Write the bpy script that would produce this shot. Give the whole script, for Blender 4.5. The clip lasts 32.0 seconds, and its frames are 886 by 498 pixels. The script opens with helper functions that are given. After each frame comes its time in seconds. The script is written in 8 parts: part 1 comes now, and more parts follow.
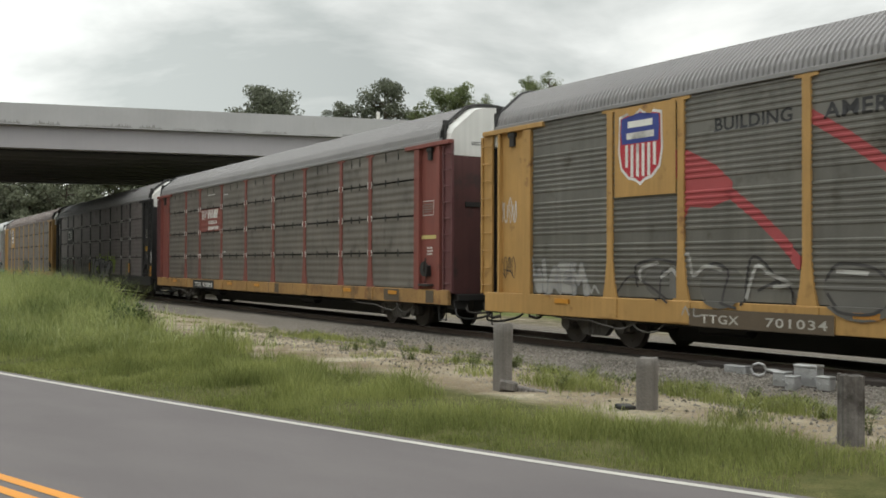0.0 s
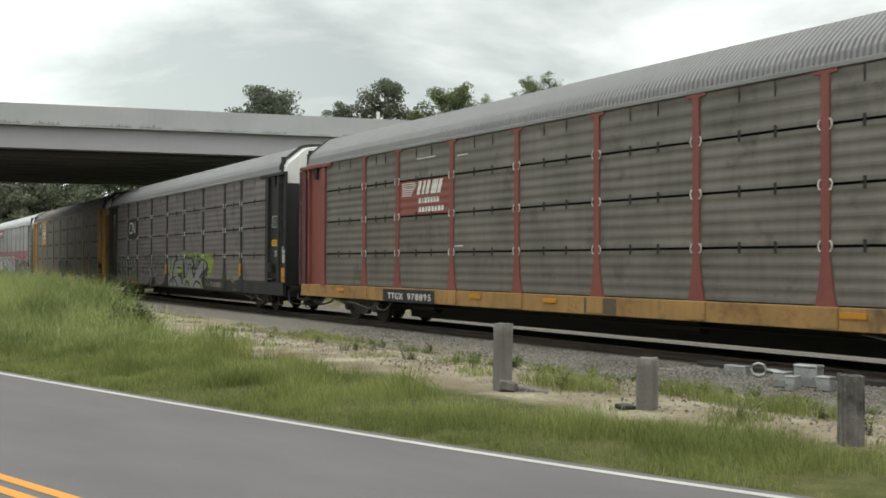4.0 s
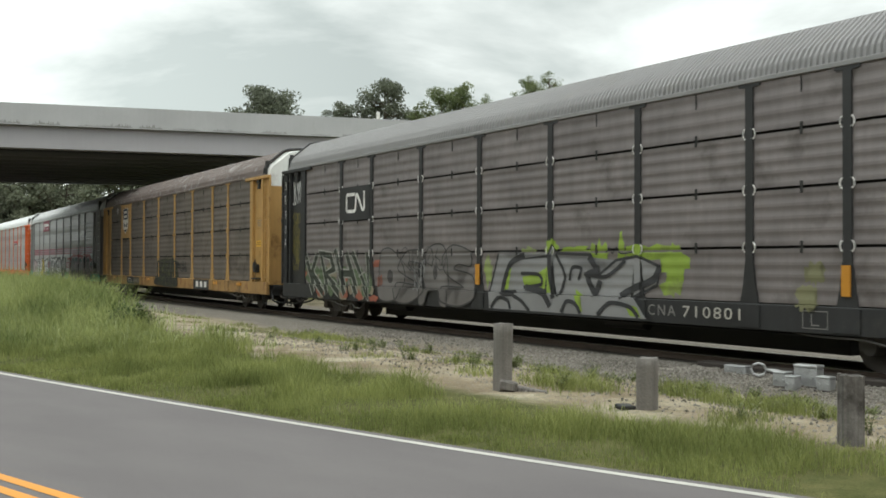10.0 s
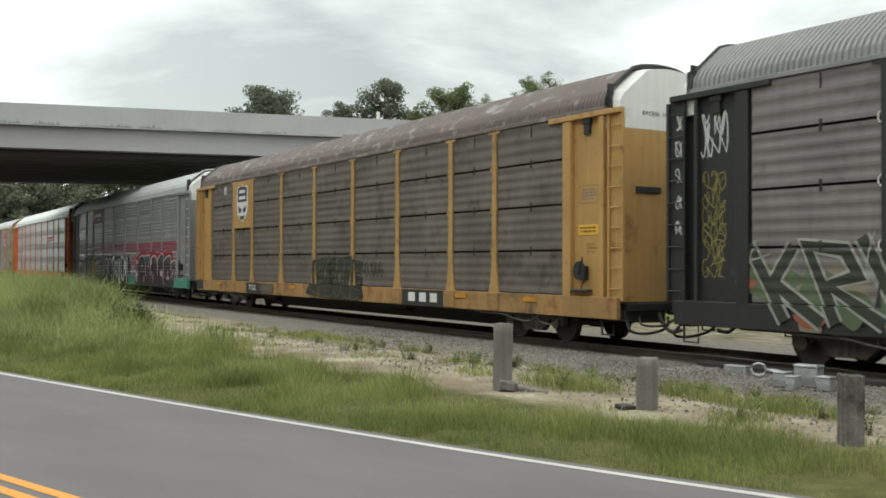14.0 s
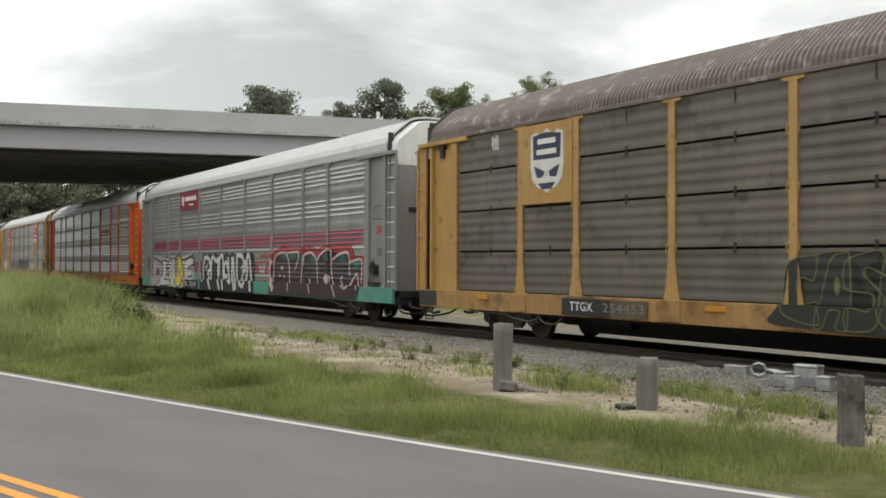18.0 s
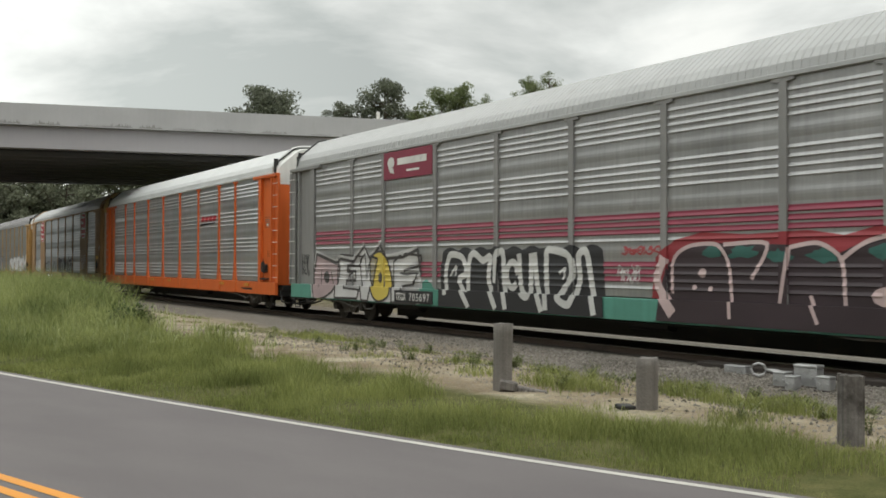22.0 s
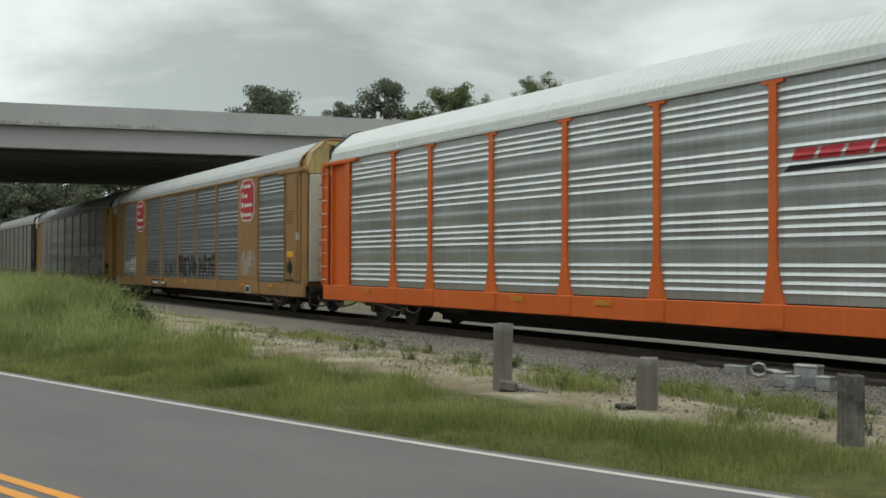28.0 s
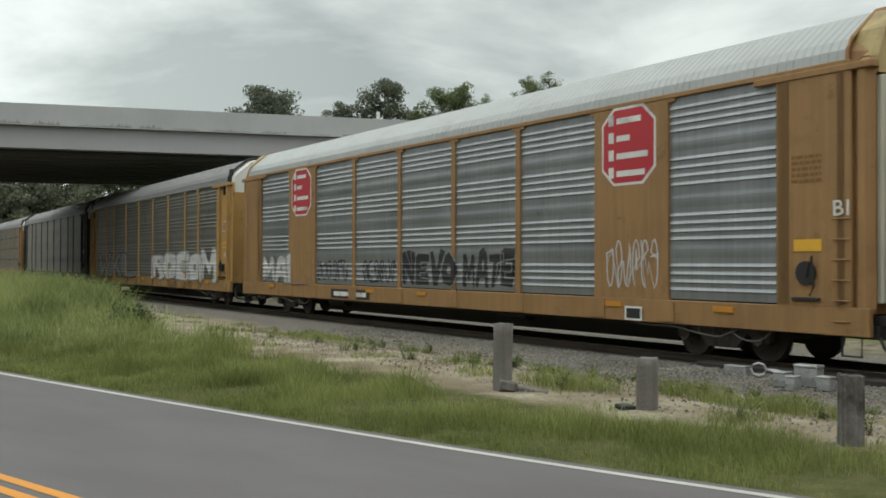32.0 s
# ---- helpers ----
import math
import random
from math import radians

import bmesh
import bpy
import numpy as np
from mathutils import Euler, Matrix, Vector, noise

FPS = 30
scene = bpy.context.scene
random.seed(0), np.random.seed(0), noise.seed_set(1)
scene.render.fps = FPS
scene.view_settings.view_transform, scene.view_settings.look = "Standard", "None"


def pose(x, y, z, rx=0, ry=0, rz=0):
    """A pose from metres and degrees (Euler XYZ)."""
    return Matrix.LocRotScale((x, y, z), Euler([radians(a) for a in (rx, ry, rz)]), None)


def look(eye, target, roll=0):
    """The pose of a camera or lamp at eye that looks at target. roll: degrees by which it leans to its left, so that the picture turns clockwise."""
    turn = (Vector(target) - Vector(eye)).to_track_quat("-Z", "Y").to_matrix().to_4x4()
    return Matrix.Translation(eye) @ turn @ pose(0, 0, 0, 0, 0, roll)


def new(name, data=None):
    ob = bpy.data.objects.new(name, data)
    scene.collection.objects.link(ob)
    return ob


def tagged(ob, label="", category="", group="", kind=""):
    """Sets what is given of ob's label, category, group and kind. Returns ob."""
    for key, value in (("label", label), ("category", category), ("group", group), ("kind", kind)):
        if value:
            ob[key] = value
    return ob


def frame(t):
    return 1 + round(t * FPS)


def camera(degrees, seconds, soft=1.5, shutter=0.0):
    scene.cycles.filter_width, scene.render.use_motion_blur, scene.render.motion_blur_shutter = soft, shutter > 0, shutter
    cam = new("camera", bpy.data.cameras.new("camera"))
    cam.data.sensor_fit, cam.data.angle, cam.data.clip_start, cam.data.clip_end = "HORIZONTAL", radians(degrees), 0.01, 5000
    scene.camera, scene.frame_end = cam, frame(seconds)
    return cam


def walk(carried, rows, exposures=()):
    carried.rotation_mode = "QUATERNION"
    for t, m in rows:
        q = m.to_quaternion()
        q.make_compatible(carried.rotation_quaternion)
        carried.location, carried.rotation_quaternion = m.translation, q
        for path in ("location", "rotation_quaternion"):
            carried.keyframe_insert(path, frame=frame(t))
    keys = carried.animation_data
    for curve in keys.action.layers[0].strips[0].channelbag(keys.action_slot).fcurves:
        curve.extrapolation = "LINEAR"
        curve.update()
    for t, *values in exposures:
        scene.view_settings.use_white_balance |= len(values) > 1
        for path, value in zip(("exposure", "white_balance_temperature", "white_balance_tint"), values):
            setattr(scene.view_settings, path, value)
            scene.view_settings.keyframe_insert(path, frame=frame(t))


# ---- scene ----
# ================= camera =================
EYE_Z = 1.75                      # eye above the rail heads
cam = camera(47.07, 32.0, soft=1.7, shutter=0.2)
CAM_POSE = pose(0, 0, EYE_Z) @ pose(0, 0, 0, 90 + 0.849, 0, 0) @ pose(0, 0, 0, 0, 0, 0.184)
# the clip's camera evens out its brightness and tint as pale and dark cars pass
EXPOSURES = [(0.0, -0.14, 6650, 6), (3.5, 0.0, 6550, 4), (5.5, 0.0, 6500, 2), (10.0, 0.04, 6500, 2), (14.5, 0.04, 6500, 3), (17.0, 0.02, 6650, 6),
             (20.0, -0.10, 6700, 6), (22.0, -0.20, 6700, 6), (25.0, -0.28, 6600, 3), (28.0, -0.46, 6450, 0), (30.0, -0.44, 6450, 0), (32.0, -0.36, 6450, 1)]
walk(cam, [(0.0, CAM_POSE), (32.0, CAM_POSE)], EXPOSURES)

# ================= plan =================
HEAD = 0.56852                    # heading of the track, leftwards from the view
TD = Vector((-math.sin(HEAD), math.cos(HEAD), 0))   # along the track, away
TN = Vector((math.cos(HEAD), math.sin(HEAD), 0))    # across the track, away from the eye
LAT = 14.195 + 1.50               # eye to track centre line
BEND, BEND_FROM, BEND_TO = 0.001056, 10.0, 50.0  # gentle curve of the track, then straight
RN = Vector((0.6586, 0.7525, 0))  # across the road
RD = Vector((-0.7525, 0.6586, 0))  # along the road
ROAD_Z = 0.12


def bend(u):
    """Shift across and slope of the track at u metres along it."""
    v = min(max(u - BEND_FROM, 0.0), BEND_TO - BEND_FROM)
    over = max(u - BEND_TO, 0.0)
    return BEND * v * v / 2 + BEND * v * over, BEND * v


def on_track(u, side=0.0, z=0.0):
    off, slope = bend(u)
    v = max(u - BEND_FROM, 0.0)
    uu = u - min(BEND * BEND * v ** 3 / 6, slope * slope * v / 2)
    c = TD * uu + TN * (LAT + off)
    nrm = (TN - TD * slope).normalized()
    p = c + nrm * side
    return Vector((p.x, p.y, z))


def smooth(a, b, x):
    k = min(1.0, max(0.0, (x - a) / (b - a)))
    return k * k * (3 - 2 * k)


def ground_z(x, y):
    p = Vector((x, y, 0))
    u, lat, rn = p.dot(TD), p.dot(TN), p.dot(RN)
    lat -= bend(u)[0]
    z = 0.12 + 0.05 * smooth(7.4, 9.0, rn) - 0.40 * smooth(8.2, 12.8, lat)
    z += 0.10 * smooth(12.6, 13.6, lat) * (1 - smooth(17.8, 18.9, lat))
    z += 0.34 * smooth(19, 28, u) * smooth(1.5, 4.5, lat) * (1 - smooth(6.2, 8.2, lat)) * smooth(8.2, 11, rn)
    z += 0.05 * noise.noise(Vector((x * 0.35, y * 0.35, 0))) * smooth(7.6, 9.5, rn) * (1 - smooth(12, 13, lat) * (1 - smooth(19, 21, lat)))
    if rn < 7.5:
        z = 0.12 - 0.06 * (1 - smooth(7.05, 7.3, rn)) - 0.25 * smooth(1.0, 4.0, -rn)
    return z


# ================= world and sun =================
world = bpy.data.worlds.new("overcast_sky")
scene.world = world
world.use_nodes = True
wn = world.node_tree
wn.nodes.clear()


def wnode(kind, **vals):
    n = wn.nodes.new(kind)
    for k, v in vals.items():
        n.inputs[k].default_value = v
    return n


wout = wnode("ShaderNodeOutputWorld")
wbg = wnode("ShaderNodeBackground")
wsky = wnode("ShaderNodeTexSky")
wsky.sky_type, wsky.sun_disc = "NISHITA", False
wsky.sun_elevation, wsky.sun_rotation = radians(62), radians(150)
wtc = wnode("ShaderNodeTexCoord")
wsep = wnode("ShaderNodeSeparateXYZ")
wn.links.new(wtc.outputs["Generated"], wsep.inputs[0])
# clouds: the direction spread on a flat layer
wadd = wnode("ShaderNodeMath")
wadd.operation = "ADD"
wadd.inputs[1].default_value = 0.22
wn.links.new(wsep.outputs["Z"], wadd.inputs[0])
wdx, wdy = wnode("ShaderNodeMath"), wnode("ShaderNodeMath")
for nd, ax in ((wdx, "X"), (wdy, "Y")):
    nd.operation = "DIVIDE"
    wn.links.new(wsep.outputs[ax], nd.inputs[0])
    wn.links.new(wadd.outputs[0], nd.inputs[1])
wcomb = wnode("ShaderNodeCombineXYZ")
wn.links.new(wdx.outputs[0], wcomb.inputs[0])
wn.links.new(wdy.outputs[0], wcomb.inputs[1])
wcl = wnode("ShaderNodeTexNoise", Scale=1.15, Detail=8.0, Roughness=0.55, Distortion=0.3)
wmap = wnode("ShaderNodeMapping")
wmap.inputs["Location"].default_value = (2.55, 0.6, 0.0)
wn.links.new(wcomb.outputs[0], wmap.inputs[0])
wn.links.new(wmap.outputs[0], wcl.inputs["Vector"])
wramp = wnode("ShaderNodeValToRGB")
cr = wramp.color_ramp
cr.elements[0].position, cr.elements[0].color = 0.36, (0.42, 0.44, 0.435, 1)
cr.elements[1].position, cr.elements[1].color = 0.62, (0.84, 0.84, 0.83, 1)
for at_, tone in ((0.47, 0.58), (0.53, 0.69)):
    e = cr.elements.new(at_)
    e.color = (tone, tone + 0.01, tone + 0.005, 1)
wn.links.new(wcl.outputs["Fac"], wramp.inputs[0])
# an overcast sky is brighter towards the zenith
wzen = wnode("ShaderNodeMapRange")
wzen.inputs["From Min"].default_value, wzen.inputs["From Max"].default_value = 0.22, 1.0
wzen.inputs["To Min"].default_value, wzen.inputs["To Max"].default_value = 1.0, 2.35
wn.links.new(wsep.outputs["Z"], wzen.inputs[0])
# and the cloud is thinner towards one side
wside = wnode("ShaderNodeMapRange")
wside.inputs["From Min"].default_value, wside.inputs["From Max"].default_value = -0.08, -0.42
wside.inputs["To Min"].default_value, wside.inputs["To Max"].default_value = 1.0, 1.32
wn.links.new(wsep.outputs["X"], wside.inputs[0])
wboth = wnode("ShaderNodeMath")
wboth.operation = "MULTIPLY"
wn.links.new(wzen.outputs[0], wboth.inputs[0])
wn.links.new(wside.outputs[0], wboth.inputs[1])
wmul = wnode("ShaderNodeVectorMath")
wmul.operation = "SCALE"
wn.links.new(wramp.outputs[0], wmul.inputs[0])
wn.links.new(wboth.outputs[0], wmul.inputs["Scale"])
wsk = wnode("ShaderNodeVectorMath")
wsk.operation = "SCALE"
wsk.inputs["Scale"].default_value = 0.10
wn.links.new(wsky.outputs[0], wsk.inputs[0])
wmix = wnode("ShaderNodeMix")
wmix.data_type = "RGBA"
wmix.inputs["Factor"].default_value = 0.92
wn.links.new(wsk.outputs[0], wmix.inputs["A"])
wn.links.new(wmul.outputs[0], wmix.inputs["B"])
wn.links.new(wmix.outputs["Result"], wbg.inputs["Color"])
wbg.inputs["Strength"].default_value = 1.42
wn.links.new(wbg.outputs[0], wout.inputs[0])

sun_data = bpy.data.lights.new("sun", "SUN")
sun_data.energy, sun_data.angle, sun_data.color = 0.45, radians(14), (1.0, 0.97, 0.92)
sun = new("sun", sun_data)
sun.matrix_world = look((6, -9, 24), (0, 0, 0))

# ================= materials =================
MATS = {}


def mat(name, base, rough=0.6, metal=0.0, var=0.25, scale=3.0, streak=0.0, rust=0.0, rust_col=(0.10, 0.045, 0.02),
        bump=0.15, fine=60.0, dirt=0.0, dirt_col=(0.05, 0.045, 0.035), grain=(5.0, 5.0, 0.35)):
    """A painted, rusty or mineral surface: grain and stains at two scales."""
    if name in MATS:
        return MATS[name]
    m = bpy.data.materials.new(name)
    MATS[name] = m
    m.use_nodes = True
    t = m.node_tree
    n, lk = t.nodes, t.links
    bs = n["Principled BSDF"]
    tc = n.new("ShaderNodeTexCoord")
    oi = n.new("ShaderNodeObjectInfo")
    off = n.new("ShaderNodeVectorMath")
    off.operation = "MULTIPLY_ADD"
    off.inputs[1].default_value = (1, 1, 1)
    mulr = n.new("ShaderNodeMath")
    mulr.operation = "MULTIPLY"
    mulr.inputs[1].default_value = 37.0
    lk.new(oi.outputs["Random"], mulr.inputs[0])
    lk.new(tc.outputs["Object"], off.inputs[0])
    lk.new(mulr.outputs[0], off.inputs[2])
    big = n.new("ShaderNodeTexNoise")
    big.inputs["Scale"].default_value, big.inputs["Detail"].default_value = scale * 0.35, 4.0
    small = n.new("ShaderNodeTexNoise")
    small.inputs["Scale"].default_value, small.inputs["Detail"].default_value = fine, 3.0
    lk.new(off.outputs[0], big.inputs["Vector"])
    lk.new(off.outputs[0], small.inputs["Vector"])
    # value change
    sc = n.new("ShaderNodeMath")
    sc.operation = "MULTIPLY_ADD"
    sc.inputs[1].default_value, sc.inputs[2].default_value = var * 2.4, 1.0 - var * 1.2
    lk.new(big.outputs["Fac"], sc.inputs[0])
    sc2 = n.new("ShaderNodeMath")
    sc2.operation = "MULTIPLY_ADD"
    sc2.inputs[1].default_value, sc2.inputs[2].default_value = var * 1.0, 1.0 - var * 0.5
    lk.new(small.outputs["Fac"], sc2.inputs[0])
    both = n.new("ShaderNodeMath")
    both.operation = "MULTIPLY"
    lk.new(sc.outputs[0], both.inputs[0])
    lk.new(sc2.outputs[0], both.inputs[1])
    last = both.outputs[0]
    if streak:
        mp = n.new("ShaderNodeMapping")
        mp.inputs["Scale"].default_value = grain
        lk.new(off.outputs[0], mp.inputs[0])
        st = n.new("ShaderNodeTexNoise")
        st.inputs["Scale"].default_value, st.inputs["Detail"].default_value = 1.6, 5.0
        lk.new(mp.outputs[0], st.inputs["Vector"])
        s2 = n.new("ShaderNodeMath")
        s2.operation = "MULTIPLY_ADD"
        s2.inputs[1].default_value, s2.inputs[2].default_value = streak * 2.0, 1.0 - streak
        lk.new(st.outputs["Fac"], s2.inputs[0])
        mm = n.new("ShaderNodeMath")
        mm.operation = "MULTIPLY"
        lk.new(last, mm.inputs[0])
        lk.new(s2.outputs[0], mm.inputs[1])
        last = mm.outputs[0]
    col = n.new("ShaderNodeVectorMath")
    col.operation = "SCALE"
    col.inputs[0].default_value = base
    lk.new(last, col.inputs["Scale"])
    out = col.outputs[0]

    def blend(amount, colour, sc_, seed, out):
        nz = n.new("ShaderNodeTexNoise")
        nz.inputs["Scale"].default_value, nz.inputs["Detail"].default_value, nz.inputs["Roughness"].default_value = sc_, 7.0, 0.65
        sh = n.new("ShaderNodeVectorMath")
        sh.inputs[1].default_value = (seed, seed * 2, seed * 3)
        lk.new(off.outputs[0], sh.inputs[0])
        lk.new(sh.outputs[0], nz.inputs["Vector"])
        rp = n.new("ShaderNodeMapRange")
        rp.inputs["From Min"].default_value = 0.66 - 0.34 * amount
        rp.inputs["From Max"].default_value = 0.80 - 0.34 * amount
        lk.new(nz.outputs["Fac"], rp.inputs[0])
        mx = n.new("ShaderNodeMix")
        mx.data_type = "RGBA"
        mx.inputs["B"].default_value = (*colour, 1)
        lk.new(rp.outputs[0], mx.inputs["Factor"])
        lk.new(out, mx.inputs["A"])
        return mx.outputs["Result"]
    if rust:
        out = blend(rust, rust_col, 2.2, 5.0, out)
    if dirt:
        out = blend(dirt, dirt_col, 1.1, 11.0, out)
    lk.new(out, bs.inputs["Base Color"])
    rr = n.new("ShaderNodeMath")
    rr.operation = "MULTIPLY_ADD"
    rr.inputs[1].default_value, rr.inputs[2].default_value = 0.25, rough - 0.12
    lk.new(big.outputs["Fac"], rr.inputs[0])
    lk.new(rr.outputs[0], bs.inputs["Roughness"])
    bs.inputs["Metallic"].default_value = metal
    if bump:
        bp = n.new("ShaderNodeBump")
        bp.inputs["Strength"].default_value, bp.inputs["Distance"].default_value = bump, 0.02
        lk.new(small.outputs["Fac"], bp.inputs["Height"])
        lk.new(bp.outputs[0], bs.inputs["Normal"])
    return m


def leafy(name, dark, light, rough=0.6, trans=0.25):
    """Blades and leaves, each its own shade."""
    m = bpy.data.materials.new(name)
    m.use_nodes = True
    n, lk = m.node_tree.nodes, m.node_tree.links
    bs = n["Principled BSDF"]
    g = n.new("ShaderNodeNewGeometry")
    tc = n.new("ShaderNodeTexCoord")
    nz = n.new("ShaderNodeTexNoise")
    nz.inputs["Scale"].default_value, nz.inputs["Detail"].default_value = 0.55, 4.0
    lk.new(tc.outputs["Object"], nz.inputs["Vector"])
    ad = n.new("ShaderNodeMath")
    ad.operation = "MULTIPLY_ADD"
    ad.inputs[1].default_value = 0.55
    lk.new(g.outputs["Random Per Island"], ad.inputs[0])
    mr = n.new("ShaderNodeMapRange")
    mr.inputs["From Min"].default_value, mr.inputs["From Max"].default_value = 0.36, 0.64
    mr.inputs["To Min"].default_value, mr.inputs["To Max"].default_value = 0.0, 0.5
    lk.new(nz.outputs["Fac"], mr.inputs[0])
    lk.new(mr.outputs[0], ad.inputs[2])
    rp = n.new("ShaderNodeValToRGB")
    rp.color_ramp.elements[0].color, rp.color_ramp.elements[1].color = (*dark, 1), (*light, 1)
    lk.new(ad.outputs[0], rp.inputs[0])
    lk.new(rp.outputs[0], bs.inputs["Base Color"])
    bs.inputs["Roughness"].default_value = rough
    bs.inputs["Specular IOR Level"].default_value = 0.25
    tr = n.new("ShaderNodeBsdfTranslucent")
    lk.new(rp.outputs[0], tr.inputs["Color"])
    mx = n.new("ShaderNodeMixShader")
    mx.inputs[0].default_value = trans
    lk.new(bs.outputs[0], mx.inputs[1])
    lk.new(tr.outputs[0], mx.inputs[2])
    lk.new(mx.outputs[0], n["Material Output"].inputs[0])
    return m


def ground_material():
    m = bpy.data.materials.new("verge_soil")
    m.use_nodes = True
    n, lk = m.node_tree.nodes, m.node_tree.links
    bs = n["Principled BSDF"]
    tc = n.new("ShaderNodeTexCoord")
    mp = n.new("ShaderNodeMapping")
    mp.vector_type = "POINT"
    # into the track's own axes: x along, y across
    mp.inputs["Rotation"].default_value = (0, 0, -(math.pi / 2 + HEAD))
    lk.new(tc.outputs["Object"], mp.inputs[0])
    sp = n.new("ShaderNodeSeparateXYZ")
    lk.new(mp.outputs[0], sp.inputs[0])

    def nz(scale, detail=5.0, rough=0.6, stretch=None):
        t = n.new("ShaderNodeTexNoise")
        t.inputs["Scale"].default_value, t.inputs["Detail"].default_value, t.inputs["Roughness"].default_value = scale, detail, rough
        if stretch:
            q = n.new("ShaderNodeMapping")
            q.inputs["Scale"].default_value = stretch
            lk.new(mp.outputs[0], q.inputs[0])
            lk.new(q.outputs[0], t.inputs["Vector"])
        else:
            lk.new(mp.outputs[0], t.inputs["Vector"])
        return t.outputs["Fac"]

    def ramp(fac, stops):
        r = n.new("ShaderNodeValToRGB")
        while len(r.color_ramp.elements) < len(stops):
            r.color_ramp.elements.new(0.5)
        for el, (p, c) in zip(r.color_ramp.elements, stops):
            el.position, el.color = p, (*c, 1)
        lk.new(fac, r.inputs[0])
        return r.outputs[0]

    def mixc(fac, a, b):
        x = n.new("ShaderNodeMix")
        x.data_type = "RGBA"
        lk.new(fac, x.inputs["Factor"])
        lk.new(a, x.inputs["A"])
        lk.new(b, x.inputs["B"])
        return x.outputs["Result"]

    def rng(v, a, b, lo=0.0, hi=1.0):
        r = n.new("ShaderNodeMapRange")
        for k, q in zip(("From Min", "From Max", "To Min", "To Max"), (a, b, lo, hi)):
            r.inputs[k].default_value = q
        lk.new(v, r.inputs[0])
        return r.outputs[0]

    def op(kind, a, b):
        r = n.new("ShaderNodeMath")
        r.operation = kind
        for i, q in enumerate((a, b)):
            if isinstance(q, (int, float)):
                r.inputs[i].default_value = q
            else:
                lk.new(q, r.inputs[i])
        return r.outputs[0]
    sand = ramp(nz(0.9), [(0.30, (0.150, 0.105, 0.064)), (0.44, (0.245, 0.195, 0.130)), (0.56, (0.335, 0.285, 0.200)), (0.70, (0.48, 0.43, 0.325))])
    gravel = ramp(nz(26.0, 4.0), [(0.30, (0.084, 0.074, 0.063)), (0.52, (0.188, 0.169, 0.146)), (0.72, (0.345, 0.317, 0.28))])
    turf = ramp(nz(3.5), [(0.3, (0.060, 0.070, 0.022)), (0.7, (0.125, 0.120, 0.050))])
    lat = op("MULTIPLY", sp.outputs["Y"], -1.0)
    wob = rng(nz(0.5, 5.0, 0.6, (0.45, 1.0, 1.0)), 0.25, 0.75, -1.0, 1.0)
    latw = op("ADD", lat, wob)
    speck = rng(nz(13.0, 6.0, 0.75), 0.46, 0.58)
    c = mixc(op("MULTIPLY", speck, 0.55), sand, gravel)
    c = mixc(rng(latw, 11.4, 13.2), c, gravel)
    scrub = op("MULTIPLY", rng(nz(2.3, 7.0, 0.7), 0.54, 0.64), 0.40)
    c = mixc(op("MULTIPLY", scrub, rng(lat, 12.6, 11.6)), c, turf)
    c = mixc(rng(latw, 7.5, 6.8), c, turf)
    # shade under the train, painted dark into the ballast between the rails
    bed_shade = op("MULTIPLY", rng(lat, 14.2, 14.8), rng(lat, 17.6, 16.9))
    c = mixc(op("MULTIPLY", bed_shade, 0.9), c, ramp(nz(20.0), [(0.3, (0.022, 0.019, 0.016)), (0.7, (0.060, 0.051, 0.042))]))
    far = rng(lat, 19.8, 21.0)
    meadow = rng(op("ADD", lat, rng(nz(0.18, 3.0), 0.3, 0.7, -1.6, 1.6)), 23.2, 24.2)
    field = ramp(nz(1.6, 7.0, 0.7), [(0.28, (0.060, 0.062, 0.028)), (0.44, (0.135, 0.115, 0.074)), (0.58, (0.235, 0.205, 0.150)), (0.72, (0.36, 0.325, 0.25))])
    c = mixc(far, c, field)
    c = mixc(meadow, c, ramp(nz(2.0), [(0.3, (0.075, 0.090, 0.028)), (0.7, (0.160, 0.170, 0.062))]))
    sx = n.new("ShaderNodeVectorMath")
    sx.operation = "SCALE"
    lk.new(c, sx.inputs[0])
    lk.new(rng(nz(70.0, 3.0), 0.3, 0.7, 0.62, 1.32), sx.inputs["Scale"])
    lk.new(sx.outputs[0], bs.inputs["Base Color"])
    bs.inputs["Roughness"].default_value = 0.95
    bs.inputs["Specular IOR Level"].default_value = 0.1
    b = n.new("ShaderNodeBump")
    b.inputs["Strength"].default_value, b.inputs["Distance"].default_value = 0.6, 0.05
    lk.new(nz(18.0, 6.0, 0.7), b.inputs["Height"])
    lk.new(b.outputs[0], bs.inputs["Normal"])
    return m


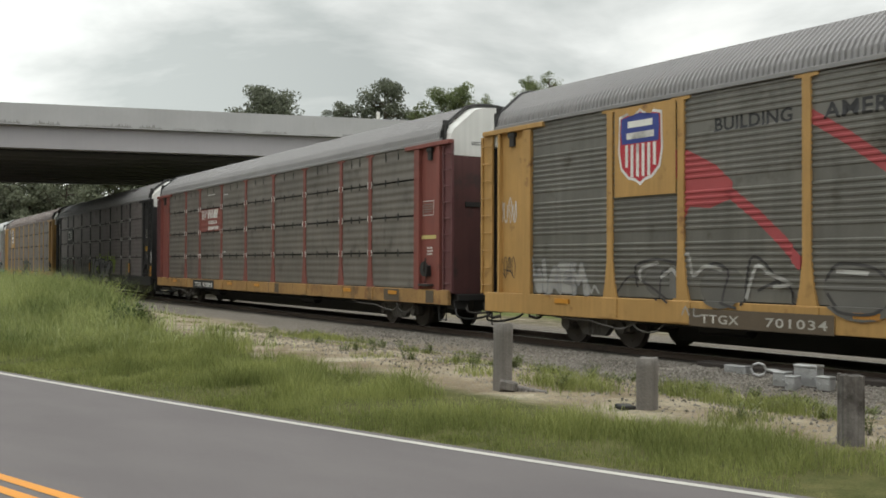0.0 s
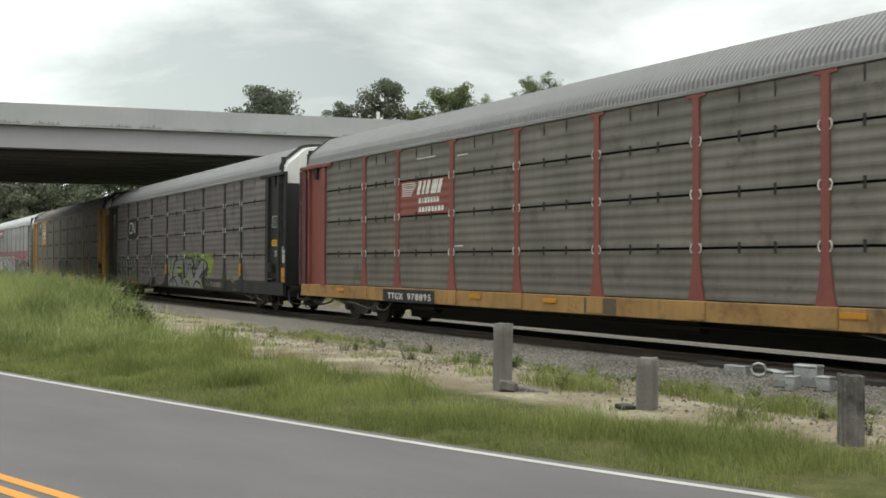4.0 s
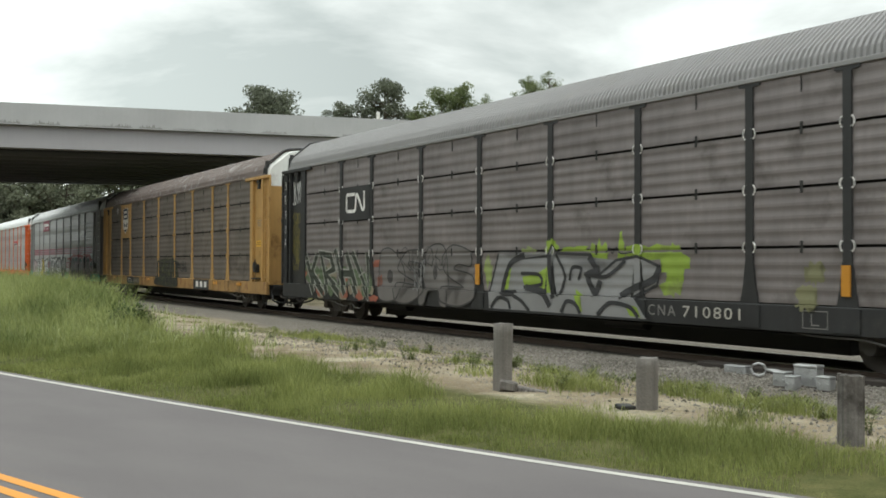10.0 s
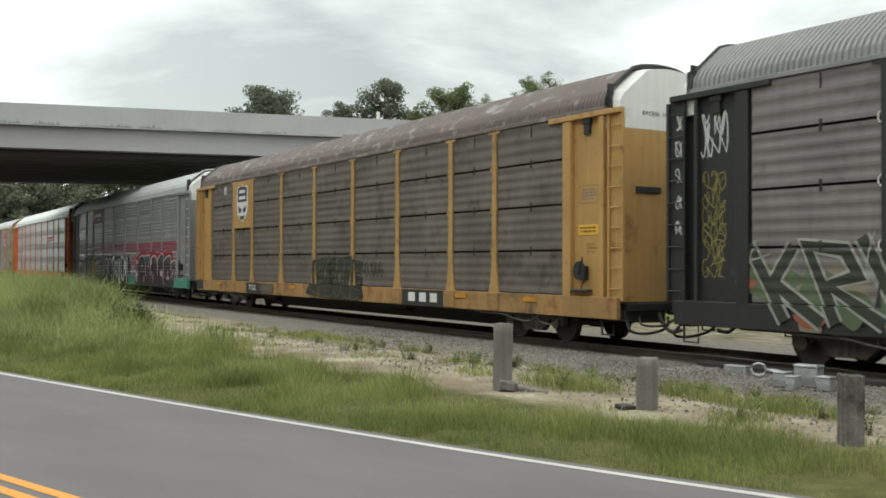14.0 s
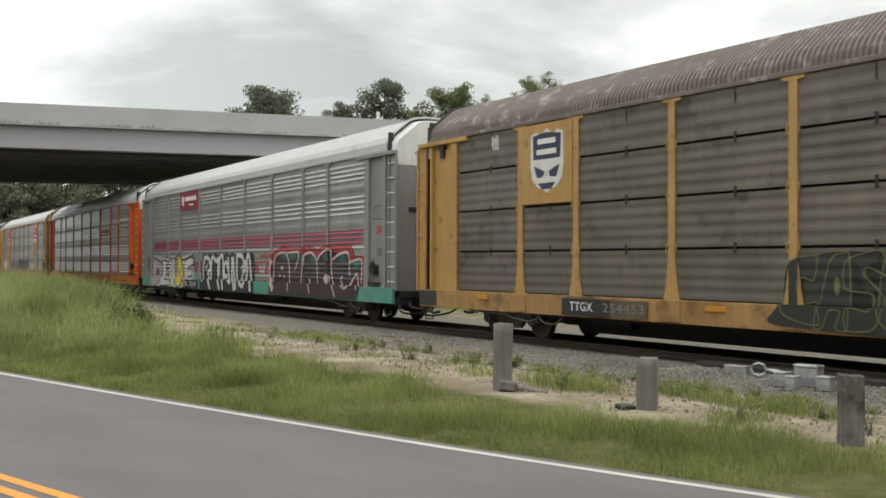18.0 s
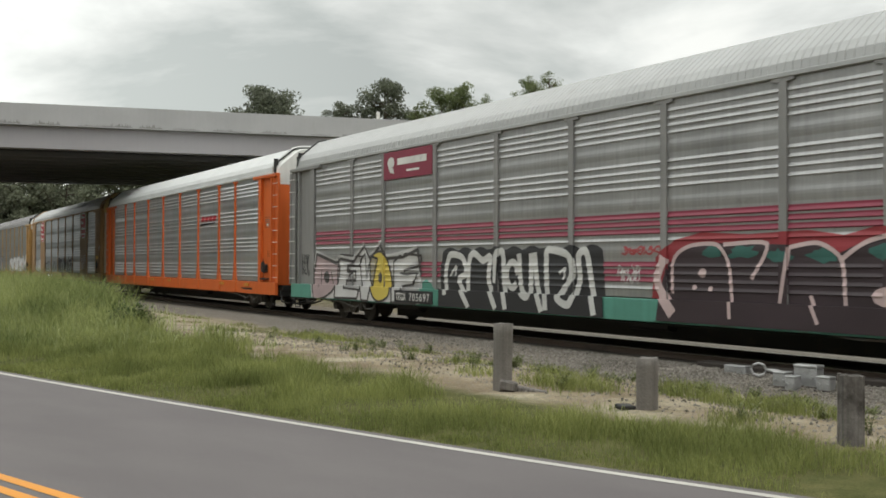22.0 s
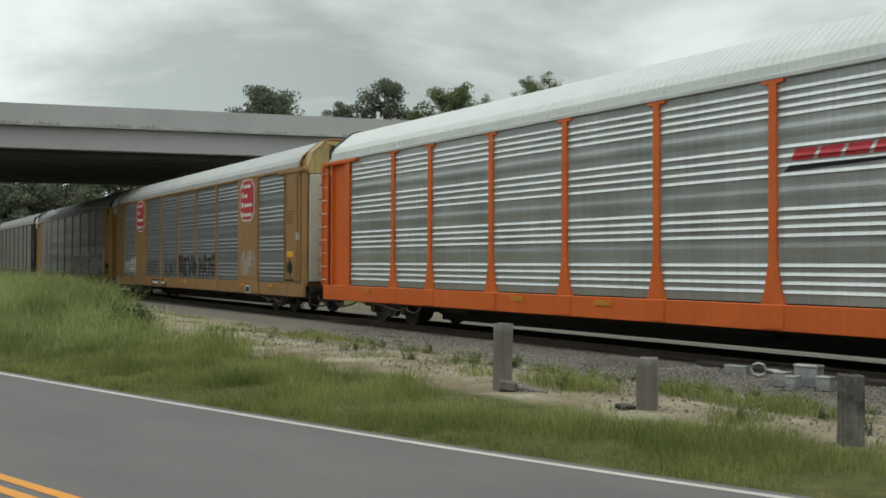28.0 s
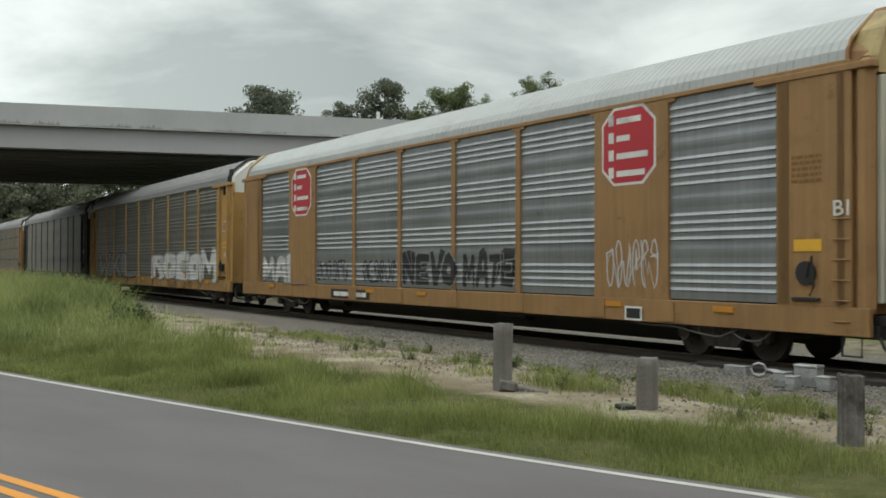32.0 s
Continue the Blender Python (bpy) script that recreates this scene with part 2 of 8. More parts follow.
def asphalt_material():
    m = bpy.data.materials.new("worn_asphalt")
    m.use_nodes = True
    n, lk = m.node_tree.nodes, m.node_tree.links
    bs = n["Principled BSDF"]
    tc = n.new("ShaderNodeTexCoord")
    mp = n.new("ShaderNodeMapping")
    mp.inputs["Scale"].default_value = (0.35, 1.0, 1.0)
    lk.new(tc.outputs["Object"], mp.inputs[0])
    a = n.new("ShaderNodeTexNoise")
    a.inputs["Scale"].default_value, a.inputs["Detail"].default_value = 1.3, 4.0
    lk.new(mp.outputs[0], a.inputs["Vector"])
    b = n.new("ShaderNodeTexNoise")
    b.inputs["Scale"].default_value, b.inputs["Detail"].default_value = 160.0, 2.0
    lk.new(tc.outputs["Object"], b.inputs["Vector"])
    r = n.new("ShaderNodeValToRGB")
    r.color_ramp.elements[0].position, r.color_ramp.elements[0].color = 0.36, (0.121, 0.110, 0.112, 1)
    r.color_ramp.elements[1].position, r.color_ramp.elements[1].color = 0.66, (0.139, 0.127, 0.128, 1)
    lk.new(a.outputs["Fac"], r.inputs[0])
    s = n.new("ShaderNodeMapRange")
    s.inputs["To Min"].default_value, s.inputs["To Max"].default_value = 0.7, 1.3
    lk.new(b.outputs["Fac"], s.inputs[0])
    v = n.new("ShaderNodeVectorMath")
    v.operation = "SCALE"
    lk.new(r.outputs[0], v.inputs[0])
    lk.new(s.outputs[0], v.inputs["Scale"])
    lk.new(v.outputs[0], bs.inputs["Base Color"])
    bs.inputs["Roughness"].default_value = 0.85
    bs.inputs["Specular IOR Level"].default_value = 0.25
    bp = n.new("ShaderNodeBump")
    bp.inputs["Strength"].default_value, bp.inputs["Distance"].default_value = 0.3, 0.006
    lk.new(b.outputs["Fac"], bp.inputs["Height"])
    lk.new(bp.outputs[0], bs.inputs["Normal"])
    return m


SOIL, ASPHALT = ground_material(), asphalt_material()
GRASS = leafy("grass_blades", (0.086, 0.111, 0.028), (0.365, 0.390, 0.138), trans=0.35)
TALL_GRASS = leafy("tall_grass_blades", (0.072, 0.108, 0.024), (0.43, 0.46, 0.19), trans=0.35)
PINE = leafy("pine_needles", (0.075, 0.085, 0.062), (0.19, 0.205, 0.145), trans=0.4)
BROADLEAF = leafy("broad_leaves", (0.085, 0.112, 0.050), (0.22, 0.25, 0.115), trans=0.45)
SHRUB = leafy("shrub_leaves", (0.040, 0.062, 0.020), (0.115, 0.155, 0.050), trans=0.2)
WEED = leafy("weed_leaves", (0.085, 0.105, 0.040), (0.205, 0.225, 0.095), trans=0.3)
WOODLAND = leafy("woodland_leaves", (0.090, 0.102, 0.070), (0.225, 0.240, 0.165), trans=0.25)
BARK = mat("bark", (0.09, 0.07, 0.055), 0.95, bump=0.6, fine=12)
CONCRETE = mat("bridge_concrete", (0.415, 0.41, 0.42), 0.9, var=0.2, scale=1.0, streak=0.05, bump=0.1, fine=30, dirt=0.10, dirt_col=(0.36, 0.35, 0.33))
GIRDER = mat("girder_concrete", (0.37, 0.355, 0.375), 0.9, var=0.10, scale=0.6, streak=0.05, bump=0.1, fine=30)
# darker concrete: the shade under the deck is put into its colour
SHADED_CONCRETE = mat("shaded_concrete", (0.165, 0.160, 0.178), 0.95, var=0.2, scale=0.8, streak=0.1, bump=0.1, fine=30)
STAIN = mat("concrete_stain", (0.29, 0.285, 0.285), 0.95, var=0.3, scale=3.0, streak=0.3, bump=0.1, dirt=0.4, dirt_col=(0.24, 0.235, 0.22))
WHITE_LINE = mat("white_road_paint", (0.46, 0.445, 0.41), 0.7, var=0.2, fine=90, dirt=0.25, dirt_col=(0.36, 0.35, 0.34))
YELLOW_LINE = mat("yellow_road_paint", (0.62, 0.255, 0.03), 0.7, var=0.2, fine=90, dirt=0.12, dirt_col=(0.45, 0.22, 0.06))
POST_WOOD = mat("grey_weathered_wood", (0.168, 0.153, 0.140), 0.95, var=0.4, scale=6, streak=0.34, bump=0.5, fine=40, dirt=0.30, dirt_col=(0.09, 0.08, 0.072), grain=(10.0, 10.0, 0.4))
POST_SPLIT = mat("split_dark_wood", (0.175, 0.160, 0.150), 0.95, var=0.4, scale=6, streak=0.98, bump=0.5, fine=40, dirt=0.36, dirt_col=(0.05, 0.043, 0.038), grain=(16.0, 16.0, 0.25))
TIE = mat("creosoted_tie", (0.040, 0.032, 0.027), 0.9, var=0.35, bump=0.4, fine=30)
RAIL = mat("rusty_rail", (0.072, 0.050, 0.038), 0.8, metal=0.0, var=0.35, bump=0.2, dirt=0.3, dirt_col=(0.035, 0.027, 0.022))
RAILHEAD = mat("polished_rail_head", (0.42, 0.40, 0.38), 0.35, metal=0.9, var=0.1)
STONE = leafy("ballast_stone", (0.10, 0.09, 0.079), (0.32, 0.296, 0.264), rough=0.95, trans=0.0)
ZINC = mat("zinc_steel", (0.43, 0.432, 0.435), 0.42, metal=0.5, var=0.3, scale=14, dirt=0.3, dirt_col=(0.12, 0.11, 0.10))
ZINC_DULL = mat("dusty_pipe_steel", (0.095, 0.088, 0.082), 0.7, var=0.4, rust=0.3, rust_col=(0.09, 0.06, 0.04))
BLACK_STEEL = mat("black_steel", (0.019, 0.0185, 0.0185), 0.65, metal=0.0, var=0.4, rust=0.22, rust_col=(0.040, 0.028, 0.022))
GREASY = mat("greasy_cast_steel", (0.062, 0.055, 0.050), 0.75, var=0.5, rust=0.30, rust_col=(0.095, 0.068, 0.050), dirt=0.25, dirt_col=(0.03, 0.026, 0.024))
DUSTY = mat("dusty_cast_steel", (0.098, 0.090, 0.083), 0.8, var=0.45, rust=0.25, rust_col=(0.10, 0.072, 0.052), dirt=0.3, dirt_col=(0.045, 0.040, 0.037))
WHEEL_STEEL = mat("wheel_steel", (0.062, 0.052, 0.046), 0.65, metal=0.1, var=0.5)
# near-black that paints the shade inside the racks and behind gaps
SHADE_BLACK = mat("inside_shade_black", (0.02, 0.02, 0.02), 0.9, var=0.2)
WHITE_PAINT = mat("white_paint", (0.74, 0.73, 0.70), 0.6, var=0.12, dirt=0.25, dirt_col=(0.45, 0.43, 0.40))
LABEL_YELLOW = mat("label_yellow", (0.75, 0.42, 0.04), 0.6, var=0.15)
REFLECTOR = mat("reflector_amber", (0.52, 0.235, 0.03), 0.4, var=0.1)
MARK_WHITE = mat("stencil_white", (0.68, 0.67, 0.65), 0.7, var=0.25, dirt=0.3, dirt_col=(0.30, 0.29, 0.28))
MARK_BLACK = mat("stencil_black", (0.022, 0.022, 0.024), 0.7, var=0.25)

# ================= mesh helpers =================


def part(name, bm, material, parent, label=""):
    """One mesh under a thing; bm is a bmesh or a ready mesh."""
    if isinstance(bm, bmesh.types.BMesh):
        me = bpy.data.meshes.new(name)
        bm.to_mesh(me)
        bm.free()
    else:
        me = bm
    if not me.materials:
        me.materials.append(material)
    ob = new(name, me)
    if me.materials[0] != material:
        ob.material_slots[0].link = "OBJECT"
        ob.material_slots[0].material = material
    ob.parent = parent
    if label:
        tagged(ob, label)
    return ob


def thing(name, label, category, group="", kind="", m=None):
    ob = new(name)
    tagged(ob, label, category, group, kind)
    if m is not None:
        ob.matrix_world = m
    return ob


def solo(name, bm, material, label, category, group="", kind=""):
    me = bpy.data.meshes.new(name)
    bm.to_mesh(me)
    bm.free()
    me.materials.append(material)
    return tagged(new(name, me), label, category, group, kind)


def box(bm, x0, x1, y0, y1, z0, z1, bevel=0.0):
    r = bmesh.ops.create_cube(bm, size=1.0)
    vs = r["verts"]
    for v in vs:
        v.co = Vector(((x0 + x1) / 2 + v.co.x * (x1 - x0), (y0 + y1) / 2 + v.co.y * (y1 - y0), (z0 + z1) / 2 + v.co.z * (z1 - z0)))
    if bevel:
        es = {e for v in vs for e in v.link_edges}
        bmesh.ops.bevel(bm, geom=list(es), offset=bevel, segments=1, affect="EDGES")
    return bm


def boxes(*rows, bevel=0.0):
    bm = bmesh.new()
    for r in rows:
        box(bm, *r, bevel=bevel)
    return bm


def prism(bm, pts, y0, y1):
    """A plate cut to the outline pts (x, z), from depth y0 to y1."""
    a = [bm.verts.new((x, y0, z)) for x, z in pts]
    b = [bm.verts.new((x, y1, z)) for x, z in pts]
    bm.faces.new(a)
    bm.faces.new(list(reversed(b)))
    n = len(pts)
    for i in range(n):
        bm.faces.new((a[i], b[i], b[(i + 1) % n], a[(i + 1) % n]))
    bmesh.ops.recalc_face_normals(bm, faces=bm.faces[:])
    return bm


def tube(bm, pts, r, seg=8):
    """A round bar along pts."""
    rings = []
    n = len(pts)
    pts = [Vector(p) for p in pts]
    for i, p in enumerate(pts):
        d = (pts[min(i + 1, n - 1)] - pts[max(i - 1, 0)]).normalized()
        s = d.cross(Vector((0, 0, 1)) if abs(d.z) < 0.9 else Vector((1, 0, 0))).normalized()
        t = d.cross(s)
        rr = r[i] if isinstance(r, (list, tuple)) else r
        rings.append([bm.verts.new(p + (s * math.cos(k * math.tau / seg) + t * math.sin(k * math.tau / seg)) * rr) for k in range(seg)])
    for q, w in zip(rings, rings[1:]):
        for k in range(seg):
            bm.faces.new((q[k], q[(k + 1) % seg], w[(k + 1) % seg], w[k]))
    bm.faces.new(list(reversed(rings[0])))
    bm.faces.new(rings[-1])
    bmesh.ops.recalc_face_normals(bm, faces=bm.faces[:])
    return bm


def limp(pts, n=5):
    """A smooth open curve through points in space."""
    pts = [Vector(p) for p in pts]
    out = []
    for i in range(len(pts) - 1):
        p0, p1, p2, p3 = pts[max(i - 1, 0)], pts[i], pts[i + 1], pts[min(i + 2, len(pts) - 1)]
        for k in range(n):
            u = k / n
            out.append(0.5 * (2 * p1 + (p2 - p0) * u + (2 * p0 - 5 * p1 + 4 * p2 - p3) * u * u + (3 * p1 - p0 - 3 * p2 + p3) * u ** 3))
    return out + [pts[-1]]


def disc(bm, c, axis, r, w, seg=24):
    """A short cylinder along axis, centred at c."""
    c, axis = Vector(c), Vector(axis).normalized()
    return tube(bm, [c - axis * w / 2, c + axis * w / 2], r, seg)


def ribbon_mesh(name, rows, material, closed=False):
    """A sheet from rows of points."""
    verts = [v for r in rows for v in r]
    w = len(rows[0])
    faces = [(i * w + j, i * w + j + 1, (i + 1) * w + j + 1, (i + 1) * w + j) for i in range(len(rows) - 1) for j in range(w - 1)]
    me = bpy.data.meshes.new(name)
    me.from_pydata(verts, [], faces)
    me.materials.append(material)
    return me


# ================= ground, road, track =================


def axis_steps(lo, hi, near_lo, near_hi, fine):
    out = list(np.arange(near_lo, near_hi + 1e-6, fine))
    s, x = fine, near_hi
    while x < hi:
        s *= 1.25
        x += s
        out.append(min(x, hi))
    s, x = fine, near_lo
    while x > lo:
        s *= 1.25
        x -= s
        out.insert(0, max(x, lo))
    return out


def make_ground():
    xs = axis_steps(-2600, 2600, -30, 14, 0.4)
    ys = axis_steps(-1500, 3800, 3, 44, 0.4)
    verts = [(x, y, ground_z(x, y)) for y in ys for x in xs]
    w = len(xs)
    faces = [(j * w + i, j * w + i + 1, (j + 1) * w + i + 1, (j + 1) * w + i) for j in range(len(ys) - 1) for i in range(w - 1)]
    me = bpy.data.meshes.new("ground")
    me.from_pydata(verts, [], faces)
    me.shade_smooth()
    me.materials.append(SOIL)
    tagged(new("ground", me), "pale sandy and gravelly ground with patchy grass beside the tracks", "ground", kind="structure")


def bow(s):
    """The road's slight bend: its shift across at s metres along it."""
    if s > 17.0:
        return bow(17.0) + (s - 17.0) * 0.0525
    if s < 2.0:
        return bow(2.0) - (s - 2.0) * 0.085
    return 0.0025 * (s - 6.5) ** 2 if s > 6.5 else 0.0095 * (s - 6.5) ** 2


def make_road():
    m = Matrix((( RD.x, RN.x, 0, 0), (RD.y, RN.y, 0, 0), (0, 0, 1, 0), (0, 0, 0, 1)))
    bm = bmesh.new()
    # far edge ragged where the verge creeps over it
    left, right = [], []
    for i in range(-300, 801):
        x = i * 0.5
        left.append(bm.verts.new((x, bow(x) + 6.98 + 0.035 * noise.noise(Vector((x * 1.7, 0, 0))) + 0.02 * noise.noise(Vector((x * 6, 3, 0))), ROAD_Z)))
        right.append(bm.verts.new((x, bow(x) - 0.20, ROAD_Z)))
    for i in range(len(left) - 1):
        bm.faces.new((right[i], right[i + 1], left[i + 1], left[i]))
    low = bmesh.ops.extrude_face_region(bm, geom=bm.faces[:])
    for v in low["geom"]:
        if isinstance(v, bmesh.types.BMVert):
            v.co.z -= 0.10
    bmesh.ops.recalc_face_normals(bm, faces=bm.faces[:])
    road = solo("road", bm, ASPHALT, "worn grey two-lane asphalt road with painted lines", "road", kind="structure")
    road.matrix_world = m
    for name, n0, n1, material, label in (("edge_line", 6.778, 6.866, WHITE_LINE, "worn solid white edge line"),
                                          ("centre_line", 3.575, 3.675, YELLOW_LINE, "solid yellow centre line"),
                                          ("centre_line", 3.375, 3.475, YELLOW_LINE, "solid yellow centre line")):
        bm = bmesh.new()
        q, w = [], []
        for i in range(-300, 801):
            x = i * 0.5
            q.append(bm.verts.new((x, bow(x) + n0 + 0.006 * noise.noise(Vector((x * 3, n0, 0))), ROAD_Z + 0.004)))
            w.append(bm.verts.new((x, bow(x) + n1 + 0.006 * noise.noise(Vector((x * 3, n1, 5))), ROAD_Z + 0.004)))
        for i in range(len(q) - 1):
            bm.faces.new((q[i], q[i + 1], w[i + 1], w[i]))
        part(name, bm, material, road, label)


def make_track():
    us = [u for u in np.arange(-200, 262, 2.0)]
    prof = [(-0.07, -0.17), (-0.07, -0.155), (-0.012, -0.135), (-0.012, -0.05), (-0.036, -0.04), (-0.036, -0.002), (0.036, -0.002), (0.036, -0.04), (0.012, -0.05), (0.012, -0.135), (0.07, -0.155), (0.07, -0.17)]
    for k, s in (("near", -0.752), ("far", 0.752)):
        rows = [[on_track(u, s + a, z) for a, z in prof] for u in us]
        me = ribbon_mesh("rail", rows, RAIL)
        rail = tagged(new("rail", me), "rusty brown steel rail with a polished head", "rail", "rails of the track", "structure")
        head = ribbon_mesh("rail_head", [[on_track(u, s - 0.026, 0.0), on_track(u, s + 0.026, 0.0)] for u in us], RAILHEAD)
        part("rail_head", head, RAILHEAD, rail, "bright worn rail head")
    # timber ties, each its own piece
    bm = boxes((-1.30, 1.30, -0.115, 0.115, -0.16, 0.0), bevel=0.012)
    tie_mesh = bpy.data.meshes.new("tie")
    bm.to_mesh(tie_mesh)
    bm.free()
    tie_mesh.materials.append(TIE)
    bed = thing("track_bed", "dark timber ties bedded in grey ballast", "railway track", kind="structure")
    u, k = -14.0, 0
    while u < 120:
        p, q = on_track(u), on_track(u + 0.3)
        d = (q - p)
        ang = math.atan2(d.y, d.x) + math.pi / 2 + random.uniform(-0.02, 0.02)
        ob = part("tie", tie_mesh, TIE, bed)
        ob.matrix_world = pose(p.x + random.uniform(-0.03, 0.03), p.y, -0.168 + random.uniform(-0.012, 0.008), 0, 0, math.degrees(ang))
        u += 0.54
    # old timbers laid along the near rail by the switch
    u = 13.4
    while u > -6:
        ln = random.uniform(2.3, 2.7)
        a = on_track(u - ln / 2, -1.36)
        d = on_track(u - ln, -1.36) - on_track(u, -1.36)
        bm = boxes((-ln / 2 + 0.02, ln / 2 - 0.02, -0.20, 0.16, -0.26, -0.02), bevel=0.02)
        tb = solo("guard_timber", bm, TIE, "black creosoted timber lying along the rail", "timber", "timbers along the rail")
        tb.matrix_world = pose(a.x, a.y, random.uniform(-0.02, 0.01), 0, 0, math.degrees(math.atan2(d.y, d.x)) + random.uniform(-0.5, 0.5))
        u -= ln
    # loose ballast stones along the shoulder and between the rails
    rng = np.random.default_rng(4)
    verts, faces = [], []
    shape = [Vector((1, 0, 0)), Vector((0, 1, 0)), Vector((-1, 0, 0)), Vector((0, -1, 0)), Vector((0, 0, 1)), Vector((0, 0, -1))]
    tri = [(0, 1, 4), (1, 2, 4), (2, 3, 4), (3, 0, 4), (1, 0, 5), (2, 1, 5), (3, 2, 5), (0, 3, 5)]
    for i in range(20000):
        u = rng.uniform(2, 16) if i < 9000 else rng.uniform(2, 27)
        s = rng.uniform(-3.7, -1.1) if i % 3 else rng.normal(-2.6, 0.8)
        sand = i >= 15000
        if sand:
            u, s = rng.uniform(4, 24), rng.uniform(-8.0, -3.2)
        if s > -1.15 or (s < -4.8 and not sand):
            continue
        p = on_track(u, s)
        z = ground_z(p.x, p.y) if abs(s) > 1.4 else -0.19
        r = rng.uniform(0.008, 0.024) if sand else rng.uniform(0.012, 0.034)
        o = len(verts)
        rot = Euler(rng.uniform(0, 6.28, 3)).to_matrix()
        sc = Vector(rng.uniform(0.6, 1.3, 3))
        for v in shape:
            w = rot @ Vector((v.x * sc.x, v.y * sc.y, v.z * sc.z)) * r
            verts.append((p.x + w.x, p.y + w.y, z + r * 0.3 + w.z))
        faces += [(a + o, b + o, c + o) for a, b, c in tri]
    me = bpy.data.meshes.new("ballast_stones")
    me.from_pydata(verts, [], faces)
    me.materials.append(STONE)
    tagged(new("ballast_stones", me), "loose grey crushed-stone ballast along the rails", "ballast", kind="stuff")


def make_grass():
    rng = np.random.default_rng(7)

    def blades(name, pts, material, label):
        P = np.array([p[:3] for p in pts])
        H = np.array([p[3] for p in pts])
        W = np.array([p[4] for p in pts])
        n = len(P)
        ang = rng.uniform(0, math.tau, n)
        lean = rng.normal(0, 0.42, (n, 2)) * H[:, None]
        dx, dy = np.cos(ang) * W, np.sin(ang) * W
        V = np.empty((n, 5, 3))
        V[:, 0] = P + np.stack([dx, dy, -0.03 + 0 * H], 1)
        V[:, 1] = P - np.stack([dx, dy, 0.03 + 0 * H], 1)
        mid = P + np.stack([lean[:, 0] * 0.3, lean[:, 1] * 0.3, H * 0.55], 1)
        V[:, 2] = mid + np.stack([dx, dy, 0 * H], 1) * 0.7
        V[:, 3] = mid - np.stack([dx, dy, 0 * H], 1) * 0.7
        V[:, 4] = P + np.stack([lean[:, 0], lean[:, 1], H], 1)
        base = (np.arange(n) * 5)[:, None]
        quads = (base + np.array([0, 1, 3, 2])).tolist()
        tris = (base + np.array([2, 3, 4])).tolist()
        me = bpy.data.meshes.new(name)
        me.from_pydata(V.reshape(-1, 3).tolist(), [], quads + tris)
        me.materials.append(material)
        return tagged(new(name, me), label, "grass", kind="stuff")

    verge, tall = [], []
    tries = 0
    while tries < 900000 and len(verge) + len(tall) < 230000:
        tries += 1
        # spread over the wedge that opens away from the road's near side
        y = 5.5 + 40 * rng.random() ** 1.7
        x = rng.uniform(-0.50, 0.50) * y
        rn = x * RN.x + y * RN.y - bow(x * RD.x + y * RD.y)
        if rn < 6.93:
            continue
        u, lat = x * TD.x + y * TD.y, x * TN.x + y * TN.y
        wob = 0.8 * noise.noise(Vector((x * 0.45, y * 0.45, 1.0))) + 0.4 * noise.noise(Vector((x * 1.6, y * 1.6, 4.0)))
        edge = 6.60 + 0.75 * wob * (1 - 0.4 * smooth(18, 24, u)) + 0.6 * (1 - smooth(6, 9, u)) + 1.1 * smooth(25, 31, u)
        keep = 0.0
        h = 0.0
        if lat < edge:
            keep = 0.30 + 0.70 * smooth(6.93, 7.35, rn)
            keep *= 0.45 + 0.55 * smooth(0.0, 0.8, edge - lat)
            bare = noise.noise(Vector((x * 0.75, y * 0.75, 6.0))) + 0.5 * noise.noise(Vector((x * 2.4, y * 2.4, 7.0)))
            keep *= (0.35 + 0.65 * smooth(-0.45, 0.15, bare)) * smooth(0.6, 1.15, math.hypot((u - 4.4) / 0.9, (lat - 6.6) / 0.55) + 0.3 * bare)
            keep *= 1 - 0.75 * smooth(-0.2, 0.25, noise.noise(Vector((x * 0.55, y * 0.9, 3.0))) + 0.25 * noise.noise(Vector((x * 2.8, y * 2.8, 8.0)))) * smooth(7.1, 7.7, rn) * (1 - smooth(12, 15, u))
            h = (0.05 + 0.10 * smooth(7.0, 8.4, rn) + 0.12 * smooth(8.6, 12.0, rn)) * (0.75 + 0.5 * smooth(-0.3, 0.5, bare))
        elif lat < 12.4:
            # scattered patches on the sand
            c1 = math.hypot((u - 8.3) / 1.7, (lat - 9.4) / 0.6)
            c2 = math.hypot((u - 21.2) / 1.2, (lat - 10.1) / 1.35)
            c3 = math.hypot((u - 4.4) / 1.3, (lat - 9.6) / 0.8)
            c4 = math.hypot((u - 10.2) / 1.1, (lat - 8.5) / 0.45)
            spots = noise.noise(Vector((x * 0.9, y * 0.9, 9.0)))
            near = min(c1, c2, c3, c4) + 0.5 * wob
            if near < 1:
                keep, h = 0.55 * (1 - near ** 2), (0.13 if c2 < 1.3 else 0.17)
            elif spots > 0.12:
                keep, h = 0.30 * smooth(0.18, 0.45, spots), 0.09
        if rng.random() > keep:
            continue
        clump = noise.noise(Vector((x * 1.3, y * 1.3, 2.0)))
        h *= rng.uniform(0.45, 1.45) * (1 + 0.9 * clump)
        z = ground_z(x, y)
        w = 0.0016 + 0.00017 * y
        if u > 17 and lat < 8.2 and rng.random() < smooth(17, 25, u) and rn > 8.4:
            if rng.random() < 0.3:
                continue
            k = smooth(8.4, 11.5, rn)
            tall.append((x, y, z, (0.20 + 0.55 * k * smooth(18, 27, u)) * rng.uniform(0.4, 1.3) * (1 + 0.45 * clump), w * 2.3))
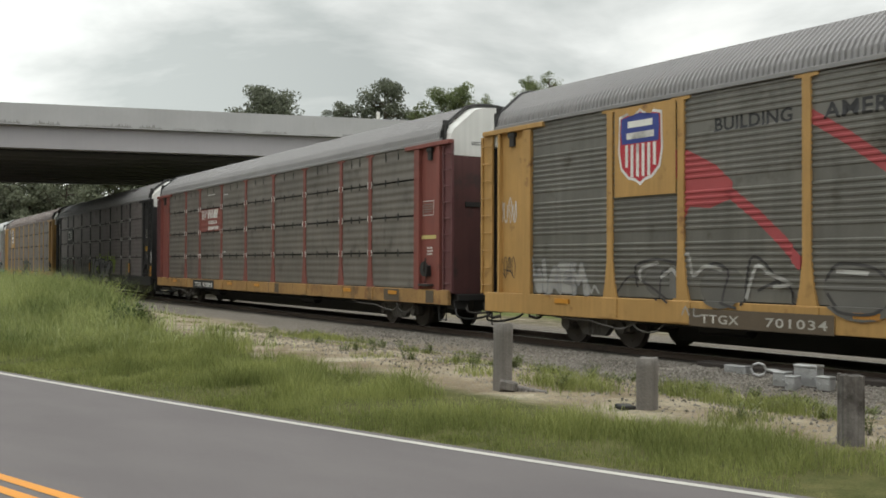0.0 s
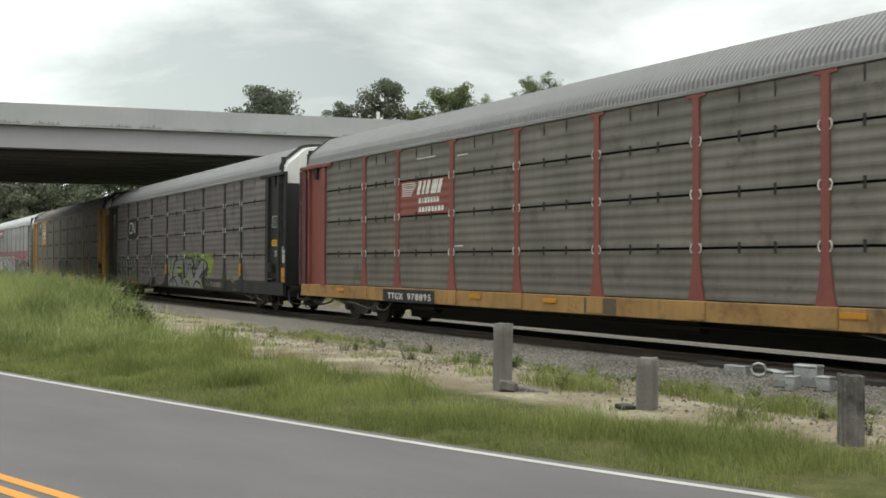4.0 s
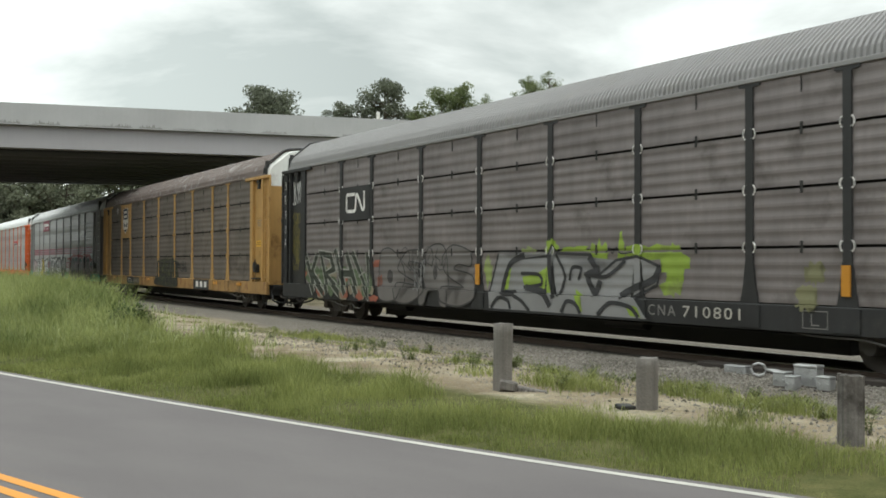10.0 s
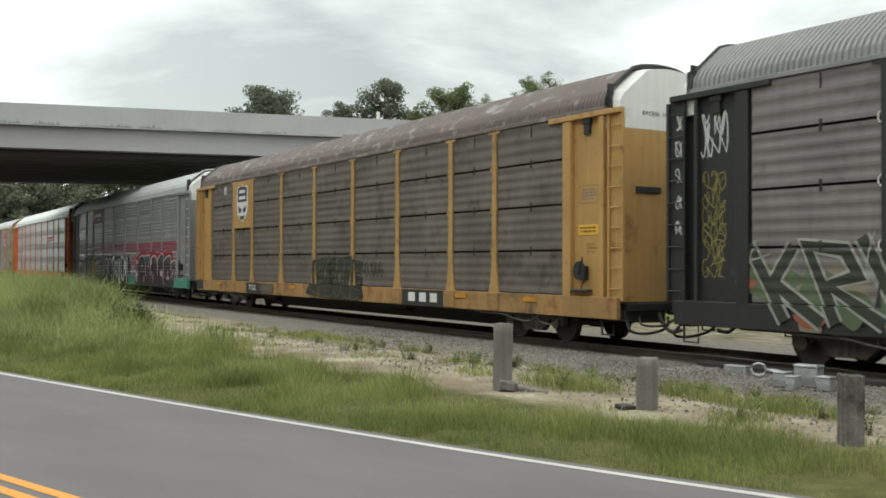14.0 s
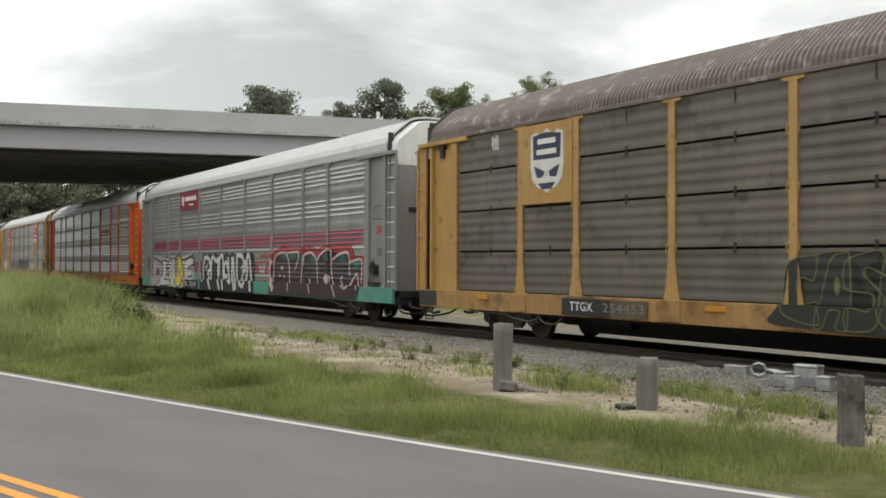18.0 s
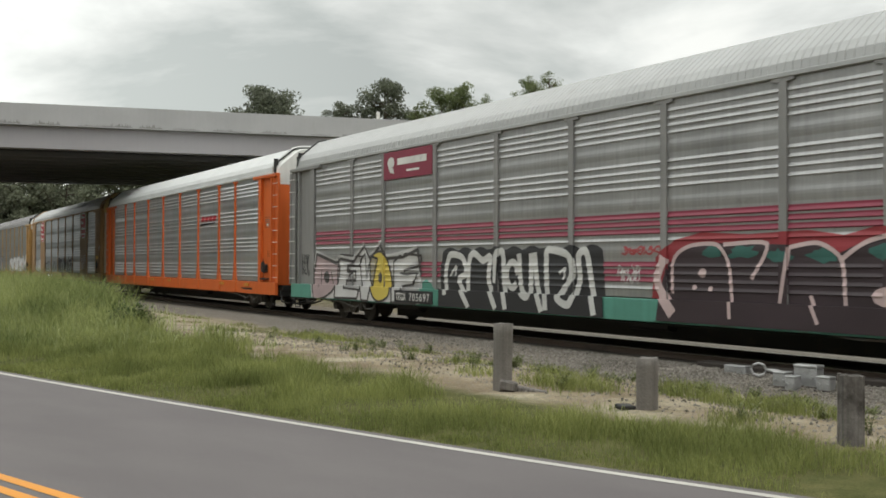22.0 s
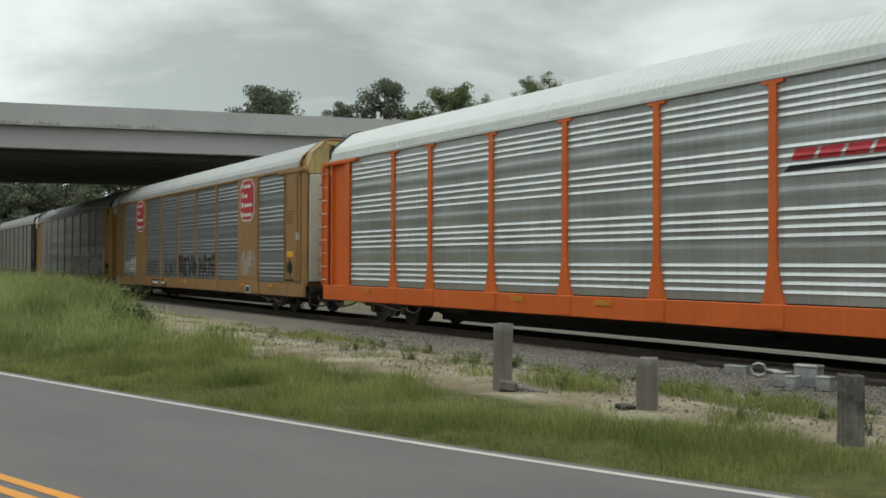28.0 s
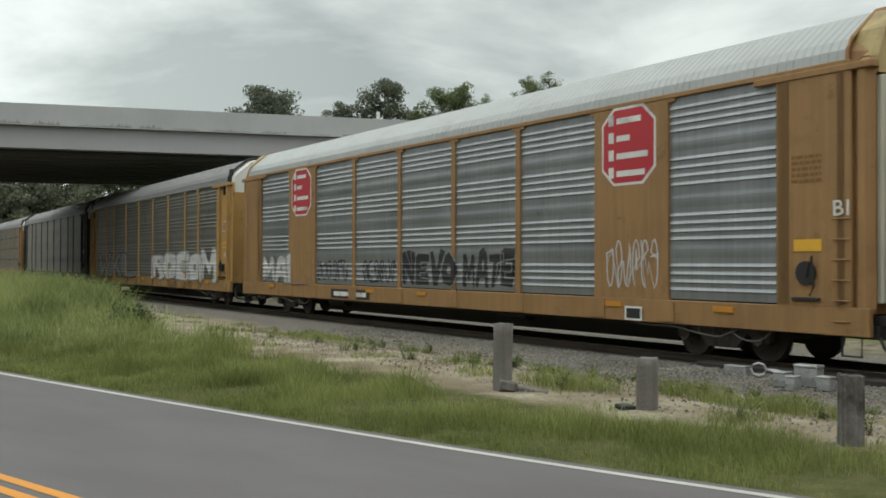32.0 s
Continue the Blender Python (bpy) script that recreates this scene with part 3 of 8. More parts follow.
            if rng.random() < 0.05:
                tall.append((x, y, z, (0.45 + 0.50 * k * smooth(18, 27, u)) * rng.uniform(0.8, 1.35), w * 0.9))
        else:
            verge.append((x, y, z, max(h, 0.025), w * 1.15))
    blades("verge_grass", verge, GRASS, "short green and yellowish grass along the road verge")
    blades("tall_grass", tall, TALL_GRASS, "tall light green wild grass on the bank")

    # long pale blades that arch over at the top of the bank
    verts, faces = [], []
    while len(faces) < 900 * 5:
        u, lat = rng.uniform(17, 31), rng.uniform(1.5, 7.8)
        p = TD * u + TN * lat
        if p.x * RN.x + p.y * RN.y < 9.0 or abs(p.x) > 0.47 * p.y:
            continue
        z = ground_z(p.x, p.y)
        a, h, r = rng.uniform(0, math.tau), rng.uniform(0.35, 0.75) * (0.55 + 0.45 * smooth(18, 26, u)), rng.uniform(0.10, 0.32)
        d, q = Vector((math.cos(a), math.sin(a), 0)), Vector((-math.sin(a), math.cos(a), 0))
        o = len(verts)
        for k in range(6):
            t = k / 5
            c = Vector((p.x, p.y, z)) + d * r * t * t + Vector((0, 0, h * (1.55 * t - 0.75 * t * t * t)))
            w = q * 0.008 * (1 - 0.85 * t)
            verts += [tuple(c - w), tuple(c + w)]
        faces += [(o + 2 * k, o + 2 * k + 1, o + 2 * k + 3, o + 2 * k + 2) for k in range(5)]
    me = bpy.data.meshes.new("arching_grass")
    me.from_pydata(verts, [], faces)
    me.materials.append(leafy("pale_grass_blades", (0.16, 0.20, 0.075), (0.50, 0.53, 0.27), trans=0.35))
    tagged(new("arching_grass", me), "long pale green blades arching over the bank", "grass", kind="stuff")


def make_weeds():
    rng = random.Random(12)
    spots = [(7.0, 8.0), (8.6, 8.3), (10.0, 8.2), (11.5, 9.0), (12.6, 8.6), (13.4, 9.9), (15.2, 10.4), (9.3, 9.9), (6.0, 8.6), (5.2, 9.2), (14.5, 8.6), (12.2, 10.6), (10.9, 10.4), (16.8, 9.2), (7.9, 10.0), (18.0, 11.2)]
    spots += [(rng.uniform(5, 17), rng.uniform(5.6, 7.2)) for _ in range(2)]
    spots += [(rng.uniform(7, 26), rng.uniform(8.4, 12.2)) for _ in range(52)]
    for i, (u, lat) in enumerate(spots):
        p = TD * u + TN * lat
        z = ground_z(p.x, p.y)
        bm = bmesh.new()
        for k in range(rng.randint(9, 16)):
            a, h = rng.uniform(0, math.tau), rng.uniform(0.14, 0.38) * (0.8 if i < 16 else 0.48)
            dx, dy = math.cos(a), math.sin(a)
            o = Vector((rng.uniform(-0.07, 0.07), rng.uniform(-0.07, 0.07), -0.02))
            tip = o + Vector((dx * h * 0.5, dy * h * 0.5, h))
            tube(bm, [o, (o + tip) / 2 + Vector((0, 0, 0.03)), tip], [0.004, 0.003, 0.0015], 4)
            for j in range(5):
                q = o.lerp(tip, 0.3 + 0.15 * j)
                b = rng.uniform(0, math.tau)
                e1 = Vector((math.cos(b), math.sin(b), 0.5)) * rng.uniform(0.04, 0.08)
                s = Vector((-math.sin(b), math.cos(b), 0)) * 0.012
                vs = [bm.verts.new(c) for c in (q, q + e1 * 0.5 + s, q + e1, q + e1 * 0.5 - s)]
                bm.faces.new(vs)
        ob = solo("weed", bm, WEED, "small leafy green weed growing in sandy gravel", "weed", "weeds in the gravel")
        ob.matrix_world = pose(p.x, p.y, z, 0, 0, rng.uniform(0, 360))


def make_bush():
    rng = random.Random(5)
    p = Vector((-6.60, 22.0, 0))
    z = ground_z(p.x, p.y)
    root = thing("shrub", "dark green leafy shrub in the tall grass", "shrub", m=pose(p.x, p.y, z))
    bm, lf = bmesh.new(), bmesh.new()
    for k in range(16):
        a = rng.uniform(0, math.tau)
        h, r = rng.uniform(0.3, 0.62), rng.uniform(0.1, 0.55)
        tip = Vector((math.cos(a) * r, math.sin(a) * r, h))
        tube(bm, [(0, 0, -0.05), tip * 0.5 + Vector((0, 0, 0.08)), tip], [0.015, 0.009, 0.004], 5)
        for j in range(110):
            q = tip * rng.uniform(0.35, 1.0) + Vector([rng.gauss(0, 0.09) for _ in range(3)])
            d = Vector([rng.gauss(0, 1) for _ in range(3)]).normalized() * rng.uniform(0.04, 0.08)
            s = d.cross(Vector((0.3, 0.2, 1))).normalized() * 0.022
            lf.faces.new([lf.verts.new(c) for c in (q, q + d * 0.5 + s, q + d, q + d * 0.5 - s)])
    part("stems", bm, BARK, root)
    part("foliage", lf, SHRUB, root)


def make_posts():
    rng = random.Random(3)
    for i, (x, y, top, w, tilt) in enumerate(((0.76, 12.88, 1.00, 0.205, 0.6), (2.22, 11.05, 0.735, 0.205, -1.2), (3.61, 9.02, 0.78, 0.205, -0.8))):
        z = ground_z(x, y)
        bm = bmesh.new()
        n, lv = 34, 9
        cracks = {rng.randrange(n): rng.uniform(0.03, 0.30 if i == 2 else 0.06) for _ in range(8 if i == 2 else 5)}
        rings = []
        for j in range(lv):
            zz = -0.15 + (top - z + 0.15) * j / (lv - 1)
            ring = []
            for k in range(n):
                a = k * math.tau / n
                sq = 1 / max(abs(math.cos(a)), abs(math.sin(a))) ** 0.75
                r = w / 2 * sq * (1 + 0.035 * noise.noise(Vector((math.cos(a) * 2.5, math.sin(a) * 2.5 + i * 7, zz * 1.5))) - cracks.get(k, 0.0))
                ring.append(bm.verts.new((math.cos(a) * r, math.sin(a) * r, zz + (rng.uniform(-0.012, 0.012) if j == lv - 1 else 0))))
            rings.append(ring)
        for q, v in zip(rings, rings[1:]):
            for k in range(n):
                bm.faces.new((q[k], q[(k + 1) % n], v[(k + 1) % n], v[k]))
        bm.faces.new(rings[-1])
        bm.faces.new(list(reversed(rings[0])))
        ob = solo("wooden_post", bm, POST_WOOD if i < 2 else POST_SPLIT, "grey weathered timber guard post with cracked sides" if i < 2 else "split weathered timber guard post with dark cracks", "post", "old guard posts")
        if i < 2:
            ob.data.shade_smooth()
        ob.matrix_world = pose(x, y, z, 0, tilt, 25 + i * 31)
    # broken timber at the foot of a post
    bm = boxes((-0.26, 0.30, -0.05, 0.05, -0.04, 0.035), (-0.30, -0.08, -0.12, -0.02, -0.03, 0.09), bevel=0.015)
    ob = solo("broken_plank", bm, POST_SPLIT, "broken grey timber scrap lying in the sand", "wood scrap")
    ob.matrix_world = pose(1.02, 12.75, ground_z(1.02, 12.75) + 0.02, 4, 8, -20)
    bm = boxes((-0.10, 0.10, -0.07, 0.07, 0.0, 0.05), bevel=0.012)
    ob = solo("dark_debris", bm, BLACK_STEEL, "small piece of dark debris in the grass", "debris")
    ob.matrix_world = pose(1.98, 11.05, ground_z(1.98, 11.05), 8, 4, 30)


def make_track_gear():
    """Zinc-coated switch gear boxes beside the near rail."""
    def at(u, lat):
        p = TD * u + TN * lat
        return p.x, p.y, ground_z(p.x, p.y)
    spec = [(12.15, 13.85, 0.44, 0.20, 0.16, 6), (10.71, 13.24, 0.24, 0.20, 0.25, 4), (10.40, 13.10, 0.16, 0.22, 0.24, 12), (10.38, 13.45, 0.40, 0.22, 0.35, 6), (9.95, 13.30, 0.22, 0.18, 0.23, 8)]
    for i, (u, lat, L, W, H, tw) in enumerate(spec):
        x, y, z = at(u, lat)
        root = thing("switch_gear_box", "shiny zinc-coated steel box beside the rail", "metal box", "switch gear by the rail", m=pose(x, y, z - 0.02, 0, 0, math.degrees(HEAD) + 90 + tw))
        part("casing", boxes((-L / 2, L / 2, -W / 2, W / 2, 0, H * 0.86), bevel=0.015), ZINC, root)
        part("lid", boxes((-L / 2 - 0.008, L / 2 + 0.008, -W / 2 - 0.008, W / 2 + 0.008, H * 0.86, H), bevel=0.012), ZINC, root)
        part("base_plate", boxes((-L / 2 - 0.06, L / 2 + 0.06, -W / 2 - 0.05, W / 2 + 0.05, -0.02, 0.025), bevel=0.005), GREASY, root)
        for q in (-0.3, 0.3):
            for w in (-1, 1):
                bm = bmesh.new()
                disc(bm, (L * q, w * (W / 2 + 0.01), H * 0.45), (0, 1, 0), 0.025, 0.03, 10)
                part("bolt", bm, ZINC, root)
    x, y, z = at(11.30, 13.62)
    root = thing("switch_rod", "zinc-coated switch rod with a looped end", "switch rod", "switch gear by the rail", m=pose(x, y, z + 0.12, 0, 0, -18))
    bm = bmesh.new()
    loop = [(-0.16 + 0.12 * math.cos(a), 0.0, 0.03 + 0.105 * math.sin(a)) for a in [k * math.tau / 8 for k in range(9)]]
    tube(bm, loop, 0.022, 8)
    part("eye_loop", bm, ZINC, root)
    bm = bmesh.new()
    tube(bm, [(-0.04, 0, 0.03), (0.16, 0, 0.0)], [0.022, 0.04], 10)
    part("rod", bm, ZINC, root)
    bm = bmesh.new()
    tube(bm, [(0.15, 0, 0), (0.15, 0, -0.14)], 0.03, 8)
    part("support", bm, GREASY, root)


# ================= bridge and distance =================
BX = Vector((20.94, 6.3, 0)).normalized()      # along the bridge
BY = Vector((-BX.y, BX.x, 0))                  # across it, away
BO = Vector((-22.7, 52.0, 0))                  # near face, at the left of the view
DECK_Z = 9.10


def bridge_pose():
    return Matrix(((BX.x, BY.x, 0, BO.x), (BX.y, BY.y, 0, BO.y), (0, 0, 1, 0), (0, 0, 0, 1)))


def make_bridge():
    WD = 23.5
    x0, x1 = -44.0, 27.0
    root = thing("overpass", "grey concrete highway overpass with parapets and dark girders", "bridge", kind="structure", m=bridge_pose())

    def span(name, y0, y1, z0, z1, material, label="", bevel=0.02):
        return part(name, boxes((x0, x1, y0, y1, z0, z1), bevel=bevel), material, root, label)
    # parapets: sloped barrier faces
    for nm, y, s in (("near", 0.0, 1), ("far", WD, -1)):
        bm = bmesh.new()
        pr = [(0.0, 8.87), (0.0, 9.985), (0.24 * s, 9.985), (0.30 * s, 9.45), (0.42 * s, 9.28), (0.42 * s, 8.87)]
        n = len(pr)
        a = [bm.verts.new((x0, y + q, z)) for q, z in pr]
        b = [bm.verts.new((x1, y + q, z)) for q, z in pr]
        bm.faces.new(a)
        bm.faces.new(list(reversed(b)))
        for i in range(n):
            bm.faces.new((a[i], a[(i + 1) % n], b[(i + 1) % n], b[i]))
        bmesh.ops.recalc_face_normals(bm, faces=bm.faces[:])
        part("parapet", bm, CONCRETE, root, "grey concrete parapet with dark stains along its foot")
    span("deck", 0.43, WD - 0.43, 8.86, 9.088, SHADED_CONCRETE, "concrete deck slab")
    # girders: I-shaped beams, the inner ones in shade-darkened concrete
    k, gy = 0, 0.75
    while gy < WD - 0.4:
        bm = bmesh.new()
        pr = [(-0.30, 7.55), (0.30, 7.55), (0.30, 7.75), (0.09, 7.95), (0.09, 8.52), (0.28, 8.66), (0.28, 8.855), (-0.28, 8.855), (-0.28, 8.66), (-0.09, 8.52), (-0.09, 7.95), (-0.30, 7.75)]
        if k == 0:
            pr = [(-0.45, 7.70), (0.30, 7.70), (0.30, 8.855), (-0.45, 8.855)]
        a = [bm.verts.new((x0, gy + q, z)) for q, z in pr]
        b = [bm.verts.new((x1, gy + q, z)) for q, z in pr]
        bm.faces.new(a)
        bm.faces.new(list(reversed(b)))
        for i in range(len(pr)):
            bm.faces.new((a[i], a[(i + 1) % len(pr)], b[(i + 1) % len(pr)], b[i]))
        bmesh.ops.recalc_face_normals(bm, faces=bm.faces[:])
        part("girder", bm, GIRDER if k == 0 else SHADED_CONCRETE, root)
        gy += 2.2
        k += 1
    for gx in (-12.0, 3.0, 18.0):
        part("diaphragm", boxes((gx, gx + 0.25, 0.9, WD - 0.9, 7.9, 8.6)), SHADED_CONCRETE, root)
    # unseen walls, clear of traffic, added to block light under the bridge
    part("pier_wall", boxes((-8.6, -7.6, -0.2, WD + 0.2, -0.8, 7.545), bevel=0.05), SHADED_CONCRETE, root)
    part("pier_wall", boxes((-17.6, -16.6, -0.2, WD + 0.2, -0.8, 7.545), bevel=0.05), SHADED_CONCRETE, root)
    # unseen abutments carry the ends; the right one also closes off light
    part("abutment", boxes((25.5, 28.0, -0.5, WD + 0.5, -0.8, 7.545), bevel=0.05), SHADED_CONCRETE, root)
    part("abutment", boxes((-46.0, -43.0, -0.5, WD + 0.5, -0.8, 7.545), bevel=0.05), SHADED_CONCRETE, root)
    # a slim marker plate on the parapet
    part("marker_plate", boxes((19.75, 19.95, 0.08, 0.14, 9.985, 10.42), bevel=0.01), WHITE_PAINT, root, "small white marker plate")
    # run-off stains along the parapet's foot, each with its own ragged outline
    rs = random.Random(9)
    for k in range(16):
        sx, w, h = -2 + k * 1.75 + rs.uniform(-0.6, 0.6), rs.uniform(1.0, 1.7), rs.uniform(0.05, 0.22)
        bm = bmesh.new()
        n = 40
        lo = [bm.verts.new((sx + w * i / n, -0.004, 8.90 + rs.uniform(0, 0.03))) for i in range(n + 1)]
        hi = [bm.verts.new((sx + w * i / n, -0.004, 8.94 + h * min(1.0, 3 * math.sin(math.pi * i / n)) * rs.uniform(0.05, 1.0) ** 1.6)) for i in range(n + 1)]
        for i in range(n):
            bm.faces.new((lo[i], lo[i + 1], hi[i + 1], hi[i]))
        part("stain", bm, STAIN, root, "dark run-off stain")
    # unseen earth fill between the span over the track and the span over the road,
    # added to block light from the left
    bm = bmesh.new()
    fill = [(-10, -0.8), (WD + 10, -0.8), (WD - 0.3, 7.54), (0.3, 7.54)]
    q = [bm.verts.new((-16.59, y, z)) for y, z in fill]
    w = [bm.verts.new((-8.61, y, z)) for y, z in fill]
    bm.faces.new(q)
    bm.faces.new(list(reversed(w)))
    for i in range(4):
        bm.faces.new((q[i], q[(i + 1) % 4], w[(i + 1) % 4], w[i]))
    bmesh.ops.recalc_face_normals(bm, faces=bm.faces[:])
    ob = solo("earth_fill", bm, mat("bank_turf", (0.09, 0.11, 0.035), 0.95, var=0.3), "unseen grassy earth fill between the bridge spans, added to block light", "embankment", kind="structure")
    ob.matrix_world = bridge_pose()
    # earth banks that carry the highway on, past both ends
    for a, b in ((-1100, x0), (x1, 1100)):
        bm = bmesh.new()
        pts = [(-16, -0.8), (WD + 16, -0.8), (WD, 9.08), (0, 9.08)]
        q = [bm.verts.new((a, y, z)) for y, z in pts]
        w = [bm.verts.new((b, y, z)) for y, z in pts]
        bm.faces.new(q)
        bm.faces.new(list(reversed(w)))
        for i in range(4):
            bm.faces.new((q[i], q[(i + 1) % 4], w[(i + 1) % 4], w[i]))
        bmesh.ops.recalc_face_normals(bm, faces=bm.faces[:])
        ob = solo("highway_bank", bm, mat("bank_turf", (0.09, 0.11, 0.035), 0.95, var=0.3), "grassy earth bank that carries the highway", "embankment", kind="structure")
        ob.matrix_world = bridge_pose()


def tree(name, x, y, height, crown_w, crown_from, kind, seed, label, leaves=2600):
    rng = random.Random(seed)
    z = ground_z(x, y)
    root = thing(name, label, "tree", "trees behind the overpass", m=pose(x, y, z))
    bm, lf = bmesh.new(), bmesh.new()
    bend = Vector((rng.uniform(-0.5, 0.5), rng.uniform(-0.5, 0.5), 0))
    spine = [Vector((0, 0, -0.3)) + bend * (k / 6) ** 2 + Vector((0, 0, height * 0.95 * k / 6)) for k in range(7)]
    r0 = height * 0.014 + 0.05
    tube(bm, spine, [r0 * (1 - 0.85 * k / 6) for k in range(7)], 8)
    material = PINE if kind == "pine" else (WOODLAND if height < 15 else BROADLEAF)
    limbs = 24 if kind == "pine" else 26
    clumps = []
    for k in range(limbs):
        t = crown_from + (1 - crown_from) * (k + rng.random()) / limbs
        o = Vector((0, 0, height * 0.95 * t)) + bend * t * t
        a = rng.uniform(0, math.tau)
        shape = math.sin(math.pi * min(1, 0.22 + 0.78 * (t - crown_from) / (1 - crown_from))) ** 0.7
        reach = crown_w / 2 * shape * rng.uniform(0.55, 1.1)
        rise = reach * (rng.uniform(0.1, 0.5) if kind == "pine" else rng.uniform(0.3, 0.9))
        tip = o + Vector((math.cos(a) * reach, math.sin(a) * reach, rise))
        tube(bm, [o, o.lerp(tip, 0.5) + Vector((0, 0, -0.1 * reach)), tip], [r0 * 0.35, r0 * 0.22, r0 * 0.08], 5)
        for f in ((0.55, 0.8, 1.0) if kind == "pine" else (0.35, 0.6, 0.8, 1.0)):
            q = o.lerp(tip, f)
            clumps.append((q + Vector([rng.gauss(0, crown_w * 0.05) for _ in range(3)]), crown_w * rng.uniform(0.09, 0.17)))
    clumps.append((Vector((bend.x, bend.y, height * 0.97)), crown_w * 0.09))
    size = crown_w * (0.0165 if kind == "pine" else 0.0165) * (1.5 if height < 15 else 1.0)
    for i in range(leaves):
        c, r = clumps[i % len(clumps)]
        d = Vector([rng.gauss(0, 1) for _ in range(3)])
        d = d.normalized() * r * rng.random() ** 0.4
        d.z *= 0.65
        q = c + d
        e1 = Vector([rng.gauss(0, 1) for _ in range(3)]).normalized() * size * rng.uniform(0.6, 1.4)
        e2 = e1.cross(Vector([rng.gauss(0, 1) for _ in range(3)])).normalized() * size * rng.uniform(0.35, 0.8)
        lf.faces.new([lf.verts.new(v) for v in (q - e1, q + e2, q + e1, q - e2)])
    part("trunk", bm, BARK, root)
    part("crown", lf, material, root)
    return root


def make_trees():
    def spot(px, dist):
        return (px - 784) / 1800 * dist, dist
    rows = [(466, 112, 21.2, 10.0, 0.70, "pine", 1), (590, 112, 19.8, 5.6, 0.70, "pine", 2), (684, 112, 22.2, 8.8, 0.60, "pine", 3),
            (636, 114, 20.2, 4.0, 0.6, "pine", 4), (733, 112, 19.3, 5.0, 0.35, "broad", 5), (776, 112, 21.2, 7.2, 0.35, "broad", 6), (800, 114, 21.5, 6.5, 0.40, "broad", 15),
            (822, 113, 21.6, 7.6, 0.35, "broad", 7), (863, 113, 21.0, 4.0, 0.55, "broad", 8), (936, 113, 22.9, 5.0, 0.62, "broad", 9),
            (970, 114, 23.6, 4.4, 0.62, "broad", 10), (665, 118, 20.2, 4.8, 0.4, "broad", 11), (500, 116, 20.0, 5.0, 0.6, "pine", 12)]
    for px, dist, h, w, cf, kind, seed in rows:
        x, y = spot(px, dist)
        h *= 1.025
        tree("pine_tree" if kind == "pine" else "leafy_tree", x, y, h, w, cf, kind, seed,
             "tall pine with a dark open crown and bare trunk" if kind == "pine" else "tall leafy tree with a mid-green rounded crown",
             9500 if w > 4.6 else 6000)
    # the woods seen under the bridge
    rng = random.Random(21)
    for i in range(13):
        x, y = spot(-60 + i * 29 + rng.uniform(-8, 8), rng.uniform(124, 138))
        tree("woodland_tree", x, y, rng.uniform(11.5, 14.8), rng.uniform(8, 10.5), 0.12, "broad", 40 + i, "dark green woodland tree beyond the overpass", 4600)
    # far woods, plus unseen nearer woods behind and left, added to cut low light
    rg = np.random.default_rng(8)
    verts, faces = [], []
    for i in range(33000):
        behind = i % 3 == 0
        a = rg.uniform(1.75, 4.55) if behind else rg.uniform(-1.6, 1.6)
        d = rg.uniform(38, 60) if behind else rg.uniform(150, 210)
        if i >= 24000:
            a, d, behind = rg.uniform(-0.62, -0.22), rg.uniform(135, 170), False
        # unseen belt at the left, added to shade the cars under the bridge
        if 12000 <= i < 18000:
            a, d, behind = rg.uniform(-1.75, -0.80), rg.uniform(46, 66), True
        x, y = math.sin(a) * d, math.cos(a) * d
        top = 9 + 3.5 * noise.noise(Vector((x * 0.05, y * 0.05, 0))) + 1.5 * noise.noise(Vector((x * 0.2, y * 0.2, 3)))
        z = rg.random() ** 0.7 * max(top, 4)
        s = rg.uniform(0.9, 1.9)
        z *= 2.0 if behind else 1.0
        v1, v2 = Vector(rg.normal(0, 1, 3)).normalized() * s, Vector(rg.normal(0, 1, 3)).normalized() * s * 0.7
        o = len(verts)
        c = Vector((x, y, z))
        verts += [c - v1, c + v2, c + v1, c - v2]
        faces.append((o, o + 1, o + 2, o + 3))
    me = bpy.data.meshes.new("far_woods_and_shade_belt")
    me.from_pydata([tuple(v) for v in verts], [], faces)
    me.materials.append(WOODLAND)
    tagged(new("far_woods_and_shade_belt", me), "distant dark green woodland along the horizon, with unseen nearer woods added for shade", "woods", kind="stuff")

# ================= the train =================
POSTS = (-9.1, -7.1, -4.25, -1.42, 1.42, 4.25, 7.1, 9.1)
EDGES = (-11.78, *POSTS, 11.78)
HALF = 13.72
YS = 1.47          # panel base plane, half width
MESH = {}


def cached(key, make):
    if key not in MESH:
        bm = make()
        me = bpy.data.meshes.new(key[0])
        bm.to_mesh(me)
        bm.free()
        MESH[key] = me
    return MESH[key]


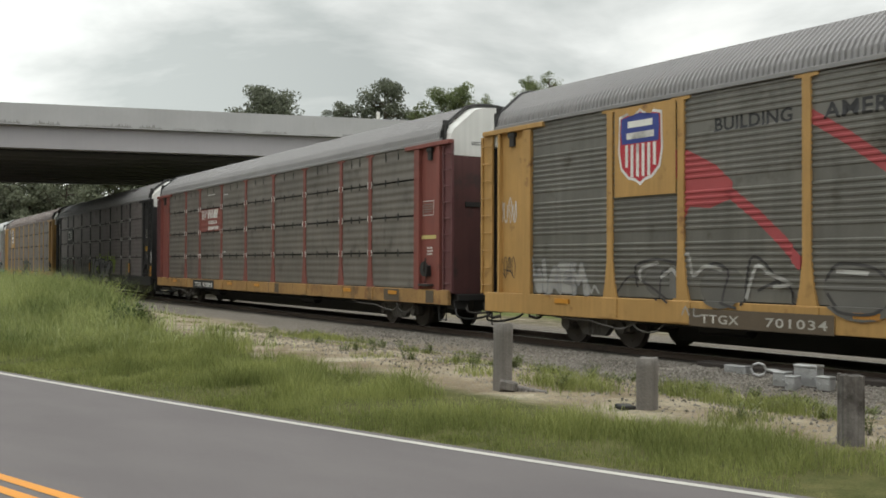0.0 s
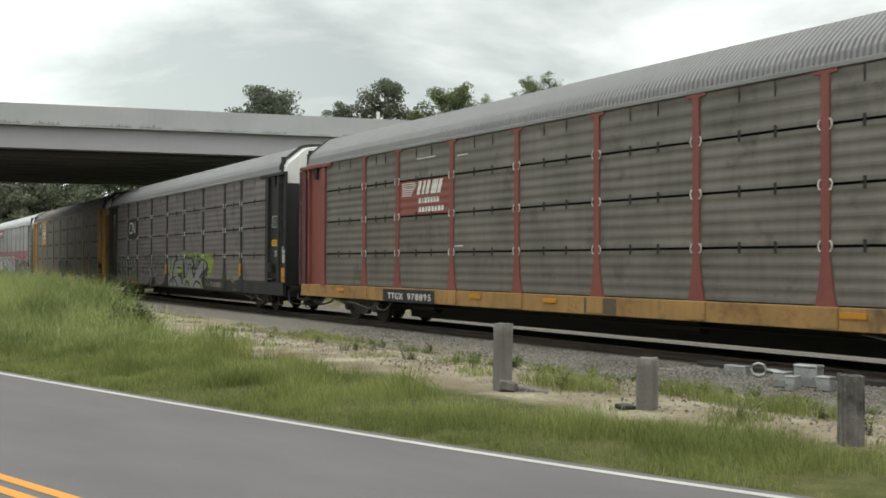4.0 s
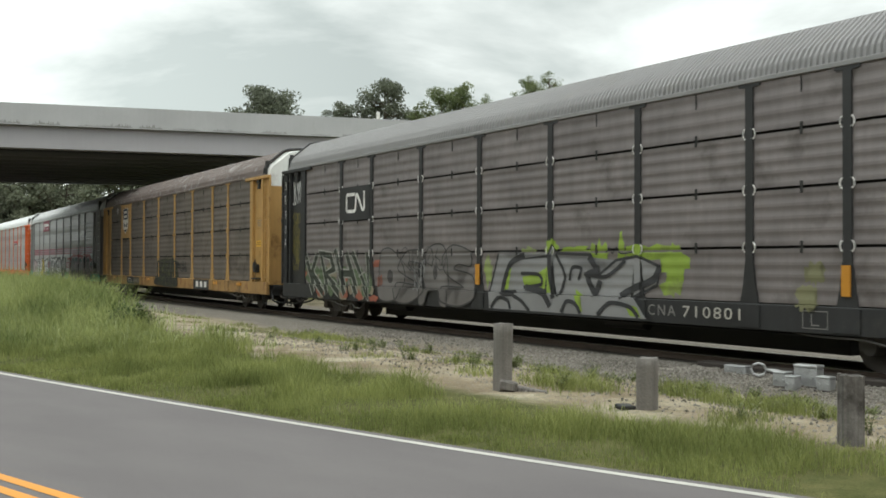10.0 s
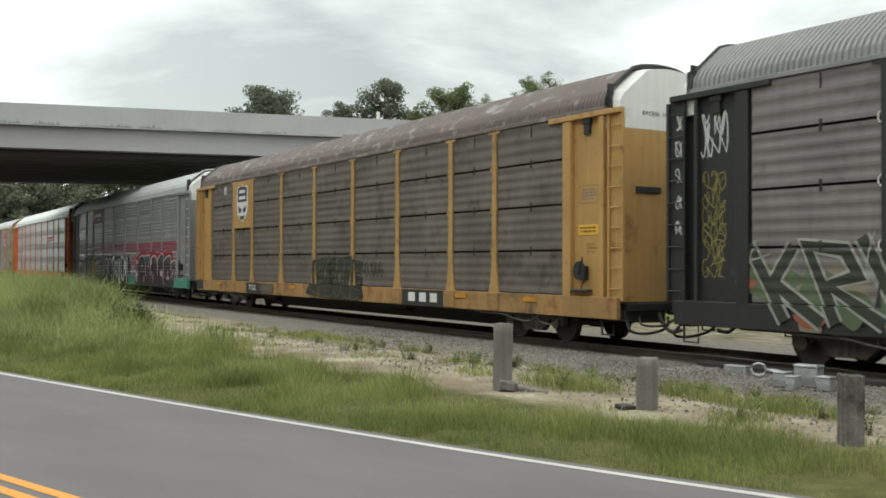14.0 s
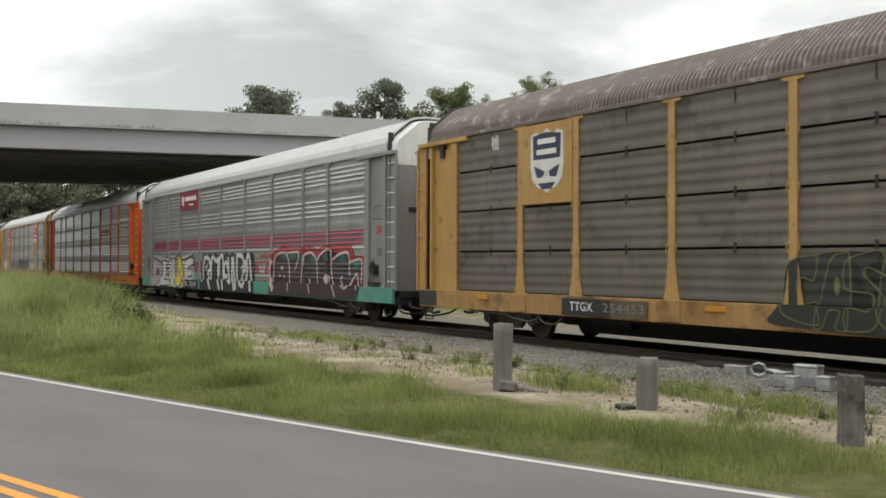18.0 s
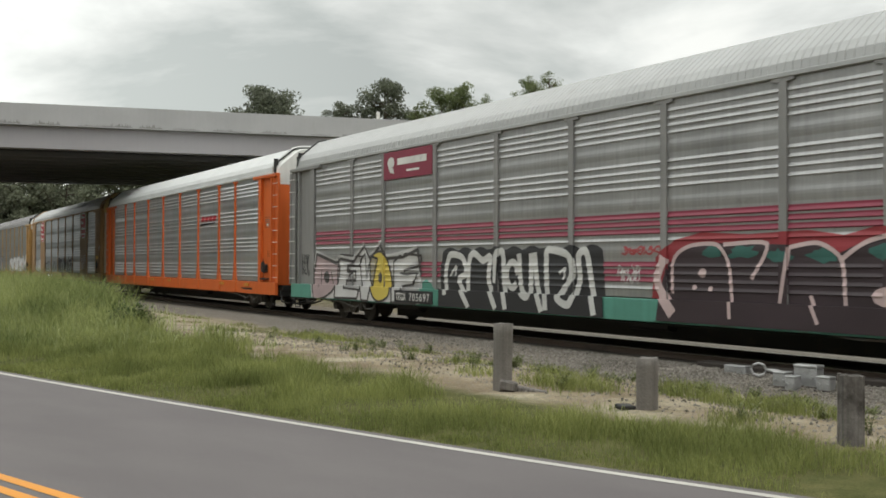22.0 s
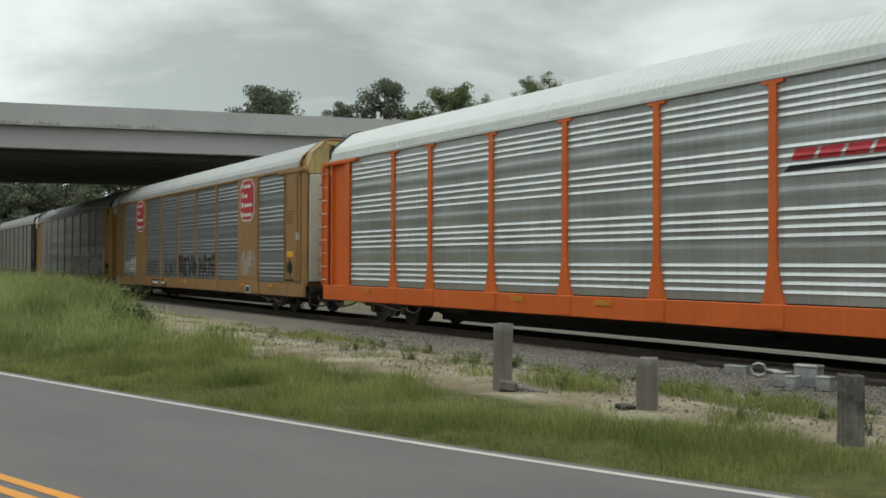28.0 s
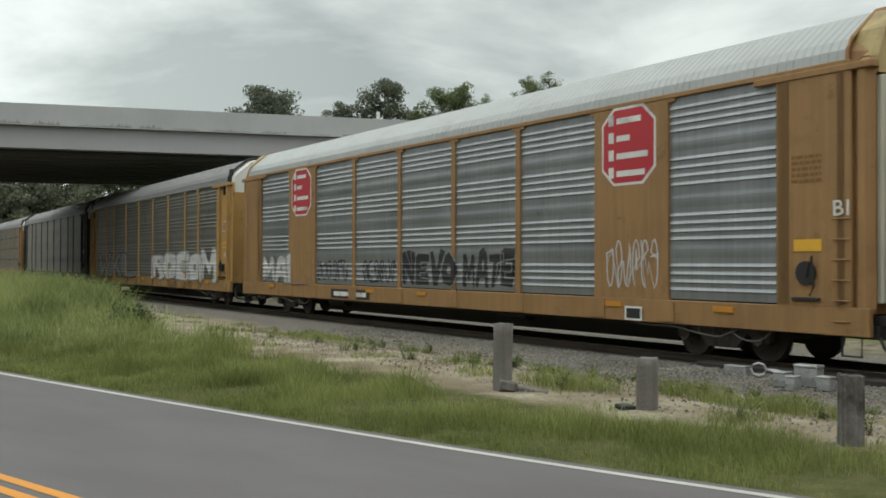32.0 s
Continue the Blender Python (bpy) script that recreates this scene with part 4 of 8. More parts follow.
def rib_profile(style):
    """(z, depth) points of the side sheets, bottom to top, one list a row."""
    if style == "rows":
        out = []
        for z0, z1, n in ((1.10, 2.035, 4), (2.085, 3.045, 4), (3.095, 4.035, 4), (4.085, 4.95, 3)):
            p = (z1 - z0 - 0.10) / n
            row = [(z0, 0.020), (z0 + 0.05, 0.020)]
            for k in range(n):
                b = z0 + 0.05 + k * p
                row += [(b + p * 0.12, 0.0185), (b + p * 0.27, 0.0135), (b + p * 0.42, 0.0100), (b + p * 0.58, 0.0098), (b + p * 0.74, 0.0140), (b + p * 0.88, 0.0192)]
            row += [(z1 - 0.05, 0.020), (z1, 0.020)]
            out.append(row)
        return out
    if style == "fine":
        row, z = [(1.10, 0.0)], 1.30
        while z < 4.88:
            row += [(z, 0.0), (z + 0.045, 0.0), (z + 0.06, 0.020), (z + 0.095, 0.020)]
            z += 0.112
            if min(abs(z - q) for q in (2.20, 3.15, 4.18)) < 0.06:
                row.append((z, 0.0))
                z += 0.17
        return [row + [(4.93, 0.0), (4.95, 0.0)]]
    # louvred groups with plain bands between; wide lips stand for the band seams
    row = [(1.10, 0.0)]
    for z in (1.30, 1.45, 1.60, 1.75, -2.02, 2.26, 2.41, 2.56, 2.71, -2.98, 3.30, 3.46, 3.62, 3.78, -4.06, 4.33, 4.47, 4.61, 4.76):
        if z > 0:
            row += [(z - 0.046, 0.0), (z - 0.039, 0.022), (z - 0.030, 0.028), (z + 0.014, 0.005), (z + 0.030, 0.0)]
        else:
            row += [(-z - 0.14, 0.0), (-z - 0.08, 0.008), (-z - 0.03, 0.012), (-z + 0.03, 0.011), (-z + 0.10, 0.002), (-z + 0.14, 0.0)]
    return [row + [(4.95, 0.0)]]


PROFILES = {k: rib_profile(k) for k in ("rows", "fine", "louvre")}


def sheet(w, row, side):
    """One corrugated sheet of width w, its outside towards side (-1 faces the road)."""
    bm = bmesh.new()
    front = [[bm.verts.new((x, side * d, z)) for z, d in row] for x in (-w / 2, w / 2)]
    back = [[bm.verts.new((x, side * -0.02, row[i][0])) for i in (0, -1)] for x in (-w / 2, w / 2)]
    for i in range(len(row) - 1):
        bm.faces.new((front[0][i], front[1][i], front[1][i + 1], front[0][i + 1]))
    bm.faces.new((back[0][0], back[0][1], back[1][1], back[1][0]))
    bm.faces.new((front[0][0], back[0][0], back[1][0], front[1][0]))
    bm.faces.new((front[0][-1], front[1][-1], back[1][1], back[0][1]))
    bmesh.ops.recalc_face_normals(bm, faces=bm.faces[:])
    return bm


def roof_section(inset=0.0):
    """(y, z) of the roof: steep eaves, sloped shoulders and a nearly flat top."""
    half = ((1.50, 5.00), (1.47, 5.22), (1.36, 5.40), (1.04, 5.665), (0.72, 5.92), (0.50, 5.98), (0.22, 6.01))
    pts = [(-(y - inset), z - inset * smooth(5.0, 5.5, z)) for y, z in half]
    return pts + [(0.0, 6.02 - inset)] + [(-y, z) for y, z in reversed(pts)]


def roof_mesh(ribbed):
    """Corrugated sheets, or flat ones with narrow seams."""
    def make():
        sec = roof_section()
        bm = bmesh.new()
        xs, x, L = [], -13.15, 13.15
        pitch, depth = (0.118, 0.034) if ribbed else (0.172, 0.012)
        while x < L:
            if ribbed:
                xs += [(x, 0.0), (x + pitch * 0.40, 0.0), (x + pitch * 0.55, depth), (x + pitch * 0.88, depth)]
            else:
                xs += [(x, 0.0), (x + pitch - 0.040, 0.0), (x + pitch - 0.030, depth), (x + pitch - 0.008, depth)]
            x += pitch
        xs.append((L, 0.0))
        rows = []
        for x, d in xs:
            rows.append([bm.verts.new((min(x, L), y * (1 - d / 1.5), z - d * max(0.0, min(1.0, (z - 5.0) * 3)))) for y, z in sec])
        for a, b in zip(rows, rows[1:]):
            for k in range(len(sec) - 1):
                bm.faces.new((a[k], b[k], b[k + 1], a[k + 1]))
        bmesh.ops.recalc_face_normals(bm, faces=bm.faces[:])
        return bm
    return make


def end_door_mesh(z0, z1, inset):
    """A slab with the roof's outline, between two heights."""
    def make():
        pts = [(-1.5 + inset, z0), *roof_section(inset), (1.5 - inset, z0)] if z1 > 5 else [(-1.5 + inset, z0), (-1.5 + inset, z1), (1.5 - inset, z1), (1.5 - inset, z0)]
        bm = bmesh.new()
        a = [bm.verts.new((0, y, z)) for y, z in pts]
        b = [bm.verts.new((0.42, y * 0.96, z - (0.06 if z > 5 else 0))) for y, z in pts]
        n = len(pts)
        bm.faces.new(a)
        bm.faces.new(list(reversed(b)))
        for i in range(n):
            bm.faces.new((a[i], b[i], b[(i + 1) % n], a[(i + 1) % n]))
        bmesh.ops.recalc_face_normals(bm, faces=bm.faces[:])
        return bm
    return make


def post_mesh(flare, side):
    def make():
        bm = bmesh.new()
        y0, y1 = sorted((side * (YS - 0.02), side * (YS + 0.048)))
        w, f = 0.085, flare
        pts = [(-f, 1.02), (f, 1.02), (w + (f - w) * 0.45, 1.35), (w, 1.85), (w, 4.88), (0.24, 4.90), (0.24, 4.99), (-0.24, 4.99), (-0.24, 4.90), (-w, 4.88), (-w, 1.85), (-w - (f - w) * 0.45, 1.35)]
        prism(bm, pts, y0, y1)
        return bm
    return make


def clip_mesh():
    """A round clip that holds the sheets beside a post."""
    bm = bmesh.new()
    pts = [(0.085 + 0.05 * math.sin(a), -YS - 0.045, 0.085 * math.cos(a)) for a in [math.pi * k / 6 for k in range(7)]]
    tube(bm, pts, 0.013, 6)
    return bm


def bracket_mesh():
    return boxes((-0.03, 0.03, -YS - 0.035, -YS - 0.005, -0.11, 0.10), bevel=0.006)


def ladder_mesh(side):
    bm = bmesh.new()
    y0, y1 = sorted((side * (YS - 0.02), side * (YS + 0.03)))
    box(bm, -0.24, -0.17, y0, y1, 1.05, 4.85)
    box(bm, 0.17, 0.24, y0, y1, 1.05, 4.85)
    return bm


def bogie_parts(root, x, sign):
    bog = part("truck", cached(("bolster",), lambda: boxes((-0.20, 0.20, -1.0, 1.0, 0.36, 0.62), (-0.30, 0.30, -0.3, 0.3, 0.60, 0.72), bevel=0.03)), GREASY, root, "dark greasy cast-steel wheel truck")
    bog.location = (x, 0, 0)

    def frame_side():
        bm = bmesh.new()
        prism(bm, [(-1.12, 0.36), (-1.12, 0.56), (-0.85, 0.66), (0.85, 0.66), (1.12, 0.56), (1.12, 0.36), (0.92, 0.34), (0.62, 0.50), (0.34, 0.22), (-0.34, 0.22), (-0.62, 0.50), (-0.92, 0.34)], -0.07, 0.07)
        for s in (-1, 1):
            disc(bm, (0.89 * s, 0, 0.42), (0, 1, 0), 0.13, 0.26, 14)
        for k in (-0.16, 0.0, 0.16):
            tube(bm, [(k, -0.03, 0.26), (k, -0.03, 0.60)], 0.07, 8)
        return bm
    for s in (-1, 1):
        sf = part("side_frame", cached(("side_frame",), frame_side), DUSTY, bog)
        sf.location = (0, s * 0.99, 0)

    def wheels():
        bm = bmesh.new()
        tube(bm, [(0, -1.05, 0), (0, 1.05, 0)], 0.075, 12)
        for s in (-1, 1):
            disc(bm, (0, s * 0.755, 0), (0, 1, 0), 0.42, 0.10, 28)
            disc(bm, (0, s * 0.700, 0), (0, 1, 0), 0.45, 0.03, 28)
            disc(bm, (0, s * 0.83, 0), (0, 1, 0), 0.13, 0.12, 16)
            for k in range(5):
                a = k * math.tau / 5
                disc(bm, (0.26 * math.cos(a), s * 0.81, 0.26 * math.sin(a)), (0, 1, 0), 0.035, 0.02, 8)
        return bm
    out = []
    for s in (-1, 1):
        w = part("wheelset", cached(("wheelset",), wheels), WHEEL_STEEL, bog)
        w.location = (s * 0.89, 0, 0.42)
        out.append((w, s * 0.89))
    return out


def depth_at(style, z):
    if z < 1.085:
        return 0.092
    for row in PROFILES[style]:
        if row[0][0] <= z <= row[-1][0]:
            return float(np.interp(z, [p[0] for p in row], [p[1] for p in row]))
    return 0.0


def paint_on(name, bm, material, root, style=None, y=None, lift=0.006, label=""):
    """Paint laid on the ribbed sheets (style) or on a flat face at depth y; bm lies in x and z."""
    lay = bm.verts.layers.float.get("k") or bm.verts.layers.float.new("k")
    if style:
        zs, xs = [v.co.z for v in bm.verts], [v.co.x for v in bm.verts]
        lo, hi, xl, xh = min(zs), max(zs), min(xs), max(xs)

        def cut(co, no):
            bmesh.ops.bisect_plane(bm, geom=bm.verts[:] + bm.edges[:] + bm.faces[:], plane_co=co, plane_no=no, dist=1e-5)
        for z in [1.084, 1.0855] + [p[0] for row in PROFILES[style] for p in row]:
            if lo < z < hi:
                cut((0, 0, z), (0, 0, 1))
        for p in POSTS:
            for x in (p - 0.092, p - 0.088, p + 0.088, p + 0.092):
                if xl < x < xh:
                    cut((x, 0, 0), (1, 0, 0))
        for v in bm.verts:
            v.co.z = max(v.co.z, 0.632)
            d = depth_at(style, v.co.z)
            if min(abs(v.co.x - p) for p in POSTS) < 0.0885:
                d = max(d, 0.051)
            v.co.y = -(YS + d + lift + v[lay])
    else:
        for v in bm.verts:
            v.co.y = -(y + lift + v[lay])
    bmesh.ops.recalc_face_normals(bm, faces=bm.faces[:])
    return part(name, bm, material, root, label)


def flat(*polys):
    bm = bmesh.new()
    lay = bm.verts.layers.float.new("k")
    for i, pts in enumerate(polys):
        f = bm.faces.new([bm.verts.new((x, 0, z)) for x, z in pts])
        for v in f.verts:
            v[lay] = i * 0.00004
    bmesh.ops.triangulate(bm, faces=bm.faces[:])
    return bm


def rect(x0, x1, z0, z1):
    return [(x0, z0), (x1, z0), (x1, z1), (x0, z1)]


def oval(cx, cz, rx, rz, n=20, a0=0.0):
    return [(cx + rx * math.cos(a0 + k * math.tau / n), cz + rz * math.sin(a0 + k * math.tau / n)) for k in range(n)]


def stroke(pts, w):
    """A painted stroke of width w along pts, as quads."""
    out = []
    for (x0, z0), (x1, z1) in zip(pts, pts[1:]):
        d = math.hypot(x1 - x0, z1 - z0) or 1.0
        nx, nz = -(z1 - z0) / d * w / 2, (x1 - x0) / d * w / 2
        ex, ez = (x1 - x0) / d * w * 0.35, (z1 - z0) / d * w * 0.35
        out.append([(x0 - ex + nx, z0 - ez + nz), (x0 - ex - nx, z0 - ez - nz), (x1 + ex - nx, z1 + ez - nz), (x1 + ex + nx, z1 + ez + nz)])
    return out


def lettering(text, x0, x1, z0, z1, fat=0.0, spread=1.0):
    """Letters of the built-in font, fitted into x0..x1, z0..z1, as a bmesh."""
    cu = bpy.data.curves.new("letters", "FONT")
    cu.body, cu.offset, cu.space_character, cu.resolution_u = text, fat, spread, 3
    ob = bpy.data.objects.new("letters", cu)
    scene.collection.objects.link(ob)
    bpy.context.view_layer.update()
    me = bpy.data.meshes.new_from_object(ob)
    bpy.data.objects.remove(ob)
    bpy.data.curves.remove(cu)
    bm = bmesh.new()
    bm.from_mesh(me)
    bpy.data.meshes.remove(me)
    xs, ys = [v.co.x for v in bm.verts], [v.co.y for v in bm.verts]
    ax, bx, ay, by = min(xs), max(xs), min(ys), max(ys)
    for v in bm.verts:
        v.co = Vector((x0 + (v.co.x - ax) / (bx - ax) * (x1 - x0), 0, z0 + (v.co.y - ay) / (by - ay) * (z1 - z0)))
    bmesh.ops.triangulate(bm, faces=bm.faces[:])
    return bm


def polys(*shapes):
    return shapes


def paint_each(name, shapes, *args, **kw):
    """Each shape painted as a part of its own."""
    for s in shapes:
        paint_on(name, flat(s), *args, **kw)


def bars(rows, x0, x1, z0, z1, seed=1):
    """Short bars that stand for small lettering."""
    rng = random.Random(seed)
    out = []
    h = (z1 - z0) / (rows * 1.8)
    for k in range(rows):
        z = z1 - (k + 1) * (z1 - z0) / rows + h * 0.4
        x = x0
        while x < x1 - 0.03:
            w = rng.uniform(0.04, 0.12) * (x1 - x0) / 0.5
            out.append(rect(x, min(x + w, x1), z, z + h))
            x += w + 0.025
    return flat(*out)


P_DIRTY = mat("dirty_rack_sheet", (0.182, 0.167, 0.149), 0.58, metal=0.50, var=0.34, scale=2.4, streak=0.20, bump=0.04, dirt=0.30, dirt_col=(0.112, 0.101, 0.088), grain=(4.0, 5.0, 0.5))
P_CN = mat("dull_grey_rack_sheet", (0.212, 0.189, 0.188), 0.56, metal=0.55, var=0.34, scale=2.4, streak=0.20, bump=0.04, dirt=0.30, dirt_col=(0.140, 0.124, 0.120), grain=(4.0, 5.0, 0.5))
P_BROWN = mat("brown_grey_rack_sheet", (0.160, 0.139, 0.122), 0.60, metal=0.50, var=0.36, scale=2.4, streak=0.20, bump=0.04, dirt=0.34, dirt_col=(0.092, 0.078, 0.067), grain=(4.0, 5.0, 0.5))
P_GREY = mat("weathered_zinc_sheet", (0.200, 0.194, 0.178), 0.50, metal=0.65, var=0.28, scale=2.0, streak=0.26, bump=0.04, dirt=0.2, dirt_col=(0.125, 0.115, 0.098), grain=(3.5, 5.0, 0.3))
P_ZINC = mat("bright_zinc_sheet", (0.52, 0.535, 0.545), 0.36, metal=0.76, var=0.18, scale=2.5, streak=0.22, bump=0.01, grain=(9.0, 5.0, 0.4))
P_SILVER = mat("silver_zinc_sheet", (0.38, 0.38, 0.382), 0.42, metal=0.60, var=0.2, scale=2.5, streak=0.24, bump=0.015, dirt=0.12, dirt_col=(0.24, 0.23, 0.225), grain=(9.0, 5.0, 0.4))
P_DULL = mat("dull_zinc_sheet", (0.30, 0.310, 0.325), 0.40, metal=0.62, var=0.2, scale=2.5, streak=0.26, bump=0.015, dirt=0.12, dirt_col=(0.19, 0.185, 0.18), grain=(9.0, 5.0, 0.4))
C_YELLOW = mat("rack_yellow_paint", (0.415, 0.245, 0.082), 0.6, var=0.2, streak=0.22, rust=0.20, rust_col=(0.17, 0.075, 0.03), dirt=0.2, dirt_col=(0.23, 0.125, 0.04), grain=(7.0, 7.0, 0.5))
C_SILL = mat("worn_yellow_sill", (0.32, 0.185, 0.066), 0.65, var=0.3, streak=0.25, rust=0.36, rust_col=(0.20, 0.095, 0.036), dirt=0.34, dirt_col=(0.10, 0.066, 0.038))
C_RED = mat("oxide_red_paint", (0.205, 0.062, 0.050), 0.62, var=0.2, streak=0.2, dirt=0.2, dirt_col=(0.10, 0.045, 0.038))
C_BLACK = mat("rack_black_paint", (0.019, 0.019, 0.020), 0.6, var=0.4, streak=0.3, dirt=0.2, dirt_col=(0.042, 0.039, 0.036))
C_GREY = mat("rack_grey_paint", (0.232, 0.229, 0.226), 0.55, var=0.16, streak=0.2, dirt=0.15, dirt_col=(0.20, 0.19, 0.18))
C_ORANGE = mat("rack_orange_paint", (0.62, 0.125, 0.022), 0.5, var=0.14, streak=0.12, dirt=0.12, dirt_col=(0.30, 0.08, 0.03))
C_TAN = mat("rack_tan_paint", (0.30, 0.168, 0.068), 0.6, var=0.22, streak=0.26, rust=0.15, rust_col=(0.18, 0.09, 0.035), dirt=0.22, dirt_col=(0.22, 0.125, 0.055))
C_TEAL = mat("teal_paint", (0.085, 0.26, 0.205), 0.6, var=0.3, streak=0.2, dirt=0.32, dirt_col=(0.085, 0.14, 0.115))
C_MAROON = mat("maroon_paint", (0.235, 0.030, 0.060), 0.5, var=0.15)
R_GREY = mat("roof_grey_sheet", (0.240, 0.233, 0.235), 0.55, metal=0.25, var=0.18, streak=0.0, bump=0.08, dirt=0.25, dirt_col=(0.23, 0.22, 0.21))
R_WHITE = mat("roof_white_sheet", (0.58, 0.59, 0.59), 0.5, metal=0.15, var=0.12, bump=0.06, dirt=0.12, dirt_col=(0.50, 0.49, 0.48))
R_PALE = mat("roof_pale_grey_sheet", (0.40, 0.405, 0.405), 0.5, metal=0.2, var=0.16, bump=0.06, dirt=0.2, dirt_col=(0.32, 0.31, 0.30))
R_RUST = mat("roof_rusty_sheet", (0.158, 0.126, 0.114), 0.6, metal=0.25, var=0.3, bump=0.1, rust=0.34, rust_col=(0.34, 0.325, 0.315))
E_WHITE = mat("end_cap_white", (0.66, 0.66, 0.64), 0.6, var=0.12, streak=0.15, dirt=0.2, dirt_col=(0.45, 0.43, 0.41))
E_MAROON = mat("end_maroon", (0.080, 0.030, 0.029), 0.6, var=0.25, streak=0.25, dirt=0.3, dirt_col=(0.032, 0.026, 0.025))
LOGO_BLUE = mat("logo_blue", (0.035, 0.055, 0.25), 0.55, var=0.12)
LOGO_RED = mat("logo_red", (0.46, 0.030, 0.045), 0.55, var=0.12)
SPRAY_RED = mat("spray_red", (0.37, 0.068, 0.075), 0.6, var=0.2)
SPRAY_WHITE = mat("spray_white", (0.55, 0.545, 0.545), 0.6, var=0.25, dirt=0.3, dirt_col=(0.38, 0.375, 0.37))
SPRAY_GREEN = mat("spray_lime", (0.24, 0.34, 0.045), 0.6, var=0.3, dirt=0.3, dirt_col=(0.17, 0.20, 0.06))
SPRAY_BLACK = mat("spray_black", (0.025, 0.025, 0.028), 0.6, var=0.3)
SPRAY_SILVER = mat("spray_silver", (0.27, 0.268, 0.275), 0.5, metal=0.3, var=0.25)
SPRAY_PINK = mat("spray_pink", (0.44, 0.34, 0.35), 0.6, var=0.3, dirt=0.3, dirt_col=(0.36, 0.33, 0.33))
SPRAY_YELLOW = mat("spray_yellow", (0.56, 0.44, 0.09), 0.6, var=0.2)
SPRAY_DGREEN = mat("spray_dark_green", (0.026, 0.033, 0.023), 0.6, var=0.3)
SPRAY_ORANGE = mat("spray_rust_orange", (0.20, 0.080, 0.045), 0.6, var=0.3)

CARS = []       # (root, place along the train, wheels)


